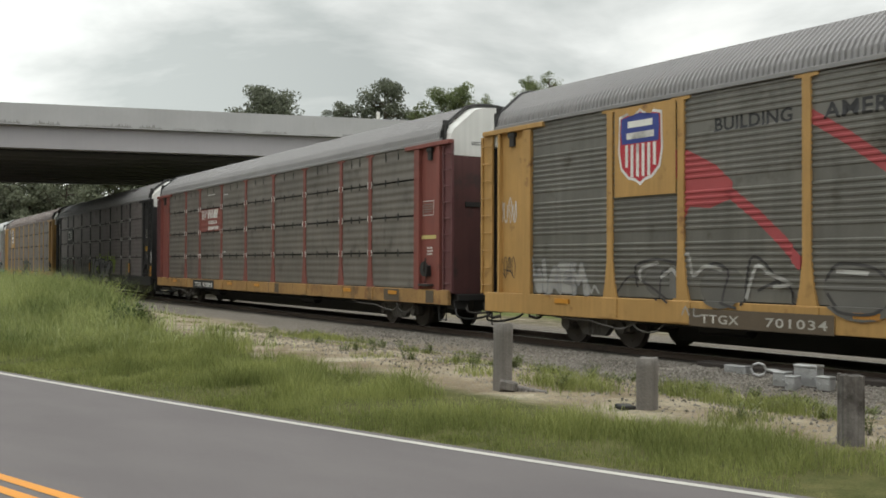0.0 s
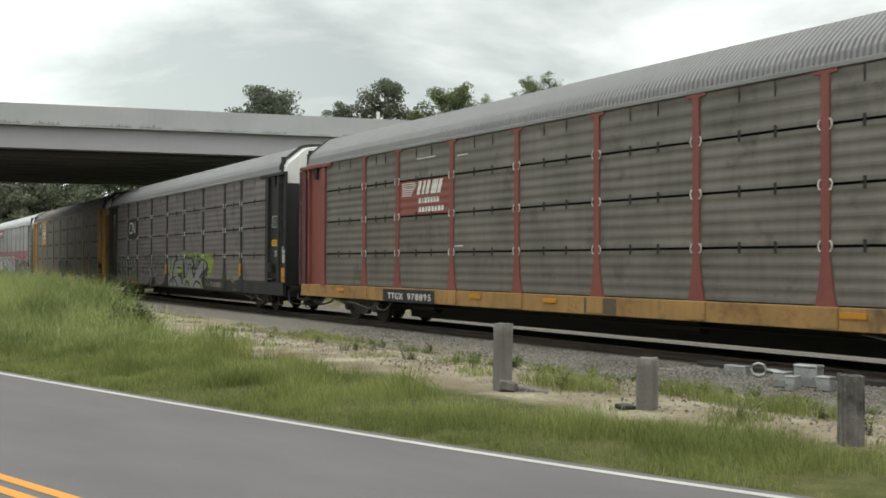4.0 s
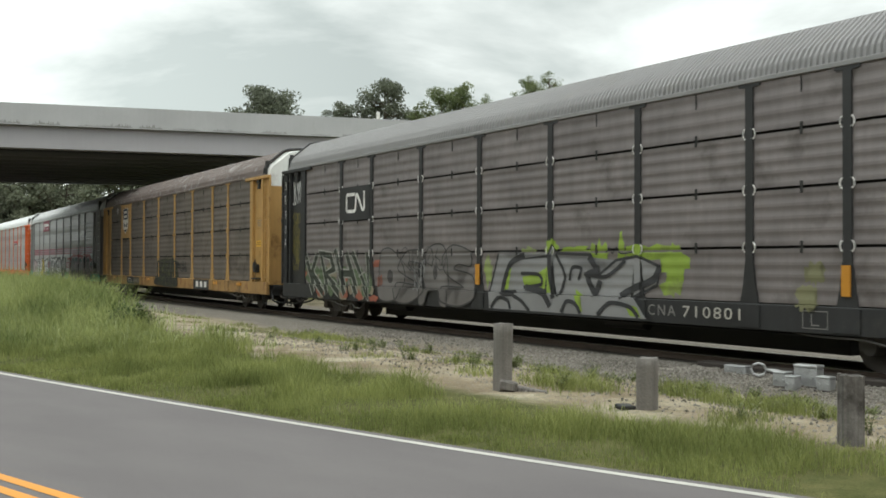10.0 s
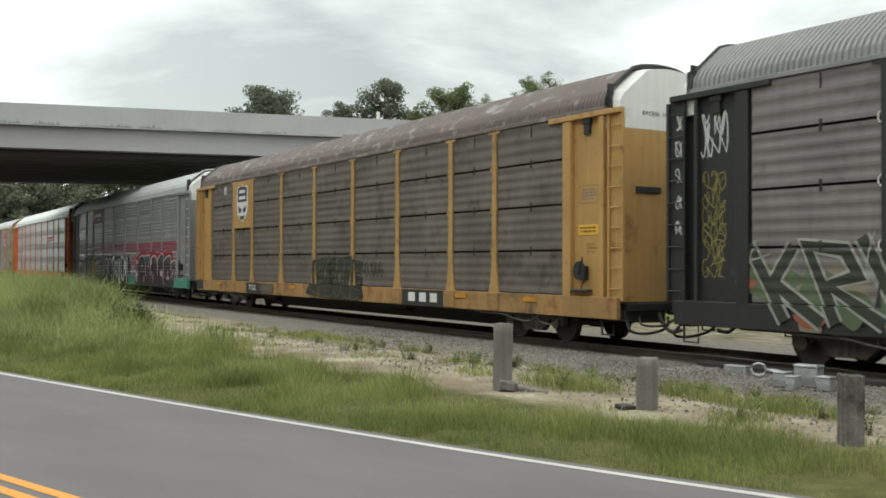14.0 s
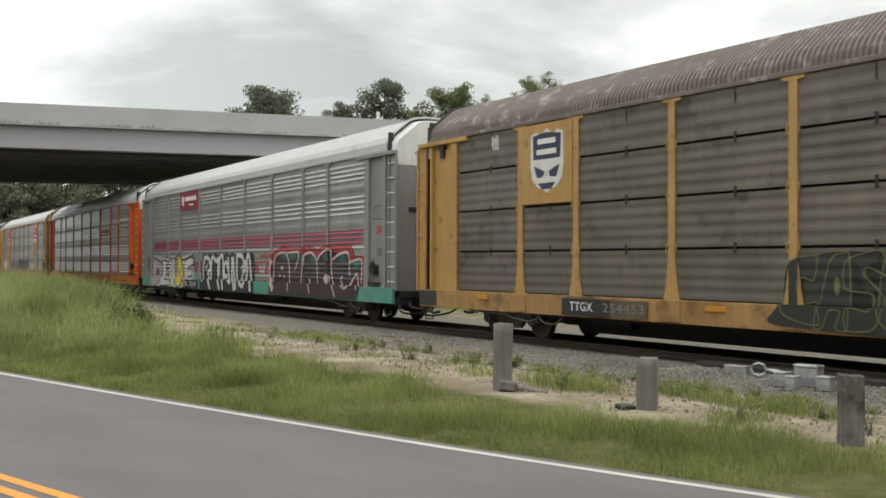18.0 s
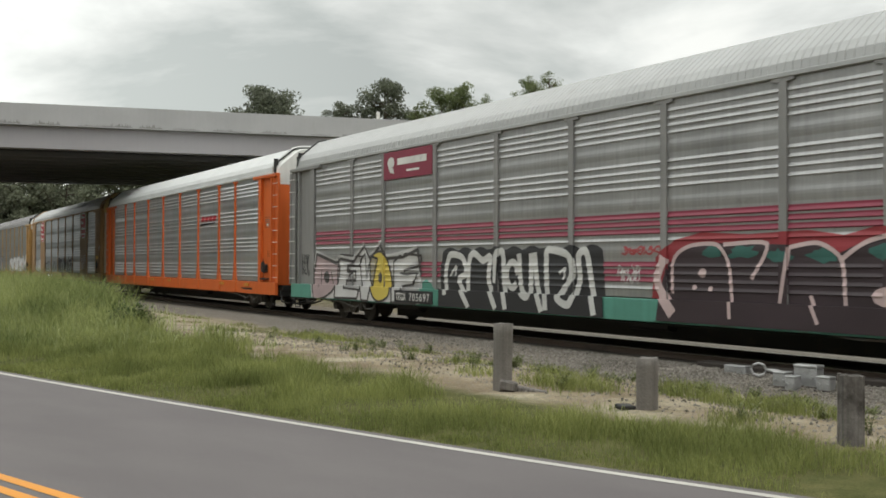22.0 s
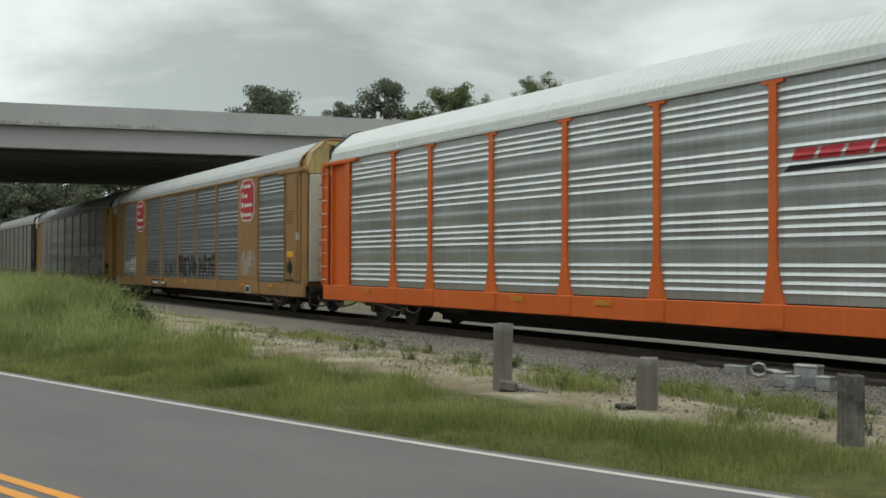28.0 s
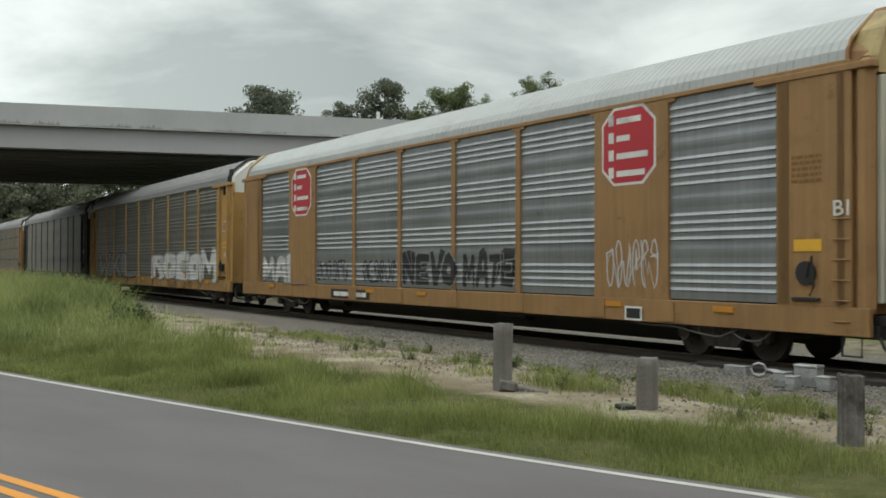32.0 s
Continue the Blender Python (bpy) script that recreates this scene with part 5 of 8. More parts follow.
def autorack(s, label, style, panel, frame_col, sill, roof, end_col, cap_col, flare=0.22, clamps=True, clamp_col=None, closed_end=False, panel_over=None, rung_col=None, ribbed=True, sill_z=0.62, brackets=(0.1,), ladder_col=None, reflectors=(-10.6, -3.1, -0.1, 7.65, 10.6)):
    """A covered car carrier; s is the place of its middle along the train."""
    root = thing("autorack_car", label, "freight car", "autorack cars of the train")
    panel_over = panel_over or {}
    part("roof", cached(("roof", ribbed), roof_mesh(ribbed)), roof, root, "corrugated curved metal roof")
    part("eave_rail", cached(("eave_rail",), lambda: boxes((-13.2, 13.2, -1.535, -1.40, 4.955, 5.045), (-13.2, 13.2, 1.40, 1.535, 4.955, 5.045), bevel=0.01)), roof if not closed_end else frame_col, root)
    # solid dark box stands in for the shaded inside behind the seams
    part("rack_interior", cached(("rack_interior",), lambda: boxes((-13.0, 13.0, -1.38, 1.38, 1.04, 4.98))), SHADE_BLACK, root)

    def under():
        bm = boxes((-13.3, 13.3, -1.42, 1.42, 0.93, 1.03), (-13.0, 13.0, -0.36, 0.36, 0.50, 0.92), (-8.3, 8.3, -0.34, 0.34, 0.19, 0.50), bevel=0.01)
        for x in (-8, -5, -2, 2, 5, 8):
            box(bm, x - 0.1, x + 0.1, -1.40, 1.40, 0.72, 0.92)
        tube(bm, [(-12.2, -0.95, 0.62), (-8.5, -0.95, 0.55), (8.5, -0.95, 0.55), (12.2, -0.95, 0.62)], 0.03, 6)
        for x in (-6.6, 3.2):
            tube(bm, [(x - 0.6, -0.8, 0.56), (x + 0.6, -0.8, 0.56)], 0.17, 12)
        return bm
    part("underframe", cached(("underframe",), under), BLACK_STEEL, root, "black steel underframe and brake gear")
    for sd in (-1, 1):
        def sill_mesh(sd=sd, z0=sill_z):
            y0, y1 = sorted((sd * 1.42, sd * 1.535))
            bm = boxes((-HALF + 0.15, HALF - 0.15, y0, y1, z0, 1.075), bevel=0.012)
            y0, y1 = sorted((sd * 1.535, sd * 1.56))
            for x in POSTS:
                box(bm, x - 0.26, x + 0.26, y0, y1, z0 + 0.04, 1.05)
            return bm
        part("side_sill", cached(("side_sill", sd, sill_z), sill_mesh), sill, root)
        for i, x in enumerate(POSTS):
            p = part("post", cached(("post", flare, sd), post_mesh(flare, sd)), frame_col, root)
            p.location.x = x
            if clamps and sd < 0:
                for z in (2.06, 3.07, 4.06):
                    for e in (-1, 1):
                        cl = part("clip", cached(("clip",), clip_mesh), clamp_col or frame_col, p)
                        cl.location.z = z
                        cl.scale.x = e
        for i, (a, b) in enumerate(zip(EDGES, EDGES[1:])):
            for r, row in enumerate(PROFILES[style]):
                w = round(b - a - 0.10, 3)
                q = part("side_panel", cached(("side_panel", style, r, w, sd), lambda w=w, row=row, sd=sd: sheet(w, row, sd)),
                         panel_over.get((i, r), panel) if sd < 0 else panel, root)
                q.location = ((a + b) / 2, sd * YS, 0)
                if style == "rows" and sd < 0 and r:
                    for q in brackets:
                        if r == 3:
                            js = part("joint_strap", cached(("joint_strap",), lambda: boxes((-0.014, 0.014, -YS - 0.028, -YS - 0.002, 4.66, 4.94))), BLACK_STEEL, root)
                            js.location.x = (a + b) / 2 + q * (b - a) / 2
                        br = part("bracket", cached(("bracket",), bracket_mesh), BLACK_STEEL, root)
                        br.location = ((a + b) / 2 + q * (b - a) / 2, 0, row[0][0] - 0.02)
        for e in (-1, 1):
            # the framed bay at each end
            for nm, xa, xb, ya, yb, z0, z1 in (("door_panel", 12.02, 13.06, 1.36, 1.43, 1.05, 4.90), ("edge_post", 11.78, 12.06, 1.40, 1.535, 1.03, 4.855),
                                               ("door_jamb", 12.98, 13.14 if e > 0 else 13.06, 1.40, 1.535, 1.03, 4.855), ("top_bar", 11.30, 13.66, 1.40, 1.56, 4.86, 4.97)):
                def bay(e=e, sd=sd, xa=xa, xb=xb, ya=ya, yb=yb, z0=z0, z1=z1):
                    a, b = sorted((e * xa, e * xb))
                    y0, y1 = sorted((sd * ya, sd * yb))
                    return boxes((a, b, y0, y1, z0, z1), bevel=0.01)
                part(nm, cached((nm, e, sd), bay), frame_col, root)

            if sd < 0 and ribbed:
                # dark boxes stand in for the shaded hole near the door's top
                hg = part("door_hanger", cached(("door_hanger",), lambda: boxes((-0.09, 0.09, -1.50, -1.42, 4.52, 4.80), (-0.13, 0.13, -1.52, -1.42, 4.74, 4.86), bevel=0.01)), BLACK_STEEL, root)
                hg.location.x = e * 12.55
            if closed_end:
                for k in range(6 if sd < 0 else 0):
                    rg = part("rung", cached(("rung",), lambda: tube(bmesh.new(), [(-0.17, -1.56, 0), (0.17, -1.56, 0)], 0.013, 6)), frame_col, root)
                    rg.location = (e * 13.08, 0, 0.85 + 0.33 * k)
                continue

            def plate(e=e, sd=sd):
                y0, y1 = sorted((sd * 1.41, sd * 1.455))
                a, b = sorted((e * (13.26 if e > 0 else 13.36), e * (13.68 if e > 0 else 13.74)))
                return boxes((a, b, y0, y1, 1.0, 4.88), bevel=0.008)
            if e < 0:
                # black block added to paint shade into the gap beside the ladder
                part("end_recess", cached(("end_recess", sd), lambda sd=sd: boxes((-13.70, -13.07, *sorted((sd * 1.02, sd * 1.30)), 0.99, 4.84))), SHADE_BLACK, root)
            lp = part("ladder_plate", cached(("ladder_plate", e, sd), plate), ladder_col or frame_col, root)
            ld = part("ladder", cached(("ladder", sd), lambda sd=sd: ladder_mesh(sd)), ladder_col or frame_col, root)
            ld.location.x = e * (13.47 if e > 0 else 13.56)
            for k in range(9):
                rg = part("rung", cached(("ladder_rung", sd), lambda sd=sd: tube(bmesh.new(), [(-0.2, sd * (YS + 0.05), 0), (0.2, sd * (YS + 0.05), 0)], 0.015, 6)), rung_col or ladder_col or frame_col, ld)
                rg.location.z = 1.25 + k * 0.42
    for e in (-1, 1):
        back = 0.06 if e > 0 or closed_end else 0.40
        lo = part("end_door", cached(("end_door", e, closed_end), end_door_mesh(0.98, 4.58, back)), end_col, root)
        up = part("end_door_top", cached(("end_door_top", e), end_door_mesh(4.585, 6.0, 0.05)), cap_col, root, "pale painted top of the end door")
        for o in (lo, up):
            o.location.x = 13.06 * e
            if e < 0:
                o.rotation_euler = (0, 0, math.pi)

        def rim():
            bm = bmesh.new()
            tube(bm, [(0, y, z) for y, z in roof_section(-0.012)], 0.035, 6)
            return bm
        rm = part("roof_rim", cached(("roof_rim",), rim), frame_col if closed_end else (C_BLACK if ribbed or e < 0 else roof), root)
        rm.location.x = 13.16 * e

        if not closed_end:
            part("corner_bracket", cached(("corner_bracket", e), lambda e=e: boxes((*sorted((e * 13.17, e * 13.30)), -1.47, -1.40, 4.98, 5.40), (*sorted((e * 13.17, e * 13.22)), -1.46, -1.30, 5.05, 5.52), bevel=0.01)), BLACK_STEEL, root, "black roof corner bracket")

        def vents():
            bm = boxes((0.0, 0.03, -0.95, -0.25, 3.25, 3.38), (0.0, 0.03, 0.25, 0.95, 3.25, 3.38), (0.0, 0.025, -0.01, 0.01, 1.0, 4.55), bevel=0.004)
            return bm
        vt = part("slotted_strip", cached(("slotted_strip",), vents), BLACK_STEEL, root)
        vt.location.x = 13.48 if e > 0 else -13.51

        if e > 0:
            for word, ya, yb, z in (("EXCESS", -0.75, -0.28, 4.88), ("HEIGHT", -0.18, 0.30, 4.88), ("CAR", 0.40, 0.66, 4.88)):
                b = lettering(word, ya, yb, z, z + 0.09, 0.01)
                for v in b.verts:
                    v.co = Vector((13.485, v.co.x, v.co.z))
                part("end_lettering", b, MARK_BLACK, root)

        def coup():
            bm = boxes((0.0, 0.35, -0.16, 0.16, 0.70, 1.0), (0.30, 0.60, -0.13, 0.13, 0.74, 0.98), bevel=0.03)
            box(bm, 0.55, 0.66, -0.17, 0.09, 0.72, 1.0, 0.02)
            tube(bm, limp([(0.1, -0.45, 0.75), (0.25, -0.5, 0.55), (0.45, -0.45, 0.38), (0.62, -0.3, 0.42)]), 0.04, 8)
            tube(bm, limp([(0.05, -0.95, 0.70), (0.2, -1.0, 0.52), (0.35, -0.6, 0.50), (0.3, -0.2, 0.62)]), 0.028, 6)
            return bm

        def platform():
            bm = boxes((-0.35, 0.12, -1.30, 1.30, 0.80, 0.96), (-0.30, 0.02, -1.36, -0.9, 0.58, 0.80), bevel=0.01)
            tube(bm, limp([(0.0, -1.3, 0.62), (0.16, -1.32, 0.40), (0.20, -0.9, 0.34), (0.16, -0.35, 0.44), (0.05, -0.2, 0.66)]), 0.030, 6)
            return bm
        pf = part("end_platform", cached(("end_platform",), platform), BLACK_STEEL, root)
        pf.location.x = 13.60 * e
        if e < 0:
            pf.scale.x = -1
        cp = part("coupler", cached(("coupler",), coup), GREASY, root, "dark knuckle coupler with a brake hose")
        cp.location.x = 13.55 * e
        if e < 0:
            cp.rotation_euler = (0, 0, math.pi)

        def step():
            bm = bmesh.new()
            tube(bm, [(0, 0, 0.68), (0, 0, 0.30), (0.36, 0, 0.30), (0.36, 0, 0.68)], 0.024, 6)
            return bm
        for sd in (-1, 1):
            stp = part("step", cached(("step",), step), BLACK_STEEL, root)
            stp.location = (13.2 * e - 0.18, sd * 1.45, 0)
    # hand brake at the leading end
    def brake():
        bm = bmesh.new()
        disc(bm, (0, 0, 1.62), (0, 1, 0), 0.20, 0.03, 20)
        box(bm, -0.16, 0.16, 0.02, 0.14, 1.42, 1.72, 0.02)
        tube(bm, [(0.02, -0.03, 1.55), (0.16, -0.05, 1.90), (0.20, -0.05, 1.40), (0.10, -0.03, 1.25)], 0.018, 6)
        box(bm, -0.28, 0.28, -0.03, 0.14, 1.16, 1.22, 0.01)
        return bm
    bk = part("hand_brake", cached(("hand_brake",), brake), BLACK_STEEL, root, "dark hand brake with a bent lever")
    bk.location = (12.40, -1.56, 0)
    def pipe():
        bm = bmesh.new()
        tube(bm, limp([(-1.9, -1.40, 0.66), (-1.2, -1.44, 0.58), (-0.3, -1.45, 0.57), (0.15, -1.45, 0.50), (0.75, -1.45, 0.44), (1.05, -1.45, 0.52), (1.3, -1.42, 0.66)]), 0.020, 6)
        tube(bm, [(0.35, -1.42, 0.68), (0.30, -1.43, 0.60), (0.30, -1.43, 0.48)], 0.018, 6)
        tube(bm, limp([(1.0, -1.42, 0.68), (1.25, -1.44, 0.46), (1.7, -1.44, 0.42), (2.0, -1.42, 0.62)]), 0.018, 6)
        return bm
    for x in (-9.6, 9.6):
        bp = part("brake_pipe", cached(("brake_pipe",), pipe), ZINC_DULL, root, "thin grey brake pipe under the sill")
        bp.location.x = x
    wheels = []
    for x in (-10.1, 10.1):
        wheels += bogie_parts(root, x, 1)
    # reflectors along the sill
    for x in reflectors:
        part("reflector", cached(("reflector",), lambda: boxes((-0.24, 0.24, -1.566, -1.536, 0.90, 1.0))), REFLECTOR, root).location.x = x
    CARS.append((root, s, wheels))
    return root


def small_signs(root, ink=None, x=12.55, warn=True, strip=False):
    ink = ink or MARK_WHITE
    if strip:
        part("warning_strip", boxes((x - 0.42, x + 0.42, -1.44, -1.425, 2.42, 2.52)), mat("label_pale_yellow", (0.48, 0.40, 0.16), 0.6, var=0.2), root, "narrow pale yellow warning strip")
    if warn:
        part("warning_label", boxes((x - 0.32, x + 0.32, -1.44, -1.425, 2.38, 2.60)), LABEL_YELLOW, root, "yellow warning label")
        paint_on("warning_text", bars(2, x - 0.26, x + 0.26, 2.42, 2.57, 3), mat("label_ink", (0.12, 0.07, 0.03), 0.7), root, y=1.44)
    fr = [rect(x - 0.29, x + 0.29, 3.425, 3.445), rect(x - 0.29, x + 0.29, 3.05, 3.07), rect(x - 0.29, x - 0.272, 3.07, 3.425), rect(x + 0.272, x + 0.29, 3.07, 3.425)]
    paint_on("data_frame", flat(*fr), ink, root, y=1.43)
    dim = mat("worn_stencil", (0.20, 0.19, 0.18), 0.7, var=0.3)
    paint_on("data_text", bars(4, x - 0.22, x + 0.22, 3.12, 3.38, 5), dim, root, y=1.43)
    paint_on("small_text", bars(3, x - 0.05, x + 0.26, 1.98, 2.22, 9), ink, root, y=1.43)


def reporting(root, mark, number, x0, x1, x2, x3, z0, z1, plate=None, ink=None, y=1.535):
    ink = ink or MARK_WHITE
    if plate is not None:
        part("lettering_panel", boxes((x0 - 0.30, x3 + 0.12, -y - 0.008, -y, z0 - 0.07, z1 + 0.10)), plate, root, "painted panel behind the car number")
        y += 0.008
    paint_on("reporting_mark", lettering(mark, x0, x1, z0, z1, 0.012, 1.1), ink, root, y=y)
    paint_on("car_number", lettering(number, x2, x3, z0, z1, 0.012, 1.15), ink, root, y=y)


def shield_outline(cx, z0, z1, w):
    k = [(-0.5, 0.93), (-0.30, 0.97), (-0.22, 0.90), (0.0, 1.0), (0.22, 0.90), (0.30, 0.97), (0.5, 0.93), (0.47, 0.72), (0.52, 0.45), (0.46, 0.22), (0.28, 0.09), (0.12, 0.06), (0.0, 0.0), (-0.12, 0.06), (-0.28, 0.09), (-0.46, 0.22), (-0.52, 0.45), (-0.47, 0.72)]
    return [(cx + a * w, z0 + b * (z1 - z0)) for a, b in k]


def shrink(pts, f):
    cx, cz = sum(p[0] for p in pts) / len(pts), sum(p[1] for p in pts) / len(pts)
    return [(cx + (x - cx) * f, cz + (z - cz) * f) for x, z in pts]


# outlines of sprayed letters in a unit box
GLYPH = {}
GLYPH["A"] = [(0, 0), (0.22, 0.95), (0.5, 1.04), (0.8, 0.92), (1.0, 0.0), (0.74, -0.03), (0.66, 0.22), (0.36, 0.22), (0.28, 0.02)]
GLYPH["C"] = [(1, 0.66), (0.98, 0.98), (0.5, 1.02), (0.12, 0.9), (0, 0.5), (0.1, 0.12), (0.4, -0.02), (1.0, 0.0), (1.04, 0.3), (0.62, 0.26), (0.42, 0.42), (0.45, 0.62), (0.65, 0.70)]
GLYPH["D"] = [(0, 0), (0.03, 1.02), (0.55, 1.0), (0.92, 0.8), (1.0, 0.45), (0.85, 0.12), (0.5, -0.02)]
GLYPH["E"] = [(0.02, 0.0), (-0.02, 0.92), (0.2, 1.04), (1.0, 1.0), (0.94, 0.76), (0.42, 0.72), (0.42, 0.62), (0.82, 0.62), (0.78, 0.42), (0.40, 0.40), (0.42, 0.26), (1.04, 0.24), (0.96, -0.03)]
GLYPH["H"] = [(0, 0), (0.08, 1.05), (0.32, 0.94), (0.34, 0.6), (0.60, 0.58), (0.56, 1.0), (0.84, 1.08), (1.02, 0), (0.74, 0.04), (0.66, 0.36), (0.32, 0.4), (0.26, -0.05)]
GLYPH["I"] = [(0.08, 0), (0.12, 0.98), (0.5, 1.06), (0.88, 0.98), (0.9, 0.0), (0.5, -0.04)]
GLYPH["J"] = [(0.0, 0.84), (0.1, 1.02), (0.8, 1.02), (1.0, 0.85), (0.96, 0.2), (0.7, -0.03), (0.25, 0.02), (0.05, 0.3), (0.4, 0.34), (0.55, 0.4), (0.55, 0.76)]
GLYPH["K"] = [(0, 0), (0.06, 0.95), (0.30, 1.05), (0.32, 0.64), (0.62, 1.05), (0.90, 0.94), (0.54, 0.54), (1.0, 0.06), (0.72, -0.06), (0.34, 0.36), (0.26, 0.0)]
GLYPH["M"] = [(0, 0), (0.05, 1.0), (0.3, 1.02), (0.5, 0.62), (0.7, 1.04), (0.95, 1.0), (1.0, 0), (0.78, 0), (0.74, 0.5), (0.5, 0.2), (0.26, 0.5), (0.22, 0)]
GLYPH["N"] = [(0, 0), (0.03, 1.0), (0.3, 1.02), (0.72, 0.45), (0.72, 1.0), (1.0, 1.02), (0.98, 0), (0.72, -0.02), (0.28, 0.52), (0.26, 0.0)]
GLYPH["O"] = [(0.5, 1.04), (0.15, 0.92), (-0.02, 0.5), (0.12, 0.1), (0.5, -0.04), (0.88, 0.1), (1.02, 0.5), (0.86, 0.92)]
GLYPH["P"] = [(0.04, 0), (0, 0.92), (0.25, 1.03), (0.75, 1.0), (1.0, 0.76), (0.8, 0.42), (0.38, 0.36), (0.36, -0.02)]
GLYPH["R"] = [(0.05, 0), (0, 0.9), (0.2, 1.03), (0.7, 1.0), (0.96, 0.78), (0.76, 0.5), (1.04, 0.0), (0.74, -0.06), (0.48, 0.36), (0.32, 0.36), (0.28, 0)]
GLYPH["S"] = [(1.0, 0.72), (0.92, 1.0), (0.4, 1.04), (0.04, 0.86), (0.06, 0.58), (0.6, 0.40), (0.58, 0.28), (0.0, 0.3), (0.05, 0.0), (0.6, -0.04), (1.0, 0.16), (0.96, 0.48), (0.44, 0.66), (0.5, 0.76)]
GLYPH["T"] = [(-0.05, 0.72), (0.0, 1.0), (1.0, 1.04), (1.05, 0.76), (0.66, 0.74), (0.64, 0), (0.34, -0.04), (0.34, 0.72)]
GLYPH["U"] = [(0, 1.02), (0.0, 0.3), (0.2, 0.02), (0.75, -0.03), (1.0, 0.26), (0.98, 1.04), (0.70, 0.96), (0.68, 0.4), (0.5, 0.28), (0.32, 0.4), (0.30, 1.0)]
GLYPH["V"] = [(-0.02, 0.96), (0.3, 0.0), (0.5, -0.05), (0.7, 0.0), (1.04, 1.0), (0.72, 1.05), (0.5, 0.5), (0.28, 1.05)]
GLYPH["W"] = [(0, 1), (0.18, 0), (0.42, -0.02), (0.5, 0.3), (0.6, -0.02), (0.84, 0), (1, 1.02), (0.8, 1), (0.7, 0.45), (0.5, 0.75), (0.3, 0.45), (0.22, 1)]
GLYPH["Z"] = [(0, 0.70), (0.05, 0.98), (0.5, 1.05), (1.04, 0.98), (1.0, 0.72), (0.5, 0.28), (1.1, 0.26), (1.02, -0.04), (0.0, 0.02), (0.02, 0.26), (0.55, 0.72)]
GLYPH["L"] = [(0.05, 0.02), (0, 1.0), (0.32, 1.04), (0.36, 0.28), (1.0, 0.26), (1.02, -0.03)]
HOLE = {"A": (0.52, 0.58, 0.10, 0.17), "D": (0.48, 0.5, 0.15, 0.2), "O": (0.5, 0.5, 0.15, 0.17), "P": (0.52, 0.68, 0.13, 0.12), "R": (0.50, 0.70, 0.14, 0.11)}


def band(lines, w, closed=True):
    """Painted lines of width w, each an unbroken strip along its points."""
    bm = bmesh.new()
    lay = bm.verts.layers.float.new("k")
    for j, pts in enumerate(lines):
        pts = [p for i, p in enumerate(pts) if i == 0 or math.dist(p, pts[i - 1]) > 1e-4]
        n, sides = len(pts), []
        for i, (x, z) in enumerate(pts):
            p, q = (pts[i - 1], pts[(i + 1) % n]) if closed else (pts[max(i - 1, 0)], pts[min(i + 1, n - 1)])
            d1 = Vector((x - p[0], z - p[1]))
            d2 = Vector((q[0] - x, q[1] - z))
            d = (d1.normalized() if d1.length > 1e-6 else d2.normalized()) + (d2.normalized() if d2.length > 1e-6 else d1.normalized())
            d = d.normalized() if d.length > 0.2 else (d2.normalized() if d2.length > 1e-6 else d1.normalized())
            mit = 1.0
            if d1.length > 1e-6:
                mit = min(1.6, 1 / max(0.4, abs(d.dot(d1.normalized()))))
            o = Vector((-d.y, d.x)) * w / 2 * mit
            a, b = bm.verts.new((x + o.x, 0, z + o.y)), bm.verts.new((x - o.x, 0, z - o.y))
            a[lay] = b[lay] = 0.0003 * (j % 4) + 0.00002 * i
            sides.append((a, b))
        for i in range(n if closed else n - 1):
            (a, b), (c, d) = sides[i], sides[(i + 1) % n]
            bm.faces.new((a, b, d, c))
    bmesh.ops.triangulate(bm, faces=bm.faces[:])
    return bm


def rounded(pts, n=4, tight=0.5):
    """A closed smooth curve through pts."""
    out, m = [], len(pts)
    for i in range(m):
        p0, p1, p2, p3 = pts[i - 1], pts[i], pts[(i + 1) % m], pts[(i + 2) % m]
        for k in range(n):
            u = k / n
            q = []
            for a in (0, 1):
                t1, t2 = (p2[a] - p0[a]) * tight * 0.8, (p3[a] - p1[a]) * tight * 0.8
                q.append((2 * u ** 3 - 3 * u ** 2 + 1) * p1[a] + (u ** 3 - 2 * u ** 2 + u) * t1 + (-2 * u ** 3 + 3 * u ** 2) * p2[a] + (u ** 3 - u ** 2) * t2)
            out.append(tuple(q))
    return out


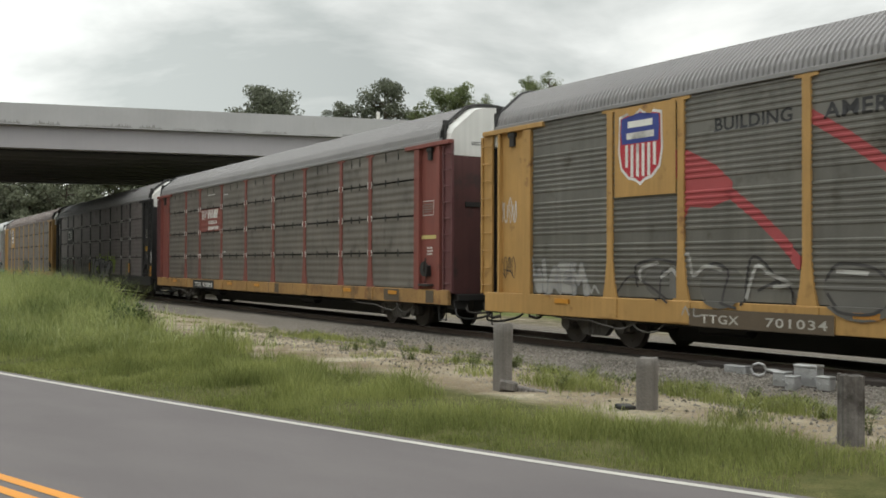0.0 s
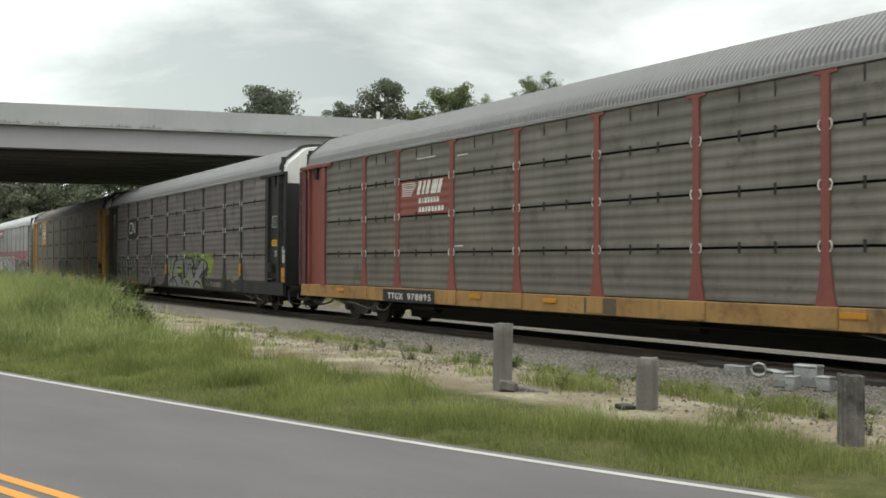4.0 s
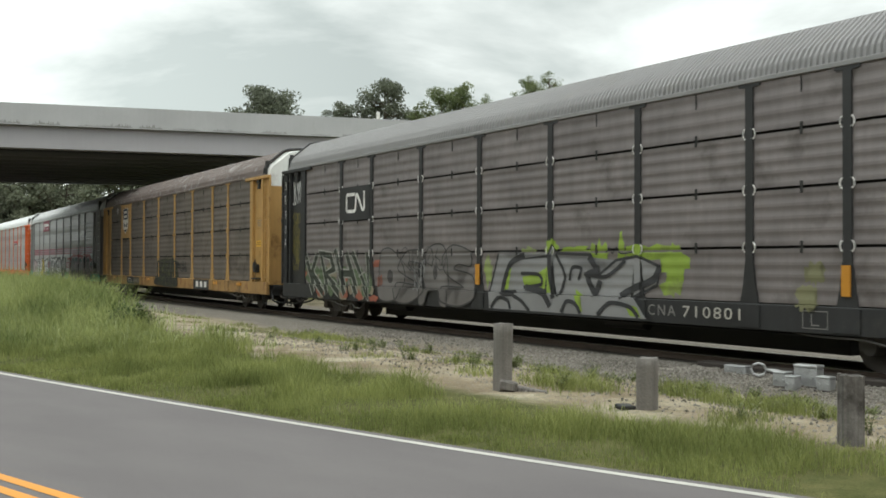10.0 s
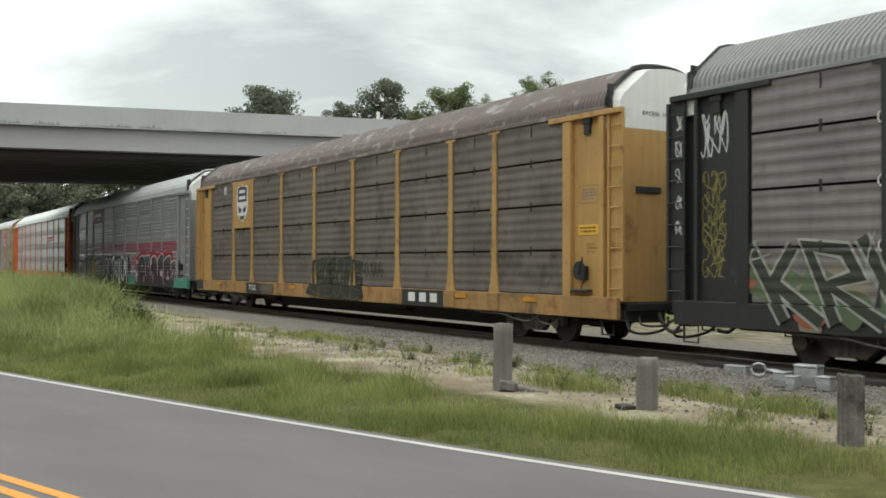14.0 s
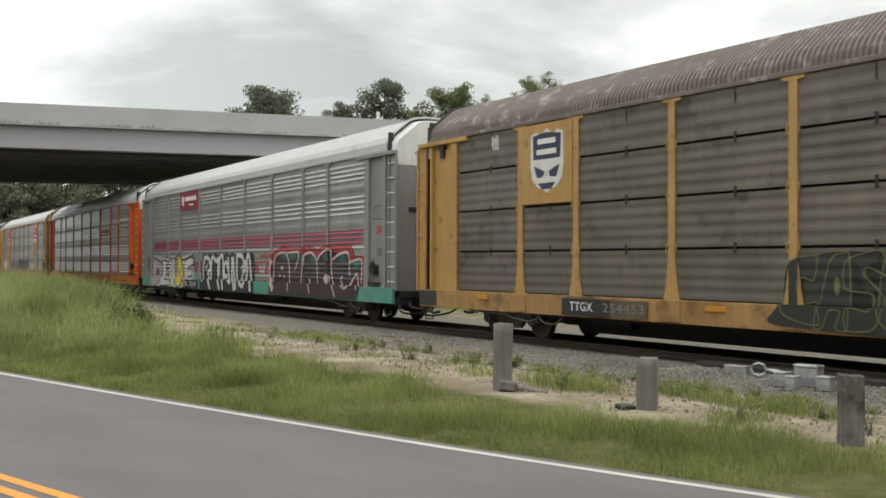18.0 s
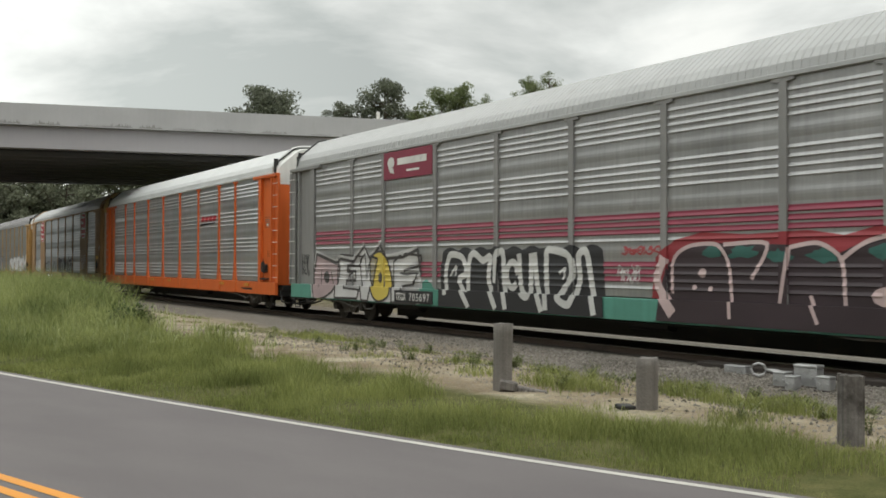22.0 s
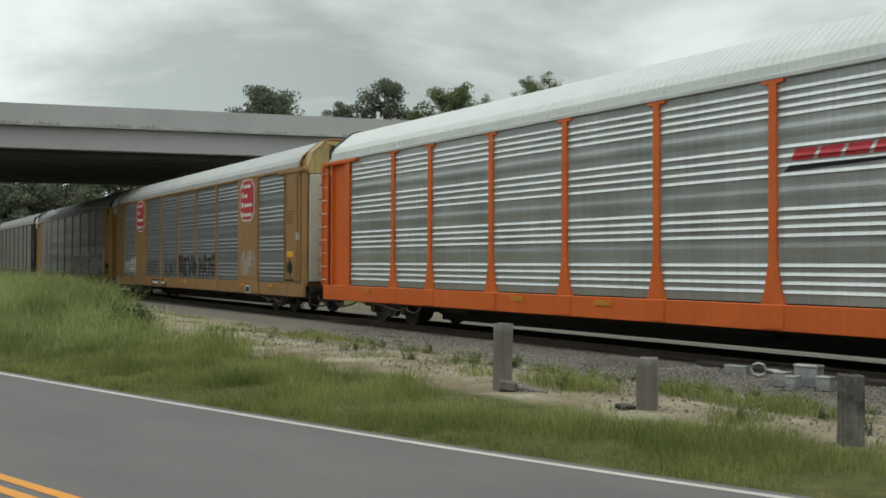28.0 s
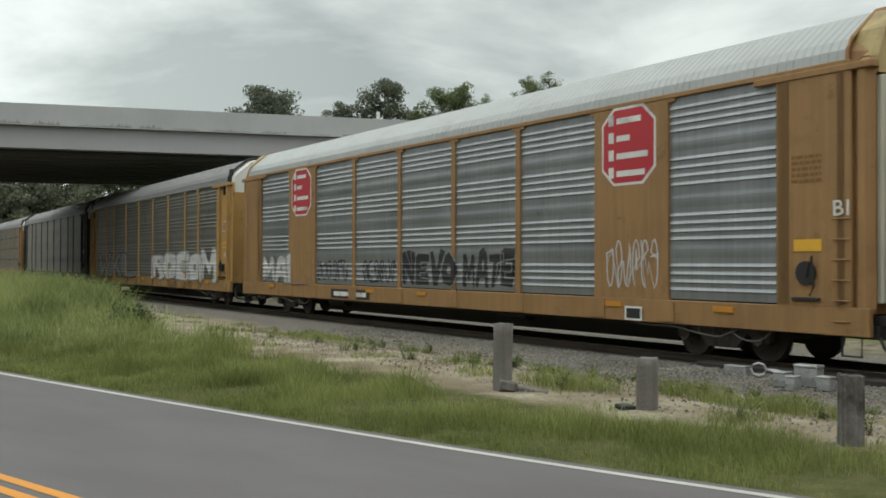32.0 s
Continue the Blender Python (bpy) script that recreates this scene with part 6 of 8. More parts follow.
def piece(root, word, x0, x1, z0, z1, style, fill, line, halo=None, w=0.05, ring=0.12, lap=0.06, bubble=True, seed=0, fills=None, cap=None, wild=0.06):
    """Outlined sprayed letters, each its own shape, laid over sheets, posts and sill."""
    rng = random.Random(seed + 101)
    n = len(word)
    step = (x1 - x0) / n
    for i, ch in enumerate(word):
        a, b = x0 + i * step - lap * step, x0 + (i + 1) * step + lap * step
        lo, hi = z0 + rng.uniform(-0.03, 0.05), z1 + rng.uniform(-0.12, 0.06)
        lean = rng.uniform(-0.12, 0.16)
        pts = [(a + (u + rng.uniform(-wild, wild)) * (b - a) + lean * v, lo + (v + rng.uniform(-wild, wild) * 0.7) * (hi - lo)) for u, v in GLYPH[ch]]
        pts = [(x, max(z, z0)) for x, z in pts]
        if bubble:
            pts = rounded(pts)
        lift = 0.010 + 0.0012 * (i % 2)
        if halo:
            paint_on("graffiti_halo", band([pts], w + ring * 2), halo, root, style, lift=0.004, label="sprayed graffiti edge")
        paint_on("graffiti_letter", flat(pts), (fills or {}).get(i, fill), root, style, lift=lift, label="sprayed graffiti letter")
        if cap:
            bm = flat(shrink(pts, 0.86))
            bmesh.ops.bisect_plane(bm, geom=bm.verts[:] + bm.edges[:] + bm.faces[:], plane_co=((a + b) / 2, 0, lo + (0.80 + rng.uniform(-0.06, 0.05)) * (hi - lo)), plane_no=(0.15 * rng.choice((-1, 1)), 0, 1), clear_inner=True)
            if bm.faces:
                paint_on("graffiti_shade", bm, cap, root, style, lift=lift + 0.003, label="teal sprayed shade")
        if ch in HOLE:
            u, v, ru, rv = HOLE[ch]
            paint_on("graffiti_hole", flat(oval(a + u * (b - a) + lean * v, lo + v * (hi - lo), ru * (b - a) * 0.8, rv * (hi - lo) * 0.8, 9)), line, root, style, lift=lift + 0.005)
        paint_on("graffiti_outline", band([pts], w), line, root, style, lift=lift + 0.007, label="sprayed graffiti outline")


def blotch(root, material, x0, x1, z0, z1, n, seed, style, lift=0.003, label="sprayed colour patch"):
    """Ragged sprayed patches of colour."""
    rng = random.Random(seed)
    for k in range(n):
        cx, cz = x0 + (x1 - x0) * (k + rng.random()) / n, rng.uniform(z0, z1)
        r = (x1 - x0) / n * rng.uniform(0.35, 0.8)
        pts = [(cx + r * rng.uniform(0.6, 1.2) * math.cos(q * 0.7), max(0.64, cz + min(r, 0.4) * rng.uniform(0.5, 1.2) * math.sin(q * 0.7))) for q in range(9)]
        paint_on("graffiti_patch", flat(rounded(pts, 3)), material, root, style, lift=lift + 0.0006 * k, label=label)


def scrawl(root, name, material, x0, x1, z0, z1, n, w, seed, style=None, y=None, lift=0.006, label="thin sprayed graffiti scribble"):
    rng = random.Random(seed)
    polys = []
    for k in range(n):
        cx = x0 + (x1 - x0) * (k + 0.5) / n
        rx, h = (x1 - x0) / n * 0.5, (z1 - z0)
        pts = [(cx + rng.uniform(-rx, rx), z0 + rng.uniform(0, 1) * h) for _ in range(3)]
        a0 = rng.uniform(0, 6)
        arc = [(cx + rx * 0.8 * math.cos(a0 + q * 0.6), z0 + h * 0.5 + h * 0.45 * math.sin(a0 + q * 0.6)) for q in range(8)]
        polys += arc + pts
    return paint_on(name, band([polys], w, False), material, root, style, y, lift, label)


def ragged(cx, cz, rx, rz, seed, n=26):
    """An uneven sprayed patch."""
    rng = random.Random(seed)
    return [(cx + rx * r * math.cos(k * math.tau / n), max(0.64, cz + rz * r * math.sin(k * math.tau / n))) for k, r in ((k, rng.uniform(0.55, 1.15)) for k in range(n))]


def strokes(root, lines, w, material, style, lift=0.016, label="sprayed graffiti line", soft=True):
    """Hand-sprayed open lines, each a part of its own."""
    for k, pts in enumerate(lines):
        if soft and len(pts) > 2:
            pts = [pts[0], *rounded([pts[0], *pts, pts[-1]], 5)[5:-11], pts[-1]]
        paint_on("graffiti_stroke", band([pts], w, False), material, root, style, lift=lift + 0.0007 * k, label=label)


SKELETON = {"K": [[(0.0, 1.0), (0.2, 0.0)], [(0.95, 0.98), (0.22, 0.5), (0.95, 0.0)]],
            "R": [[(0.05, 0.0), (0.05, 0.98), (0.75, 0.92), (0.8, 0.6), (0.15, 0.48), (0.95, 0.02)]],
            "H": [[(0.0, 1.08), (0.15, 0.0)], [(0.1, 0.5), (0.85, 0.5)], [(0.75, 1.0), (0.95, 0.0)]],
            "V": [[(0.0, 1.0), (0.5, 0.0), (1.0, 1.0)]]}


def slanted(root, word, x0, x1, z0, z1, style, fill, edge, w, lean):
    """Letters of thick slanted strokes with a thin pale edge."""
    step = (x1 - x0) / len(word)
    for i, ch in enumerate(word):
        for line in SKELETON[ch]:
            pts = [(x0 + (i + 0.06 + 0.86 * u) * step + lean * (0.5 - v), z0 + v * (z1 - z0)) for u, v in line]
            strokes(root, [pts], w + 0.10, edge, style, 0.012, "pale sprayed letter edge", False)
            strokes(root, [pts], w, fill, style, 0.015, "dark sprayed letter stroke", False)


def shift_paint(root, body, dx):
    """Move along a car what was painted on it after its body was built."""
    for ob in root.children:
        if ob not in body:
            ob.location.x += dx


def make_train():
    # --- car with the shield and the slogan, yellow frame, grey ribbed sheets
    c = autorack(6.85, "grey ribbed autorack car with yellow posts, shield emblem and graffiti", "fine", P_GREY, C_YELLOW, C_YELLOW, R_GREY, E_MAROON, E_WHITE, clamps=False)
    body = set(c.children)
    part("emblem_board", boxes((-8.73, -7.02, -1.53, -1.505, 3.12, 4.93)), C_YELLOW, c, "yellow board behind the shield")
    sh = shield_outline(-7.98, 3.33, 4.86, 1.22)
    paint_on("shield_edge", flat(sh), MARK_WHITE, c, y=1.53, lift=0.004)
    inner = shrink(sh, 0.92)
    paint_on("shield_field", flat(inner), LOGO_RED, c, y=1.53, lift=0.008, label="red and white striped shield")
    paint_on("shield_chief", flat([(-8.50, 4.18), (-7.46, 4.18), (-7.44, 4.45), (-7.45, 4.70), (-7.64, 4.73), (-7.74, 4.68), (-7.98, 4.78), (-8.22, 4.68), (-8.32, 4.73), (-8.51, 4.70), (-8.52, 4.45)]), LOGO_BLUE, c, y=1.53, lift=0.013, label="blue chief of the shield")
    st = []
    for k in range(6):
        x = -8.40 + k * 0.158
        st.append([(x, 3.52 if 0 < k < 5 else 3.72), (x + 0.08, 3.50 if 0 < k < 5 else 3.70), (x + 0.08, 4.16), (x, 4.16)])
    paint_each("shield_stripe", polys(*st), MARK_WHITE, c, y=1.53, lift=0.013)
    paint_each("shield_bar", polys(rect(-8.32, -7.62, 4.50, 4.63), rect(-8.36, -7.58, 4.27, 4.40)), MARK_WHITE, c, y=1.53, lift=0.018)
    paint_on("slogan", lettering("BUILDING", -6.08, -4.36, 4.19, 4.44, 0.022, 1.05), MARK_BLACK, c, "fine", label="faded black slogan letters")
    paint_on("slogan", lettering("AMERICA", -3.74, -1.75, 4.14, 4.42, 0.022, 1.05), MARK_BLACK, c, "fine", label="faded black slogan letters")
    paint_on("spray_arrow", flat([(-7.0, 2.68), (-7.02, 3.95), (-6.75, 3.92), (-6.05, 3.58), (-5.66, 3.25), (-5.68, 2.95), (-6.2, 2.80), (-6.7, 2.85), (-6.85, 2.55)]), SPRAY_RED, c, "fine", label="sprayed red arrow")
    paint_on("spray_stroke", flat(*stroke([(-5.75, 3.08), (-5.1, 2.62), (-4.55, 2.15), (-4.18, 1.78)], 0.20)), SPRAY_RED, c, "fine", label="sprayed red stroke")
    paint_on("spray_stroke", flat(*stroke([(-3.95, 4.22), (-3.3, 3.82), (-2.5, 3.25), (-1.55, 2.60)], 0.21)), SPRAY_RED, c, "fine", label="sprayed red stroke")
    haze = mat("spray_haze_white", (0.34, 0.335, 0.32), 0.65, var=0.35, dirt=0.35, dirt_col=(0.22, 0.215, 0.20))
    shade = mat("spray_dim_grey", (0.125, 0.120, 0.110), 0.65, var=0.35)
    piece(c, "WAEM", -11.4, -9.65, 1.12, 1.78, "fine", haze, SPRAY_SILVER, None, 0.03, lap=0.12, seed=5, wild=0.10)
    strokes(c, [[(-9.75, 1.2), (-9.62, 1.34), (-9.5, 1.16), (-9.4, 1.3), (-9.26, 1.14)]], 0.05, haze, "fine")
    for q in (oval(-7.3, 1.42, 0.62, 0.34), oval(-5.9, 1.35, 0.55, 0.40), oval(-3.0, 1.35, 0.75, 0.50), oval(-1.9, 1.35, 0.5, 0.45)):
        paint_on("graffiti_patch", flat(q), shade, c, "fine", lift=0.004, label="dim grey sprayed letter fill")
    strokes(c, [[(-8.75, 1.15), (-8.3, 1.52), (-7.7, 1.30), (-7.2, 1.02)], [(-8.1, 1.30), (-8.15, 1.72), (-7.6, 1.86), (-6.95, 1.78)], [(-7.5, 1.05), (-7.4, 1.62), (-6.95, 1.55), (-6.85, 1.1)],
                [(-6.6, 1.55), (-6.1, 1.78), (-5.75, 1.62), (-5.9, 1.1), (-5.5, 0.98)], [(-5.4, 1.02), (-5.25, 1.85), (-4.95, 1.80), (-4.55, 1.35)], [(-5.1, 1.3), (-4.5, 1.5), (-4.3, 1.08)],
                [(-3.7, 1.5), (-3.45, 1.78), (-2.8, 1.70), (-2.45, 1.35), (-2.75, 1.0), (-3.4, 1.0), (-3.68, 1.3)], [(-2.5, 1.9), (-2.3, 1.95), (-2.2, 1.2), (-1.6, 1.05)]], 0.05, mat("spray_dark_grey", (0.045, 0.042, 0.042), 0.6, var=0.4), "fine", 0.008)
    strokes(c, [[(-8.0, 1.42), (-8.0, 1.66), (-7.5, 1.80)], [(-7.45, 1.5), (-7.1, 1.66), (-6.9, 1.4)], [(-7.0, 1.9), (-6.72, 1.95), (-6.6, 1.55), (-6.3, 1.72), (-5.9, 1.66)],
                [(-5.35, 1.15), (-5.12, 1.72), (-4.9, 1.66)], [(-4.9, 1.62), (-4.4, 1.44), (-4.75, 1.36)], [(-3.5, 1.66), (-2.9, 1.62)], [(-2.35, 1.75), (-2.05, 1.62), (-2.1, 1.3)]], 0.07, haze, "fine", 0.016)
    strokes(c, [[(-6.8, 0.80), (-6.72, 0.96), (-6.62, 0.80)], [(-6.5, 0.95), (-6.5, 0.80), (-6.3, 0.82)]], 0.03, haze, "fine")
    scrawl(c, "chalk_tag", SPRAY_WHITE, -12.9, -12.2, 2.7, 3.35, 4, 0.025, 6, y=1.43)
    scrawl(c, "chalk_tag", MARK_BLACK, -12.9, -12.25, 1.4, 1.95, 4, 0.02, 7, y=1.43)
    reporting(c, "TTGX", "701034", -6.34, -5.44, -4.85, -3.60, 0.68, 0.84, plate=mat("grimy_sill_patch", (0.10, 0.075, 0.05), 0.7, var=0.4), ink=mat("worn_number_paint", (0.42, 0.40, 0.36), 0.7, var=0.35), y=1.562)
    small_signs(c)
    shift_paint(c, body, -0.20)

    # --- oxide red frame
    over = {(2, 2): C_RED}
    c = autorack(35.63, "grimy grey autorack car with oxide red posts and yellow sill", "rows", P_DIRTY, C_RED, C_SILL, R_GREY, E_MAROON, E_WHITE, panel_over=over, clamp_col=MARK_WHITE, sill_z=0.69, brackets=(-0.28, 0.28), ladder_col=mat("ladder_maroon", (0.125, 0.048, 0.050), 0.65, var=0.25, streak=0.2))
    body = set(c.children)
    paint_each("speed_line", polys(*[rect(-6.72, -5.85 - 0.06 * k, 3.96 - k * 0.055, 3.985 - k * 0.055) for k in range(7)]), MARK_WHITE, c, "rows", label="white speed lines")
    slant = lambda x, w: [(x, 3.64), (x + w, 3.64), (x + w + 0.14, 4.0), (x + 0.14, 4.0)]
    paint_each("emblem_block", polys(slant(-5.92, 0.16), slant(-5.66, 0.12), slant(-5.46, 0.16), slant(-5.20, 0.30), slant(-4.86, 0.16)), MARK_WHITE, c, "rows", lift=0.008, label="white slanted emblem block")
    paint_each("emblem_bar", polys(*[rect(-5.80 + 0.155 * k, -5.69 + 0.155 * k, 3.40, 3.54) for k in range(7)], *[rect(-5.80 + 0.165 * k, -5.68 + 0.165 * k, 3.16, 3.30) for k in range(8)]), MARK_WHITE, c, "rows", lift=0.008)
    reporting(c, "TTGX", "978895", -7.36, -6.5, -6.26, -5.02, 0.76, 0.94, plate=MARK_BLACK, y=1.562)
    small_signs(c, warn=False, strip=True)
    for a, b in ((1.2, 2.2), (10.2, 11.1), (12.6, 13.0)):
        part("sill_patch", boxes((a, b, -1.541, -1.535, 0.72, 1.05)), mat("grimy_sill_patch", (0.10, 0.075, 0.05), 0.7, var=0.4), c, "dark grimy patch on the sill")
    paint_each("scuff", polys(rect(-5.9, -4.95, 4.60, 4.63), rect(-3.9, -3.4, 4.52, 4.55), rect(-4.0, -3.6, 2.20, 2.23)), MARK_WHITE, c, "rows")
    shift_paint(c, body, -0.14)

    # --- black frame with the ribbon emblem
    c = autorack(64.32, "grey ribbed autorack car with black posts, ribbon emblem and graffiti", "rows", P_CN, C_BLACK, C_BLACK, R_GREY, C_BLACK, E_WHITE, clamp_col=MARK_WHITE, reflectors=())
    part("emblem_board", boxes((-9.0, -7.18, -1.53, -1.50, 3.08, 4.10)), C_BLACK, c, "black board behind the ribbon emblem")
    paint_on("ribbon_emblem", flat(*stroke([(-8.14, 3.86), (-8.60, 3.86), (-8.66, 3.80), (-8.66, 3.40), (-8.60, 3.35), (-8.14, 3.35), (-8.08, 3.40), (-8.02, 3.84), (-7.94, 3.84), (-7.62, 3.38), (-7.54, 3.38), (-7.50, 3.44), (-7.50, 3.90)], 0.10)), MARK_WHITE, c, y=1.53, label="white winding ribbon emblem")
    lime_pale = mat("spray_pale_lime", (0.25, 0.31, 0.10), 0.6, var=0.4, dirt=0.4, dirt_col=(0.18, 0.18, 0.13))
    for k, (cx, cz, rx, rz) in enumerate(((1.46, 2.10, 0.26, 0.24), (0.6, 2.02, 0.30, 0.16), (2.3, 2.02, 0.7, 0.14), (3.1, 1.92, 0.32, 0.40), (3.75, 2.08, 0.12, 0.34), (4.5, 2.0, 0.75, 0.16), (5.25, 1.78, 0.40, 0.40), (5.2, 1.35, 0.35, 0.22), (-1.05, 1.6, 0.18, 0.42))):
        paint_on("graffiti_patch", flat(ragged(cx, cz, rx, rz, k)), lime_pale if k in (1, 8) else SPRAY_GREEN, c, "rows", lift=0.003, label="lime green sprayed patch")
    for k, (cx, cz, rx, rz) in enumerate(((8.45, 1.62, 0.22, 0.22), (8.3, 1.2, 0.25, 0.25))):
        paint_on("graffiti_patch", flat(ragged(cx, cz, rx, rz, 40 + k)), mat("spray_faint_olive", (0.19, 0.185, 0.10), 0.6, var=0.4), c, "rows", lift=0.003, label="faint olive sprayed smear")
    ground = [(-0.57, 2.05), (0.45, 2.0), (0.12, 1.86), (1.35, 1.94), (1.5, 2.16), (1.65, 2.0), (2.8, 1.96), (3.05, 1.52), (3.6, 1.84), (4.25, 1.92), (4.85, 1.72), (4.8, 1.35), (4.2, 1.12), (4.6, 0.66), (-0.9, 0.66), (-0.95, 1.1)]
    paint_on("graffiti_ground", flat(ground), SPRAY_SILVER, c, "rows", lift=0.006, label="silver sprayed letter ground")
    for q in ([(0.36, 1.46), (0.9, 1.52), (1.5, 1.78), (1.46, 1.12), (0.9, 1.10), (1.1, 1.28), (0.45, 1.26)], [(-0.30, 1.60), (-0.06, 1.66), (-0.2, 1.15), (-0.38, 1.15)], [(2.3, 1.22), (2.55, 1.1), (2.6, 0.75), (2.45, 0.72)], [(3.9, 0.98), (4.3, 0.9), (4.4, 0.7), (4.1, 0.72)]):
        paint_on("graffiti_patch", flat(q), SPRAY_GREEN, c, "rows", lift=0.012, label="lime green sprayed counter")
    strokes(c, [ground + [ground[0]]], 0.06, SPRAY_BLACK, "rows", 0.014, "black sprayed outline", False)
    strokes(c, [[(0.47, 1.96), (-0.10, 1.76), (-0.40, 1.12), (0.15, 1.08)], [(1.42, 1.98), (1.46, 1.45), (1.62, 1.0)], [(2.75, 1.92), (3.0, 1.62), (2.7, 1.52), (2.95, 1.15), (3.12, 1.42)], [(4.85, 1.70), (4.70, 1.46), (4.0, 1.22), (3.75, 1.10)], [(0.5, 1.22), (1.2, 1.12), (1.5, 0.82)]], 0.15, SPRAY_BLACK, "rows", 0.018, "thick black sprayed shade")
    strokes(c, [[(0.33, 1.54), (1.0, 1.52), (1.1, 1.30), (0.42, 1.22)], [(1.62, 1.98), (1.95, 1.5), (1.75, 1.05)], [(2.1, 1.4), (2.2, 1.68), (2.5, 1.66), (2.4, 1.42)], [(2.6, 1.55), (3.3, 1.50), (3.9, 1.84)]], 0.08, SPRAY_BLACK, "rows", 0.022, "black sprayed line")
    strokes(c, [[(-0.8, 0.70), (-0.5, 0.95), (-0.1, 0.9), (0.0, 0.70)], [(0.1, 1.02), (0.45, 0.9), (0.75, 0.68)], [(1.9, 0.70), (2.1, 0.95), (2.4, 0.9), (2.55, 0.70)], [(3.1, 0.70), (3.5, 0.96), (4.1, 0.9), (4.35, 0.70)]], 0.09, SPRAY_BLACK, "rows", 0.024, "black sprayed curl")
    strokes(c, [[(3.3, 2.0), (3.4, 2.1), (3.5, 1.98), (3.62, 2.1), (3.75, 1.98), (4.1, 2.0)]], 0.025, SPRAY_BLACK, "rows", 0.02, "small black sprayed name")
    faint = mat("spray_faint_white", (0.29, 0.29, 0.265), 0.6, var=0.4)
    blotch(c, mat("spray_tan", (0.205, 0.175, 0.125), 0.6, var=0.35), -11.3, -6.6, 0.72, 1.55, 9, 35, "rows", lift=0.002)
    blotch(c, mat("spray_olive", (0.085, 0.115, 0.062), 0.6, var=0.35), -11.6, -6.6, 0.70, 1.5, 6, 36, "rows", lift=0.0075, label="olive sprayed patch")
    for cx, cz, rx, rz in ((-11.85, 1.45, 0.24, 0.16), (-11.5, 1.62, 0.15, 0.22), (-10.5, 0.84, 0.35, 0.16), (-9.35, 1.85, 0.16, 0.18), (-8.75, 1.3, 0.14, 0.16), (-8.7, 0.80, 0.34, 0.15), (-7.75, 0.80, 0.26, 0.18), (-6.75, 1.74, 0.25, 0.14), (-6.85, 0.74, 0.32, 0.10), (-6.55, 1.25, 0.2, 0.2)):
        paint_on("graffiti_patch", flat(ragged(cx, cz, rx, rz, int(cx * 10), 12)), mat("spray_brick_red", (0.27, 0.085, 0.052), 0.6, var=0.35), c, "rows", lift=0.010, label="brick red sprayed patch")
    slanted(c, "KRHV", -11.55, -6.95, 0.80, 2.10, "rows", SPRAY_DGREEN, faint, 0.20, 0.62)
    strokes(c, [[(-9.3, 2.3), (-9.45, 1.7), (-9.05, 1.2)], [(-11.6, 2.2), (-11.75, 1.85), (-11.3, 1.95)], [(-7.9, 1.35), (-7.5, 1.5), (-7.3, 1.1)]], 0.035, faint, "rows", 0.02, "thin pale sprayed line")
    piece(c, "OSAS", -6.6, -1.75, 0.68, 2.10, "rows", mat("spray_dull_silver", (0.172, 0.160, 0.157), 0.55, metal=0.4, var=0.35), mat("spray_dark_grey", (0.045, 0.042, 0.042), 0.6, var=0.4), None, 0.042, lap=0.10, seed=12, wild=0.09)
    scrawl(c, "graffiti", mat("spray_dark_grey", (0.045, 0.042, 0.042), 0.6, var=0.4), -5.4, -2.9, 1.55, 2.25, 4, 0.03, 15, "rows", lift=0.022)
    scrawl(c, "graffiti", SPRAY_SILVER, -4.6, -4.0, 1.0, 1.9, 3, 0.035, 16, "rows", lift=0.022)
    scrawl(c, "graffiti", SPRAY_WHITE, -13.0, -12.3, 3.7, 4.6, 4, 0.03, 17, y=1.43)
    for k in range(6):
        scrawl(c, "graffiti", mat("spray_ochre", (0.24, 0.20, 0.05), 0.6, var=0.3), -12.95, -12.35, 3.1 - 0.32 * k, 3.5 - 0.32 * k, 3, 0.018, 60 + k, y=1.43)
    for k in range(5):
        scrawl(c, "graffiti", SPRAY_WHITE, -13.6, -13.35, 4.3 - 0.5 * k, 4.6 - 0.5 * k, 2, 0.022, 70 + k, y=1.455)
    scrawl(c, "graffiti", SPRAY_WHITE, 13.3, 13.62, 1.75, 2.35, 4, 0.05, 19, y=1.46)
    dim = mat("worn_stencil", (0.20, 0.19, 0.18), 0.7, var=0.3)
    paint_on("reporting_mark", lettering("CNA", 4.62, 5.36, 0.77, 0.98, 0.0, 1.3), dim, c, y=1.566)
    paint_on("car_number", lettering("710801", 5.55, 6.95, 0.77, 0.98, 0.0, 1.2), mat("worn_number_paint", (0.42, 0.40, 0.36), 0.7, var=0.35), c, y=1.566)
    for x in (-1.42, 9.1):
        part("amber_plate", boxes((x - 0.08, x + 0.08, -1.565, -1.537, 1.25, 1.75)), REFLECTOR, c, "upright amber reflector")
    part("amber_plate", boxes((13.32, 13.62, -1.50, -1.46, 1.10, 1.60)), REFLECTOR, c, "upright amber reflector")
    paint_on("capacity_frame", flat(rect(8.25, 8.75, 0.70, 0.715), rect(8.25, 8.75, 0.985, 1.0), rect(8.25, 8.265, 0.70, 1.0), rect(8.735, 8.75, 0.70, 1.0), rect(8.42, 8.44, 0.75, 0.95), rect(8.42, 8.58, 0.75, 0.77)), dim, c, y=1.535)
    small_signs(c)

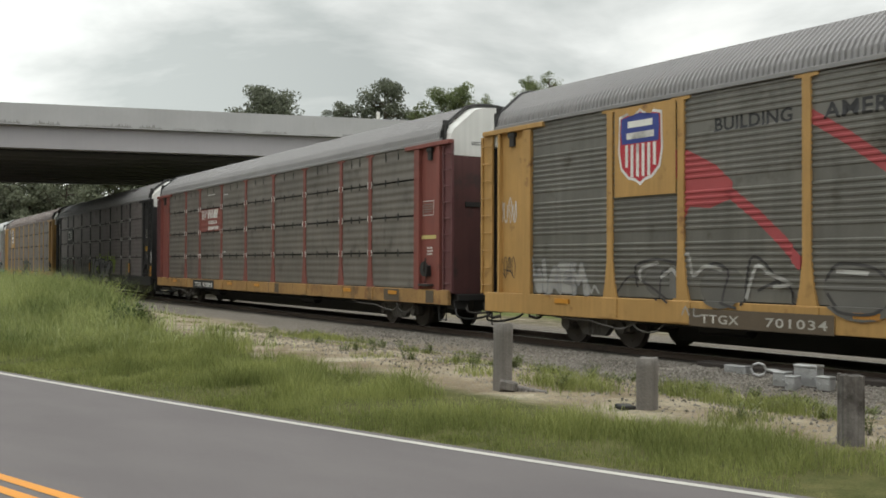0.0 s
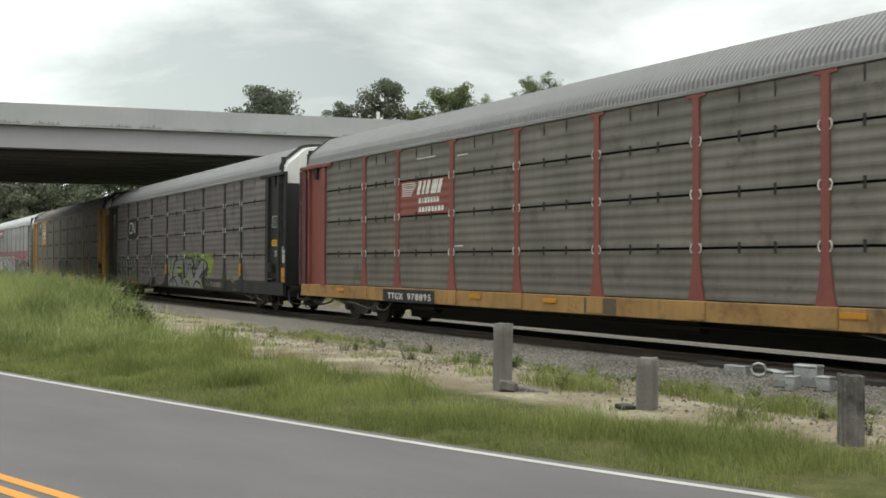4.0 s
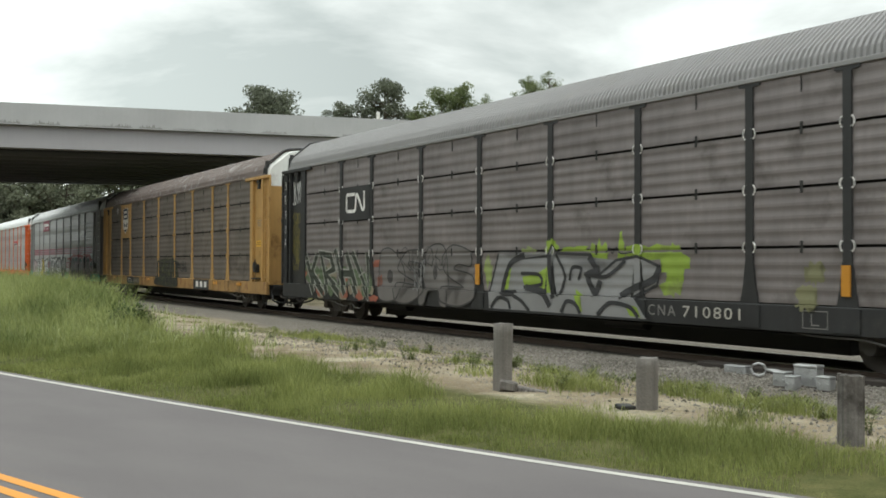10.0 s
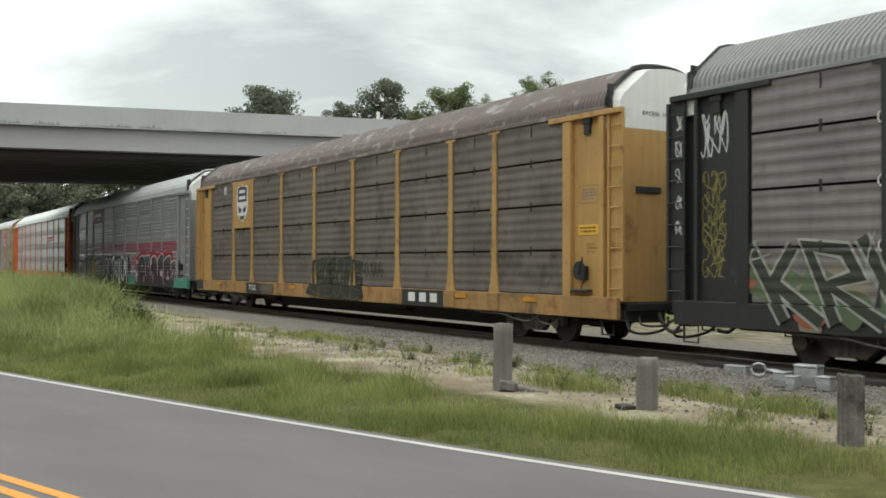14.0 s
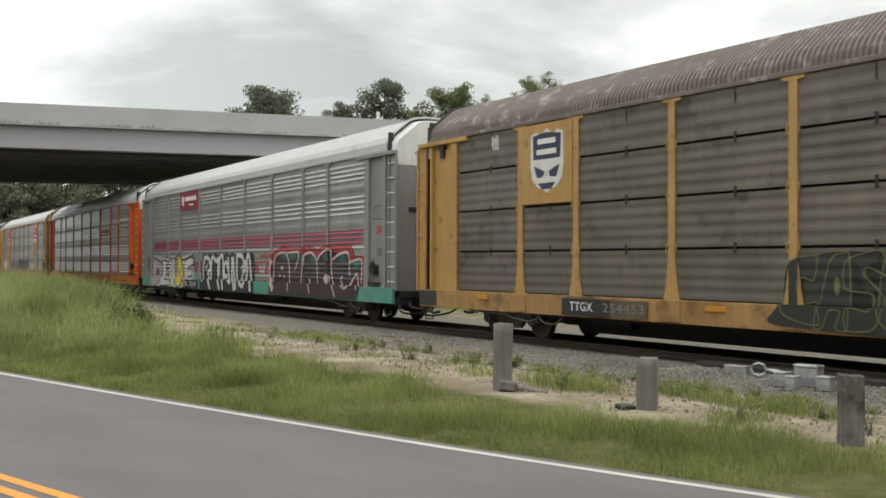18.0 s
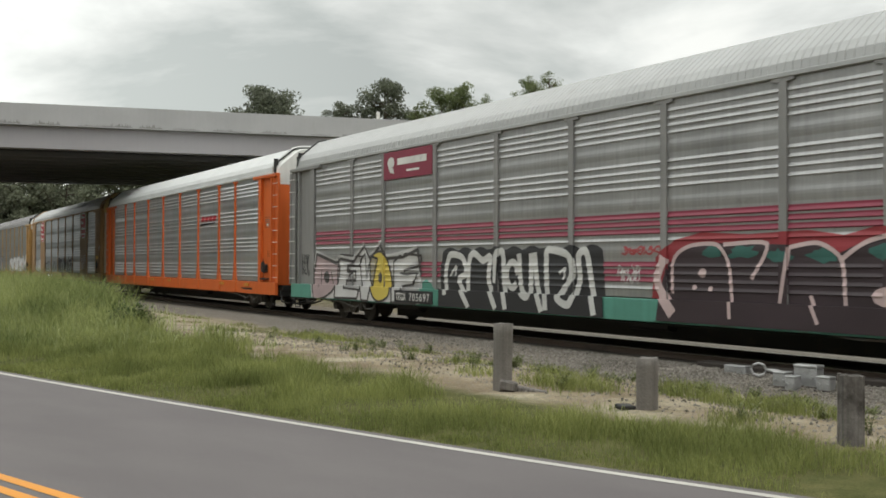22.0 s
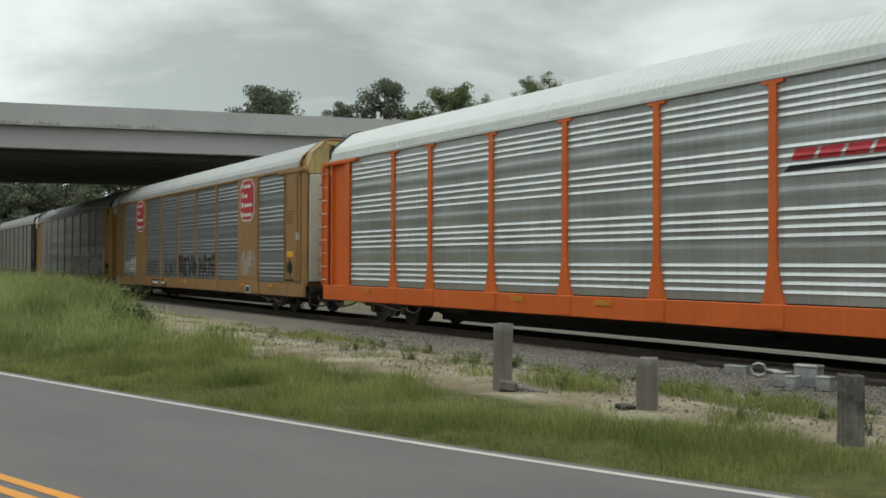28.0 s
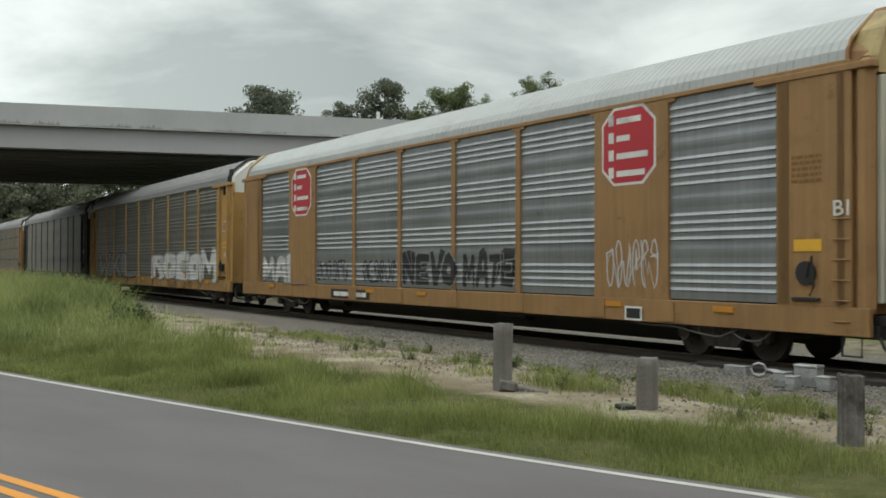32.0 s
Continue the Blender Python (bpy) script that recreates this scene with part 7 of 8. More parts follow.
    # --- yellow frame, brown sheets, rusty roof, masked shield
    c = autorack(92.99, "brown-grey autorack car with yellow posts, rusty roof and masked shield emblem", "rows", P_BROWN, C_YELLOW, C_SILL, R_RUST, C_YELLOW, E_WHITE, clamp_col=C_YELLOW)
    part("emblem_board", boxes((-9.0, -7.2, -1.53, -1.50, 3.12, 4.93)), C_YELLOW, c, "yellow board behind the shield")
    sh = shield_outline(-8.08, 3.35, 4.80, 1.15)
    paint_on("shield_edge", flat(sh), MARK_WHITE, c, y=1.53, lift=0.004)
    paint_on("shield_chief", flat([(-8.56, 4.12), (-7.60, 4.12), (-7.58, 4.45), (-7.58, 4.66), (-7.75, 4.68), (-7.85, 4.63), (-8.08, 4.72), (-8.31, 4.63), (-8.41, 4.68), (-8.58, 4.66), (-8.58, 4.45)]), mat("faded_navy", (0.03, 0.04, 0.075), 0.6), c, y=1.53, lift=0.009, label="dark chief of the shield")
    paint_each("shield_bar", polys(rect(-8.40, -7.76, 4.46, 4.58), rect(-8.44, -7.72, 4.22, 4.34)), MARK_WHITE, c, y=1.53, lift=0.014)
    paint_each("mask_mark", polys([(-8.54, 3.98), (-8.16, 3.84), (-8.20, 3.72), (-8.42, 3.70)], [(-7.62, 3.98), (-8.00, 3.84), (-7.96, 3.72), (-7.74, 3.70)], [(-8.40, 3.58), (-7.76, 3.58), (-7.92, 3.44), (-8.24, 3.44)]), mat("faded_navy", (0.03, 0.04, 0.075), 0.6), c, y=1.53, lift=0.009, label="dark mask-like marks")
    part("lettering_panel", boxes((-7.5, -5.95, -1.57, -1.562, 0.66, 1.02)), MARK_BLACK, c, "black panel behind the car number")
    part("lettering_panel", boxes((-5.94, -4.85, -1.57, -1.562, 0.66, 1.02)), mat("grimy_sill_patch", (0.10, 0.075, 0.05), 0.7, var=0.4), c, "grimy panel behind the car number")
    paint_on("reporting_mark", lettering("TTGX", -7.22, -6.48, 0.76, 0.95, 0.012, 1.1), MARK_WHITE, c, y=1.57)
    paint_on("car_number", lettering("254453", -6.15, -4.95, 0.76, 0.95, 0.0, 1.15), mat("worn_stencil", (0.20, 0.19, 0.18), 0.7, var=0.3), c, y=1.57)
    part("sill_patch", boxes((-13.56, -12.7, -1.541, -1.535, 0.66, 1.05)), mat("black_sill_patch", (0.035, 0.033, 0.032), 0.7, var=0.4), c, "black grimy patch on the sill")
    part("lettering_panel", boxes((4.6, 6.85, -1.543, -1.535, 0.63, 1.06)), MARK_BLACK, c, "black panel with white marks")
    paint_each("mark_bar", polys(rect(4.98, 5.34, 0.74, 0.98), rect(5.57, 5.93, 0.74, 0.98), rect(6.14, 6.50, 0.74, 0.98)), MARK_WHITE, c, y=1.543)
    soot = mat("spray_soot", (0.026, 0.026, 0.024), 0.6, var=0.35)
    paint_on("graffiti_ground", flat(rounded([(-1.75, 1.0), (-1.7, 0.72), (1.9, 0.64), (2.15, 1.0), (1.95, 1.55), (1.6, 1.7), (1.3, 1.98), (0.4, 1.9), (-0.3, 1.98), (-1.1, 1.88), (-1.35, 1.5)], 4)), soot, c, "rows", lift=0.005, label="sooty black sprayed ground")
    piece(c, "CASOCE", -1.55, 1.95, 0.72, 1.92, "rows", soot, mat("spray_dim_olive", (0.13, 0.135, 0.06), 0.6, var=0.4), None, 0.022, lap=0.10, seed=14, wild=0.10)
    scrawl(c, "graffiti", MARK_BLACK, 2.0, 3.4, 1.35, 1.85, 6, 0.035, 57, "rows")

    small_signs(c, mat("faint_stencil", (0.30, 0.16, 0.04), 0.7))
    scrawl(c, "chalk_tag", SPRAY_WHITE, -10.3, -10.0, 4.5, 4.85, 3, 0.04, 26, "rows")

    # --- silver, maroon bands, teal sill
    c = autorack(121.62, "silver autorack car with maroon bands, teal sill and large graffiti", "louvre", P_SILVER, C_GREY, C_TEAL, R_PALE, C_GREY, E_WHITE, ribbed=False, flare=0.10, clamps=False, rung_col=MARK_WHITE)
    for a, b in zip(EDGES, EDGES[1:]):
        for z0, z1 in ((2.66, 2.78), (2.51, 2.62), (2.36, 2.47), (1.70, 1.81), (1.55, 1.66), (1.40, 1.51)):
            paint_on("maroon_band", flat(rect(a + 0.09, b - 0.09, z0, z1)), C_MAROON, c, "louvre", lift=0.003)
    part("emblem_board", boxes((-7.02, -4.36, -1.53, -1.50, 4.15, 4.93)), C_MAROON, c, "maroon board with a white emblem")
    paint_on("emblem_head", flat(oval(-6.58, 4.62, 0.20, 0.16), [(-6.75, 4.50), (-6.45, 4.46), (-6.40, 4.30), (-6.62, 4.34)]), MARK_WHITE, c, y=1.53, label="white emblem")
    paint_each("emblem_bar", polys(rect(-6.22, -4.62, 4.53, 4.72), rect(-5.7, -5.0, 4.32, 4.38)), MARK_WHITE, c, y=1.53)
    char = mat("spray_charcoal", (0.06, 0.055, 0.055), 0.6, var=0.2)
    crest = [(-11.85, 0.9), (-11.8, 1.6), (-11.62, 2.16), (-11.0, 2.02), (-10.2, 1.86), (-9.9, 2.0), (-9.0, 1.92), (-8.3, 2.38), (-7.95, 2.0), (-7.25, 2.42), (-6.95, 2.0), (-6.0, 2.04), (-5.2, 2.24), (-5.0, 1.5), (-4.9, 0.9)]
    paint_on("graffiti_ground", flat([(-4.9, 0.66), *reversed(crest), (-11.85, 0.66)]), SPRAY_WHITE, c, "louvre", lift=0.004, label="white sprayed letter ground")
    for k, (ch, a, b, hue) in enumerate((("D", -11.7, -10.0, SPRAY_PINK), ("E", -10.05, -8.6, SPRAY_WHITE), ("V", -8.65, -7.65, SPRAY_WHITE), ("O", -7.8, -6.55, SPRAY_YELLOW), ("E", -6.5, -5.1, SPRAY_WHITE))):
        piece(c, ch, a, b, 0.66, 1.98, "louvre", hue, char, None, 0.068, lap=0.03, bubble=ch in "DO", seed=2 + k, wild=0.07)
    strokes(c, [crest], 0.05, SPRAY_WHITE, "louvre", 0.02, "white sprayed edge", False)
    strokes(c, [[(x + 0.05, z - 0.10) for x, z in crest[1:-1]]], 0.085, char, "louvre", 0.022, "dark sprayed crest line", False)
    strokes(c, [[(-11.2, 1.55), (-11.25, 1.0)], [(-10.5, 1.5), (-10.35, 1.1)], [(-9.4, 1.62), (-9.0, 1.5), (-9.3, 1.3)], [(-6.1, 1.5), (-5.6, 1.45)]], 0.05, char, "louvre", 0.022, "dark sprayed line")
    bright = mat("spray_bright_white", (0.56, 0.56, 0.55), 0.6, var=0.2, dirt=0.15, dirt_col=(0.38, 0.38, 0.37))
    top = [(2.45 - 0.105 * k, 2.07 + 0.11 * abs(math.sin(k * 0.47))) for k in range(61)]
    paint_on("graffiti_ground", flat([(-3.95, 0.645), (2.55, 0.645), (2.5, 1.5), *top, (-3.98, 1.6)]), SPRAY_BLACK, c, "louvre", lift=0.006, label="black sprayed letter ground")
    strokes(c, [[(-3.65, 0.95), (-3.70, 1.52), (-3.50, 1.98), (-2.93, 1.92), (-2.73, 1.52), (-3.06, 1.34), (-2.53, 0.66)], [(-2.66, 1.05), (-2.60, 1.85), (-2.38, 2.02), (-2.0, 1.84), (-1.68, 1.92), (-1.74, 1.36), (-1.35, 0.68)],
                [(-1.48, 1.3), (-1.41, 1.96), (-1.15, 2.03), (-1.09, 1.32), (-0.95, 0.68)], [(-0.50, 2.0), (-0.38, 1.15), (-0.05, 1.05), (-0.03, 2.0)], [(0.10, 2.02), (0.22, 1.25), (0.45, 0.68)],
                [(0.60, 0.72), (0.54, 1.95), (0.76, 2.08), (1.38, 1.92), (1.48, 1.5), (1.15, 1.18), (1.02, 1.0), (1.41, 0.88), (1.72, 1.4), (1.66, 1.92), (1.95, 1.98), (2.25, 0.68)], oval(-0.76, 1.50, 0.22, 0.30, 9)], 0.17, bright, "louvre", 0.012, "white sprayed letter line")
    strokes(c, [[(-3.48, 1.45), (-3.2, 1.7), (-3.25, 1.45)], [(1.0, 1.55), (1.2, 1.66), (1.15, 1.42)]], 0.07, bright, "louvre", 0.012, "white sprayed letter line")
    paint_on("graffiti_edge", flat([(-5.1, 0.68), (-4.0, 0.68), (-4.1, 1.05), (-4.7, 1.35), (-5.2, 1.1)]), C_TEAL, c, "louvre", lift=0.004, label="teal sprayed patch")
    paint_on("graffiti_ground", flat([(3.9, 1.09), (11.75, 1.09), (11.72, 1.98), (10.95, 2.0), (10.85, 2.32), (9.9, 2.34), (9.5, 2.30), (8.9, 2.38), (8.3, 2.24), (7.6, 2.34), (6.3, 2.30), (5.2, 2.36), (4.5, 2.22), (4.0, 1.9)]), mat("spray_deep_red", (0.28, 0.035, 0.045), 0.6, var=0.3), c, "louvre", lift=0.003, label="red sprayed ground")
    paint_on("graffiti_ground", flat([(4.2, 0.66), (11.2, 0.66), (11.1, 1.75), (4.5, 1.9)]), mat("spray_plum_black", (0.040, 0.026, 0.032), 0.55, var=0.35), c, "louvre", lift=0.006, label="dark sprayed ground")
    plum = mat("spray_pale_pink", (0.52, 0.40, 0.40), 0.6, var=0.25)
    teal_dim = mat("spray_dark_teal", (0.035, 0.12, 0.105), 0.6, var=0.35)
    mass = [(4.1, 0.66), (11.3, 0.66), (11.5, 1.2), (11.55, 1.86), (10.75, 1.84), (10.6, 2.08), (9.9, 2.08), (9.4, 1.9), (9.3, 2.16), (8.7, 2.16), (8.1, 1.9), (7.8, 2.14), (7.2, 2.10), (5.7, 2.12), (5.2, 2.16), (4.7, 2.05), (4.35, 1.75), (4.2, 1.3)]
    paint_on("graffiti_mass", flat(mass), mat("spray_plum_black", (0.040, 0.026, 0.032), 0.55, var=0.35), c, "louvre", lift=0.009, label="plum black sprayed letters")
    for cx, cz, rx, rz in ((5.5, 2.0, 0.22, 0.12), (6.2, 1.98, 0.3, 0.12), (7.0, 1.9, 0.25, 0.12), (7.9, 1.92, 0.3, 0.12), (9.0, 1.95, 0.22, 0.14), (10.2, 1.92, 0.3, 0.12), (11.2, 1.7, 0.25, 0.10)):
        paint_on("graffiti_patch", flat(ragged(cx, cz, rx * 1.15, rz * 1.2, int(cx * 10), 16)), teal_dim, c, "louvre", lift=0.013, label="teal sprayed shade")
    strokes(c, [[(4.28, 1.90), (4.08, 1.42), (4.55, 0.80)]], 0.24, plum, "louvre", 0.016, "broad pale pink sprayed line")
    strokes(c, [[(4.48, 1.2), (4.50, 1.84), (4.9, 2.10), (5.6, 2.12), (5.90, 1.7), (5.97, 0.78)], [(5.75, 2.12), (6.75, 2.12), (6.40, 1.50)], [(7.22, 2.05), (7.05, 1.1)], [(7.22, 2.05), (7.8, 2.12), (8.25, 1.84), (8.32, 1.1)],
                [(8.2, 1.82), (8.75, 2.14), (9.35, 2.16), (9.45, 1.32), (9.85, 0.70)], [(9.5, 1.88), (10.05, 2.06), (10.65, 2.06), (10.74, 1.36)], [(10.2, 1.38), (10.15, 1.15), (10.6, 1.0), (11.25, 1.45), (11.35, 0.95)], [(10.76, 1.80), (11.55, 1.86), (11.55, 1.15)], [(7.65, 1.25), (7.75, 1.0), (7.85, 0.78)]], 0.075, plum, "louvre", 0.018, "pale pink sprayed outline")
    for cx, cz, rx, rz in ((5.25, 1.6, 0.10, 0.09), (5.05, 1.33, 0.06, 0.05), (5.45, 1.31, 0.06, 0.05), (9.05, 1.26, 0.26, 0.16)):
        paint_on("graffiti_dot", flat(oval(cx, cz, rx, rz, 10)), plum, c, "louvre", lift=0.018, label="pale pink sprayed dot")
    part("lettering_panel", boxes((-6.25, -4.22, -1.600, -1.560, 0.68, 1.02)), MARK_BLACK, c, "black panel behind the car number")
    paint_on("reporting_mark", lettering("TTGX", -6.15, -5.60, 0.74, 0.95, 0.012, 1.1), MARK_WHITE, c, y=1.600)
    paint_on("car_number", lettering("705697", -5.42, -4.34, 0.74, 0.95, 0.0, 1.15), MARK_WHITE, c, y=1.600)
    scrawl(c, "graffiti", SPRAY_WHITE, 2.9, 3.6, 1.35, 1.75, 4, 0.03, 33, "louvre", lift=0.01)
    small_signs(c, MARK_BLACK, warn=False)
    scrawl(c, "red_tag", SPRAY_RED, 12.4, 12.75, 2.62, 2.86, 2, 0.07, 38, y=1.43, label="small red sprayed tag")
    scrawl(c, "graffiti", MARK_BLACK, -12.9, -12.1, 1.35, 2.1, 5, 0.035, 39, y=1.43)
    scrawl(c, "graffiti", SPRAY_RED, 3.0, 4.2, 1.95, 2.12, 5, 0.04, 37, "louvre", lift=0.01)

    # --- orange frame, bright sheets
    c = autorack(150.17, "bright galvanised autorack car with orange posts, sill and ends", "louvre", P_ZINC, C_ORANGE, C_ORANGE, R_WHITE, C_ORANGE, E_WHITE, ribbed=False, flare=0.27, clamps=False, rung_col=MARK_WHITE)
    paint_each("emblem_bar", polys(*[[(4.62 + k * 0.52, 3.52), (5.06 + k * 0.52, 3.52), (5.16 + k * 0.52, 3.72), (4.72 + k * 0.52, 3.72)] for k in range(4)]), LOGO_RED, c, "louvre", lift=0.008, label="slanted red emblem blocks")
    paint_on("emblem_swoosh", flat([(4.45, 3.34), (6.4, 3.40), (6.9, 3.46), (4.6, 3.44)]), MARK_BLACK, c, "louvre", lift=0.008, label="black swoosh under the emblem")
    paint_on("small_text", bars(1, 10.0, 11.2, 0.74, 0.86, 4), MARK_BLACK, c, y=1.535)
    small_signs(c, mat("dark_orange_ink", (0.30, 0.07, 0.02), 0.7), warn=False)
    part("latch", boxes((12.5, 12.58, -1.46, -1.43, 3.1, 3.2)), MARK_WHITE, c, "small white tag")

    # --- tan, octagon emblems, closed rounded ends
    c = autorack(178.87, "galvanised autorack car with tan frame and red octagon emblems", "louvre", P_DULL, C_TAN, C_TAN, R_PALE, C_TAN, C_TAN, ribbed=False, flare=0.10, clamps=False, closed_end=True)
    for a, b in ((7.02, 9.18), (-9.18, -7.02)):
        part("emblem_board", boxes((a, b, -1.53, -1.50, 1.08, 4.94)), C_TAN, c, "tan board behind the octagon")
    for cx, w in ((8.06, 0.80), (-8.12, 0.80)):
        o8 = lambda f: [(cx + w * f * a, 4.16 + w * f * b) for a, b in ((-0.55, 1.0), (0.55, 1.0), (1.0, 0.6), (1.0, -0.6), (0.55, -1.0), (-0.55, -1.0), (-1.0, -0.6), (-1.0, 0.6))]
        paint_on("octagon", flat(o8(1.0)), MARK_WHITE, c, y=1.53, lift=0.004)
        paint_on("octagon_field", flat(o8(0.93)), LOGO_RED, c, y=1.53, lift=0.009, label="red octagon field")
        bl = []
        for k, wd in enumerate((0.72, 0.40, 0.92, 0.84)):
            z = 4.62 - k * 0.36
            bl += [rect(cx - 0.58, cx - 0.42, z - 0.02, z + 0.20), rect(cx - 0.34, cx - 0.34 + wd, z, z + 0.12)]
        for q in bl:
            paint_on("octagon_bar", flat(q), MARK_WHITE, c, y=1.53, lift=0.014)
    for e in (-1, 1):
        a, b = sorted((e * 11.80, e * 13.25))
        part("end_panel", boxes((a, b, -1.535, -1.44, 1.06, 4.94), bevel=0.02), C_TAN, c)
        a, b = sorted((e * 13.25, e * 13.62))
        part("end_corner", boxes((a, b, -1.52, -1.30, 0.95, 5.06), bevel=0.12), C_TAN, c)
        a, b = sorted((e * 13.50, e * 13.68))
        part("end_gate", boxes((a, b, -1.34, -0.62, 1.15, 4.75), bevel=0.02), mat("cream_gate", (0.50, 0.485, 0.40), 0.6, var=0.15, dirt=0.2, dirt_col=(0.35, 0.30, 0.2)), c, "cream end gate")
        part("end_gate", boxes((a, b, -0.60, 1.34, 1.15, 4.75), bevel=0.02), mat("stained_gate", (0.34, 0.285, 0.20), 0.6, var=0.3, streak=0.3, dirt=0.35, dirt_col=(0.22, 0.17, 0.11)), c, "stained grey-cream end gate")
        bm = bmesh.new()
        hood = [(-1.40, 4.78), (-1.40, 5.05), (-1.22, 5.52), (-0.80, 5.90), (1.34, 5.90), (1.34, 4.78)]
        xa, xb = sorted((e * 13.10, e * 13.66))
        f, g = ([bm.verts.new((x, y, z)) for y, z in hood] for x in (xa, xb))
        f, g = list(f), list(g)
        bm.faces.new(f)
        bm.faces.new(list(reversed(g)))
        for i in range(len(hood)):
            bm.faces.new((f[i], f[(i + 1) % len(hood)], g[(i + 1) % len(hood)], g[i]))
        bmesh.ops.recalc_face_normals(bm, faces=bm.faces[:])
        part("end_hood", bm, mat("stained_cream_hood", (0.40, 0.30, 0.13), 0.6, var=0.3, streak=0.35, dirt=0.4, dirt_col=(0.24, 0.17, 0.08)), c, "stained cream hood over the end gates")
        for yy in (-0.62, 0.0, 0.62):
            part("hood_rib", boxes((xb - 0.01 if e > 0 else xa - 0.03, xb + 0.03 if e > 0 else xa + 0.01, yy - 0.03, yy + 0.03, 4.80, 5.80)), C_TAN, c)
        for k in range(7):
            bm = bmesh.new()
            disc(bm, (b if e > 0 else a, -0.98, 1.4 + k * 0.5), (1, 0, 0), 0.03, 0.03, 8)
            part("bolt", bm, BLACK_STEEL, c)
    paint_on("car_letters", lettering("BI", 12.92, 13.22, 2.55, 2.80, 0.01, 1.1), MARK_WHITE, c, y=1.535, lift=0.006)
    part("warning_label", boxes((12.15, 12.70, -1.55, -1.536, 1.98, 2.18)), LABEL_YELLOW, c, "yellow warning label")
    paint_on("panel_text", bars(5, 12.1, 12.7, 3.1, 3.6, 8), mat("dark_tan_ink", (0.20, 0.10, 0.03), 0.7), c, y=1.535)
    paint_on("capacity_frame", flat(rect(8.0, 8.5, 0.64, 0.92), ), MARK_WHITE, c, y=1.56)
    paint_on("capacity_square", flat(rect(8.05, 8.45, 0.68, 0.88)), MARK_BLACK, c, y=1.56, lift=0.011)
    piece(c, "NEVO", -1.25, 1.55, 1.16, 2.10, "louvre", SPRAY_BLACK, SPRAY_SILVER, None, 0.035, seed=21, bubble=False)
    piece(c, "MATE", 1.9, 4.05, 1.16, 2.10, "louvre", SPRAY_BLACK, SPRAY_SILVER, None, 0.035, seed=22, bubble=False)
    piece(c, "MAES", -11.6, -7.2, 1.08, 2.02, "louvre", SPRAY_WHITE, SPRAY_SILVER, None, 0.05, seed=23, bubble=False)
    scrawl(c, "graffiti", SPRAY_BLACK, -6.95, -4.65, 1.2, 1.88, 6, 0.05, 41, "louvre")
    scrawl(c, "graffiti", SPRAY_BLACK, -3.7, -1.6, 1.2, 1.88, 6, 0.05, 42, "louvre")
    scrawl(c, "chalk_tag", SPRAY_WHITE, 7.4, 8.95, 1.25, 2.3, 6, 0.03, 43, y=1.535)
    part("lettering_panel", boxes((-5.75, -3.15, -1.545, -1.535, 0.68, 0.96)), MARK_BLACK, c, "black panel behind the car number")
    paint_on("car_number", bars(1, -5.55, -3.35, 0.70, 0.94, 6), MARK_WHITE, c, y=1.545)

    # --- the cars that follow
    c = autorack(207.45, "grey autorack car with yellow posts and white graffiti", "louvre", P_GREY, C_YELLOW, C_SILL, R_GREY, C_YELLOW, E_WHITE, clamps=False)
    piece(c, "ROCOM", 1.5, 11.7, 1.0, 2.25, "louvre", SPRAY_WHITE, SPRAY_SILVER, None, 0.07, seed=24)
    piece(c, "WKL", -11.0, -2.0, 1.0, 2.25, "louvre", SPRAY_SILVER, SPRAY_BLACK, None, 0.06, seed=25)
    small_signs(c)
    c = autorack(236.05, "dark grey ribbed autorack car with black posts", "louvre", P_DIRTY, C_BLACK, C_BLACK, R_GREY, C_BLACK, E_WHITE, clamps=False)
    small_signs(c)
    c = autorack(264.65, "grey autorack car with tan posts and sill", "rows", P_GREY, C_TAN, C_TAN, R_GREY, C_TAN, E_WHITE, clamps=False)
    small_signs(c)


# ================= trucks on the overpass =================
TRUCK_WHITE = mat("truck_white_paint", (0.60, 0.61, 0.61), 0.35, var=0.06, scale=0.6)
GLASS_DARK = mat("dark_cab_glass", (0.02, 0.022, 0.025), 0.12, var=0.05, bump=0)
TYRE = mat("tyre_rubber", (0.02, 0.02, 0.02), 0.9, var=0.2)


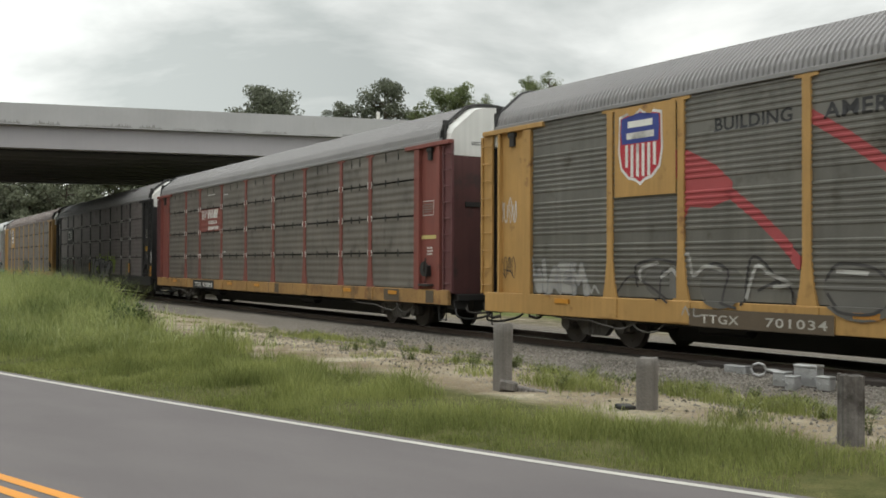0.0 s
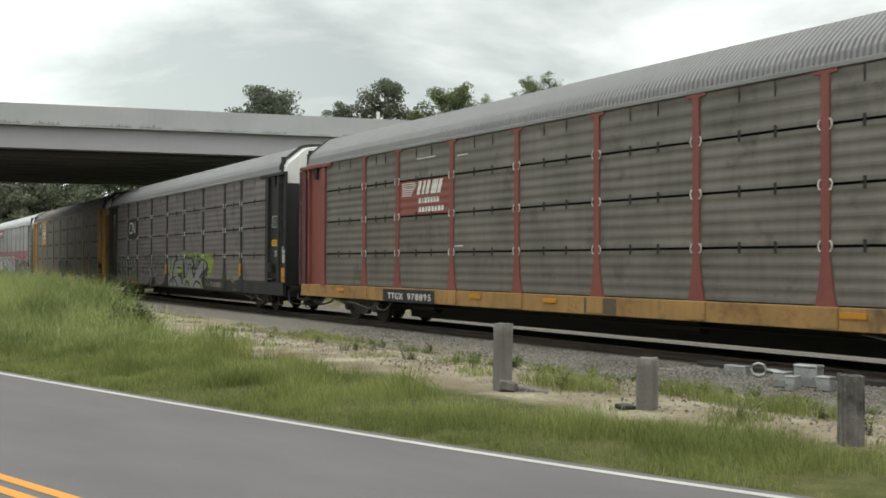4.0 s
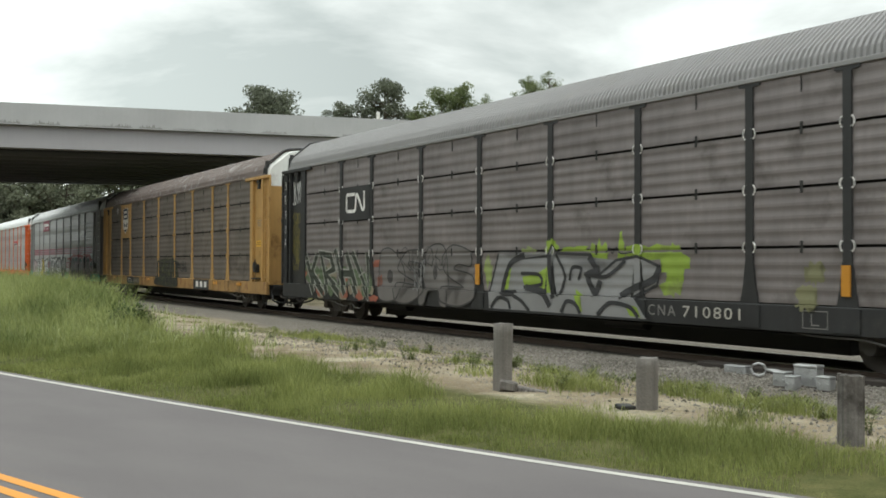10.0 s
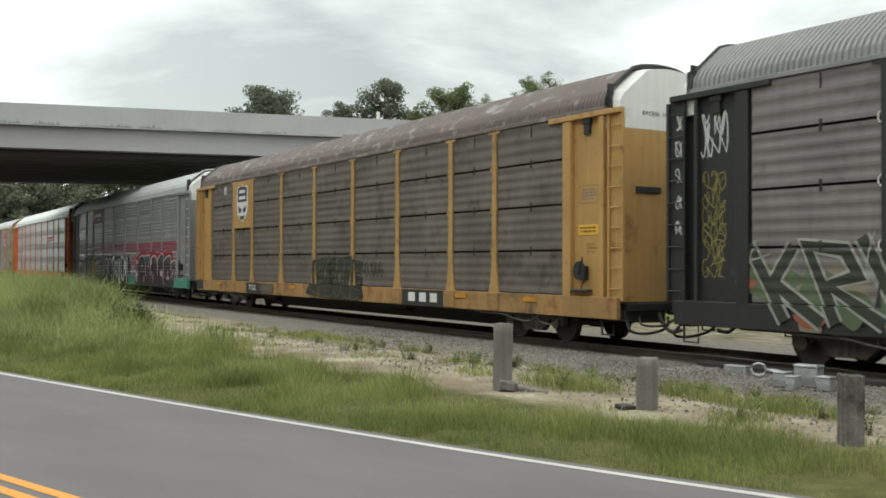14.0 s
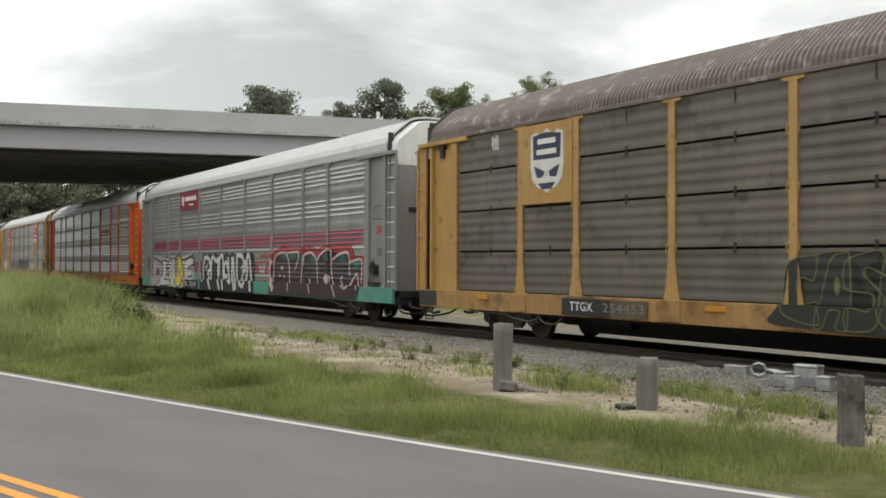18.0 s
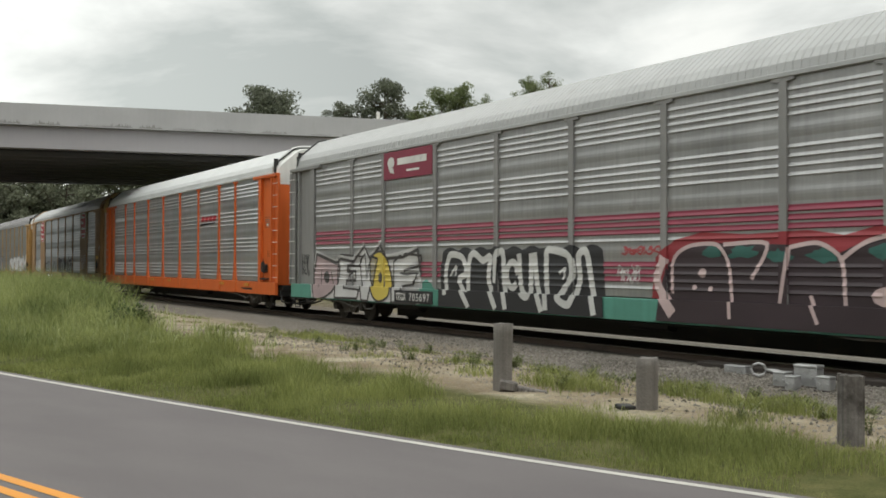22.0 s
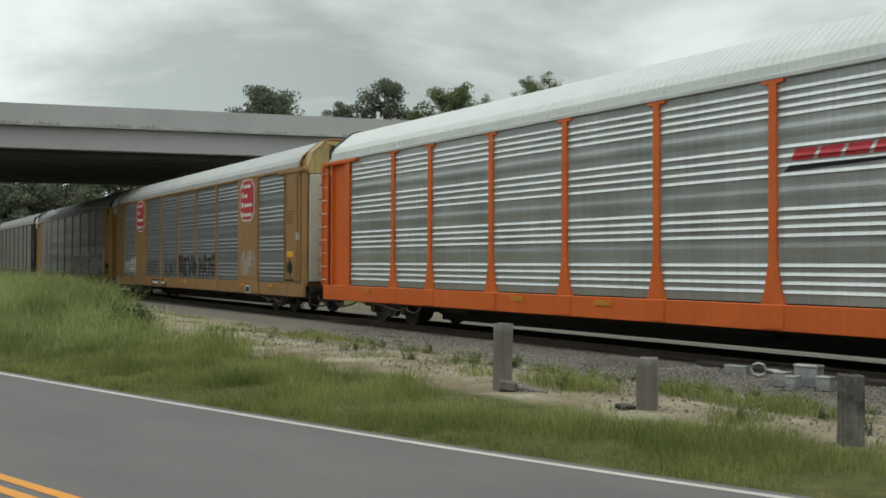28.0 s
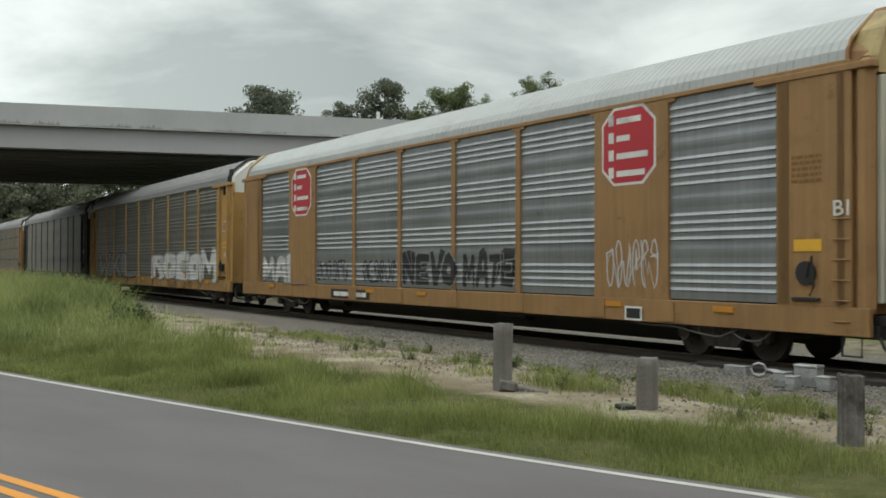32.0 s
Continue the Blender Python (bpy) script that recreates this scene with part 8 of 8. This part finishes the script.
def semi_truck(label, cab_high, marks):
    root = thing("semi_truck", label, "truck", "trucks on the overpass")
    high = 4.10 if cab_high else 4.28
    # trailer: the front of the trailer is at x = 0, the cab ahead of it
    tr = part("trailer", boxes((-16.15, 0.0, -1.3, 1.3, 1.10, high), bevel=0.03), TRUCK_WHITE, root, "plain white box trailer")
    part("top_rail", boxes((-16.15, 0.0, -1.31, -1.30, high - 0.08, high), (-16.15, 0.0, 1.30, 1.31, high - 0.08, high)), ZINC, root)
    bm = bmesh.new()
    for k in range(1, 13):
        x = -16.15 + k * 1.24
        box(bm, x - 0.012, x + 0.012, -1.312, -1.302, 1.15, 4.02)
    part("side_seams", bm, TRUCK_WHITE, tr)
    bm = bmesh.new()
    for k in range(12):
        x = -15.6 + k * 1.32
        box(bm, x, x + 0.22, -1.315, -1.303, 1.16, 1.22)
        box(bm, x + 0.3, x + 0.52, -1.315, -1.303, 1.16, 1.22)
    part("reflective_tape", bm, mat("tape_red", (0.25, 0.03, 0.03), 0.5), tr)
    bmx = boxes((-15.9, -11.5, -0.5, 0.5, 0.75, 1.09), (-5.6, -5.2, -0.9, 0.9, 0.25, 1.09), bevel=0.02)
    part("trailer_frame", bmx, BLACK_STEEL, root)
    def mark(name, poly, material, label=""):
        bm = flat(poly)
        for v in bm.verts:
            v.co.y = -1.318
        part(name, bm, material, tr, label)
    ink = mat("grey_lettering", (0.25, 0.28, 0.30), 0.6)
    if marks:
        for x0, n in ((-7.75, 7), (-5.45, 6), (-3.35, 5)):
            for k in range(n):
                mark("letter_bar", rect(x0 + k * 0.27, x0 + 0.19 + k * 0.27, 2.62, 2.92), ink)
        mark("side_emblem", oval(-1.45, 2.80, 0.24, 0.24), ink)
    else:
        for k in range(2):
            mark("letter_bar", rect(-0.52 + k * 0.16, -0.41 + k * 0.16, 1.38, 1.62), ink)
    # cab
    top = 3.95 if cab_high else 3.2
    bm = bmesh.new()
    if cab_high:
        prism(bm, [(0.75, 0.9), (6.2, 0.9), (6.25, 1.75), (4.75, 2.08), (4.35, 2.95), (3.2, 3.75), (1.3, top), (0.9, 3.75), (0.75, 2.6)], -1.15, 1.15)
    else:
        prism(bm, [(1.2, 0.9), (5.6, 0.9), (5.65, 1.7), (4.2, 2.0), (3.85, 2.9), (3.0, 3.35), (2.5, 3.85), (1.5, 3.95), (1.3, 2.6)], -1.12, 1.12)
    bmesh.ops.bevel(bm, geom=bm.edges[:], offset=0.06, segments=2, affect="EDGES")
    cab = part("cab", bm, TRUCK_WHITE, root, "white tractor cab")
    dx = 0.0 if cab_high else -0.5
    bm = bmesh.new()
    for ya, yb in ((-1.17, -1.14), (1.14, 1.17)):
        wb = bmesh.new()
        prism(wb, [(3.55 + dx, 2.08), (4.62 + dx, 2.08), (4.30 + dx, 2.82), (3.55 + dx, 2.82)], ya, yb)
        part("side_window", wb, GLASS_DARK, cab)
    bm = bmesh.new()
    if cab_high:
        prism(bm, oval(2.35, 3.35, 0.42, 0.20, 12), -1.17, -1.14)
        part("sleeper_window", bm, GLASS_DARK, cab)
    else:
        box(bm, 0.75, 1.10, -1.0, -0.7, 1.0, 4.05)
        part("exhaust_pipe", bm, BLACK_STEEL, cab)
    part("mirror", boxes((4.5 + dx, 4.75 + dx, -1.55, -1.30, 1.95, 2.65), bevel=0.03), BLACK_STEEL, cab)
    part("chassis", boxes((-1.5, 6.0, -0.5, 0.5, 0.6, 0.92), bevel=0.02), BLACK_STEEL, root)
    part("fuel_tank", boxes((1.6, 3.3, -1.2, -0.6, 0.45, 0.95), (1.6, 3.3, 0.6, 1.2, 0.45, 0.95), bevel=0.1), ZINC, root)

    def wh():
        bm = bmesh.new()
        disc(bm, (0, 0, 0), (0, 1, 0), 0.5, 0.30, 24)
        return bm

    def rim():
        bm = bmesh.new()
        disc(bm, (0, 0, 0), (0, 1, 0), 0.28, 0.34, 16)
        return bm
    for x in (-14.6, -13.2, -0.8, 0.5, 5.0 + dx):
        for s in (-1, 1):
            w = part("wheel", cached(("wheel",), wh), TYRE, root)
            w.location = (x, s * 1.08, 0.5)
            part("rim", cached(("rim",), rim), ZINC, w)
    return root


def red_tractor():
    """A tractor without its trailer; the back of its cab is at x = 0."""
    root = thing("truck_tractor", "red truck tractor with a pale hood, without a trailer", "truck", "trucks on the overpass")
    red = mat("tractor_red", (0.42, 0.035, 0.03), 0.35, var=0.08)
    bm = bmesh.new()
    prism(bm, [(0.0, 0.9), (2.1, 0.9), (2.1, 2.1), (1.75, 2.75), (0.75, 3.10), (0.1, 3.10), (0.0, 2.95)], -1.15, 1.15)
    bmesh.ops.bevel(bm, geom=bm.edges[:], offset=0.06, segments=2, affect="EDGES")
    cab = part("cab", bm, red, root, "red painted cab")
    bm = bmesh.new()
    prism(bm, [(1.80, 2.72), (0.82, 3.06), (0.86, 3.13), (1.86, 2.79)], -1.0, 1.0)
    part("visor", bm, TRUCK_WHITE, cab, "pale sun visor")
    bm = bmesh.new()
    prism(bm, [(2.13, 2.12), (1.79, 2.70), (1.84, 2.72), (2.18, 2.14)], -1.0, 1.0)
    part("windscreen", bm, GLASS_DARK, cab)
    bm = bmesh.new()
    prism(bm, [(2.1, 0.9), (4.2, 0.9), (4.25, 1.6), (2.1, 2.05)], -0.95, 0.95)
    bmesh.ops.bevel(bm, geom=bm.edges[:], offset=0.06, segments=2, affect="EDGES")
    part("hood", bm, red, root)
    part("chassis", boxes((-4.2, 4.0, -0.5, 0.5, 0.6, 0.9), bevel=0.02), BLACK_STEEL, root)

    def wh():
        bm = bmesh.new()
        disc(bm, (0, 0, 0), (0, 1, 0), 0.5, 0.30, 24)
        return bm
    for x in (-3.3, -2.0, 3.3):
        for s in (-1, 1):
            w = part("wheel", cached(("wheel",), wh), TYRE, root)
            w.location = (x, s * 1.05, 0.5)
    return root


# ================= build =================
make_ground()
make_road()
make_track()
make_bridge()
make_trees()
make_posts()
make_track_gear()
make_grass()
make_weeds()
make_bush()
make_train()
TRUCK_A = semi_truck("white semi truck with a tall sleeper cab and box trailer", True, False)
TRUCK_C = red_tractor()
TRUCK_B = semi_truck("white day-cab semi truck with a lettered box trailer", False, True)

# distance run by the train, every two seconds
RUN = (0.105, 8.957, 17.903, 26.971, 35.902, 45.021, 54.447, 63.902, 73.402, 83.138, 93.039, 103.046, 113.327, 123.683, 134.215, 144.916, 155.546)


def run_at(t):
    n = len(RUN)
    slope = [(RUN[min(i + 1, n - 1)] - RUN[max(i - 1, 0)]) / (2.0 * (min(i + 1, n - 1) - max(i - 1, 0))) for i in range(n)]
    i = min(int(t / 2.0), n - 2)
    u, h = t / 2.0 - i, 2.0
    return ((2 * u ** 3 - 3 * u ** 2 + 1) * RUN[i] + (u ** 3 - 2 * u ** 2 + u) * h * slope[i]
            + (-2 * u ** 3 + 3 * u ** 2) * RUN[i + 1] + (u ** 3 - u ** 2) * h * slope[i + 1])


def car_pose(s, t):
    u = s - run_at(t)
    a, b = on_track(u + 10.1), on_track(u - 10.1)
    d = b - a
    c = (a + b) / 2
    return pose(c.x, c.y, 0, 0, 0, math.degrees(math.atan2(d.y, d.x)))


def truck_rows(offset, t0, x_at, speed):
    rows = []
    for t in (0.0, 4.0, 8.0, 10.0, 12.0, 16.0, 20.0, 24.0, 28.0, 30.0, 32.0):
        x = x_at + (t - t0) * speed
        p = BO + BX * x + BY * offset
        rows.append((t, pose(p.x, p.y, DECK_Z - 0.005, 0, 0, math.degrees(math.atan2(BX.y, BX.x)))))
    return rows


def motions():
    for root, s, wheels in CARS:
        walk(root, [(float(t), car_pose(s, float(t))) for t in range(33)])
        for w, x in wheels:
            rows = []
            for k in range(321):
                t = k * 0.1
                rows.append((t, pose(x, 0, 0.42, 0, math.degrees((run_at(t) / 0.42) % math.tau), 0)))
            walk(w, rows)
    walk(TRUCK_A, truck_rows(4.6, 11.0, 14.0, 28.0))
    walk(TRUCK_C, truck_rows(13.7, 1.8, 15.9, 35.0))
    walk(TRUCK_B, truck_rows(13.7, 30.0, 19.45, 30.0))


motions()
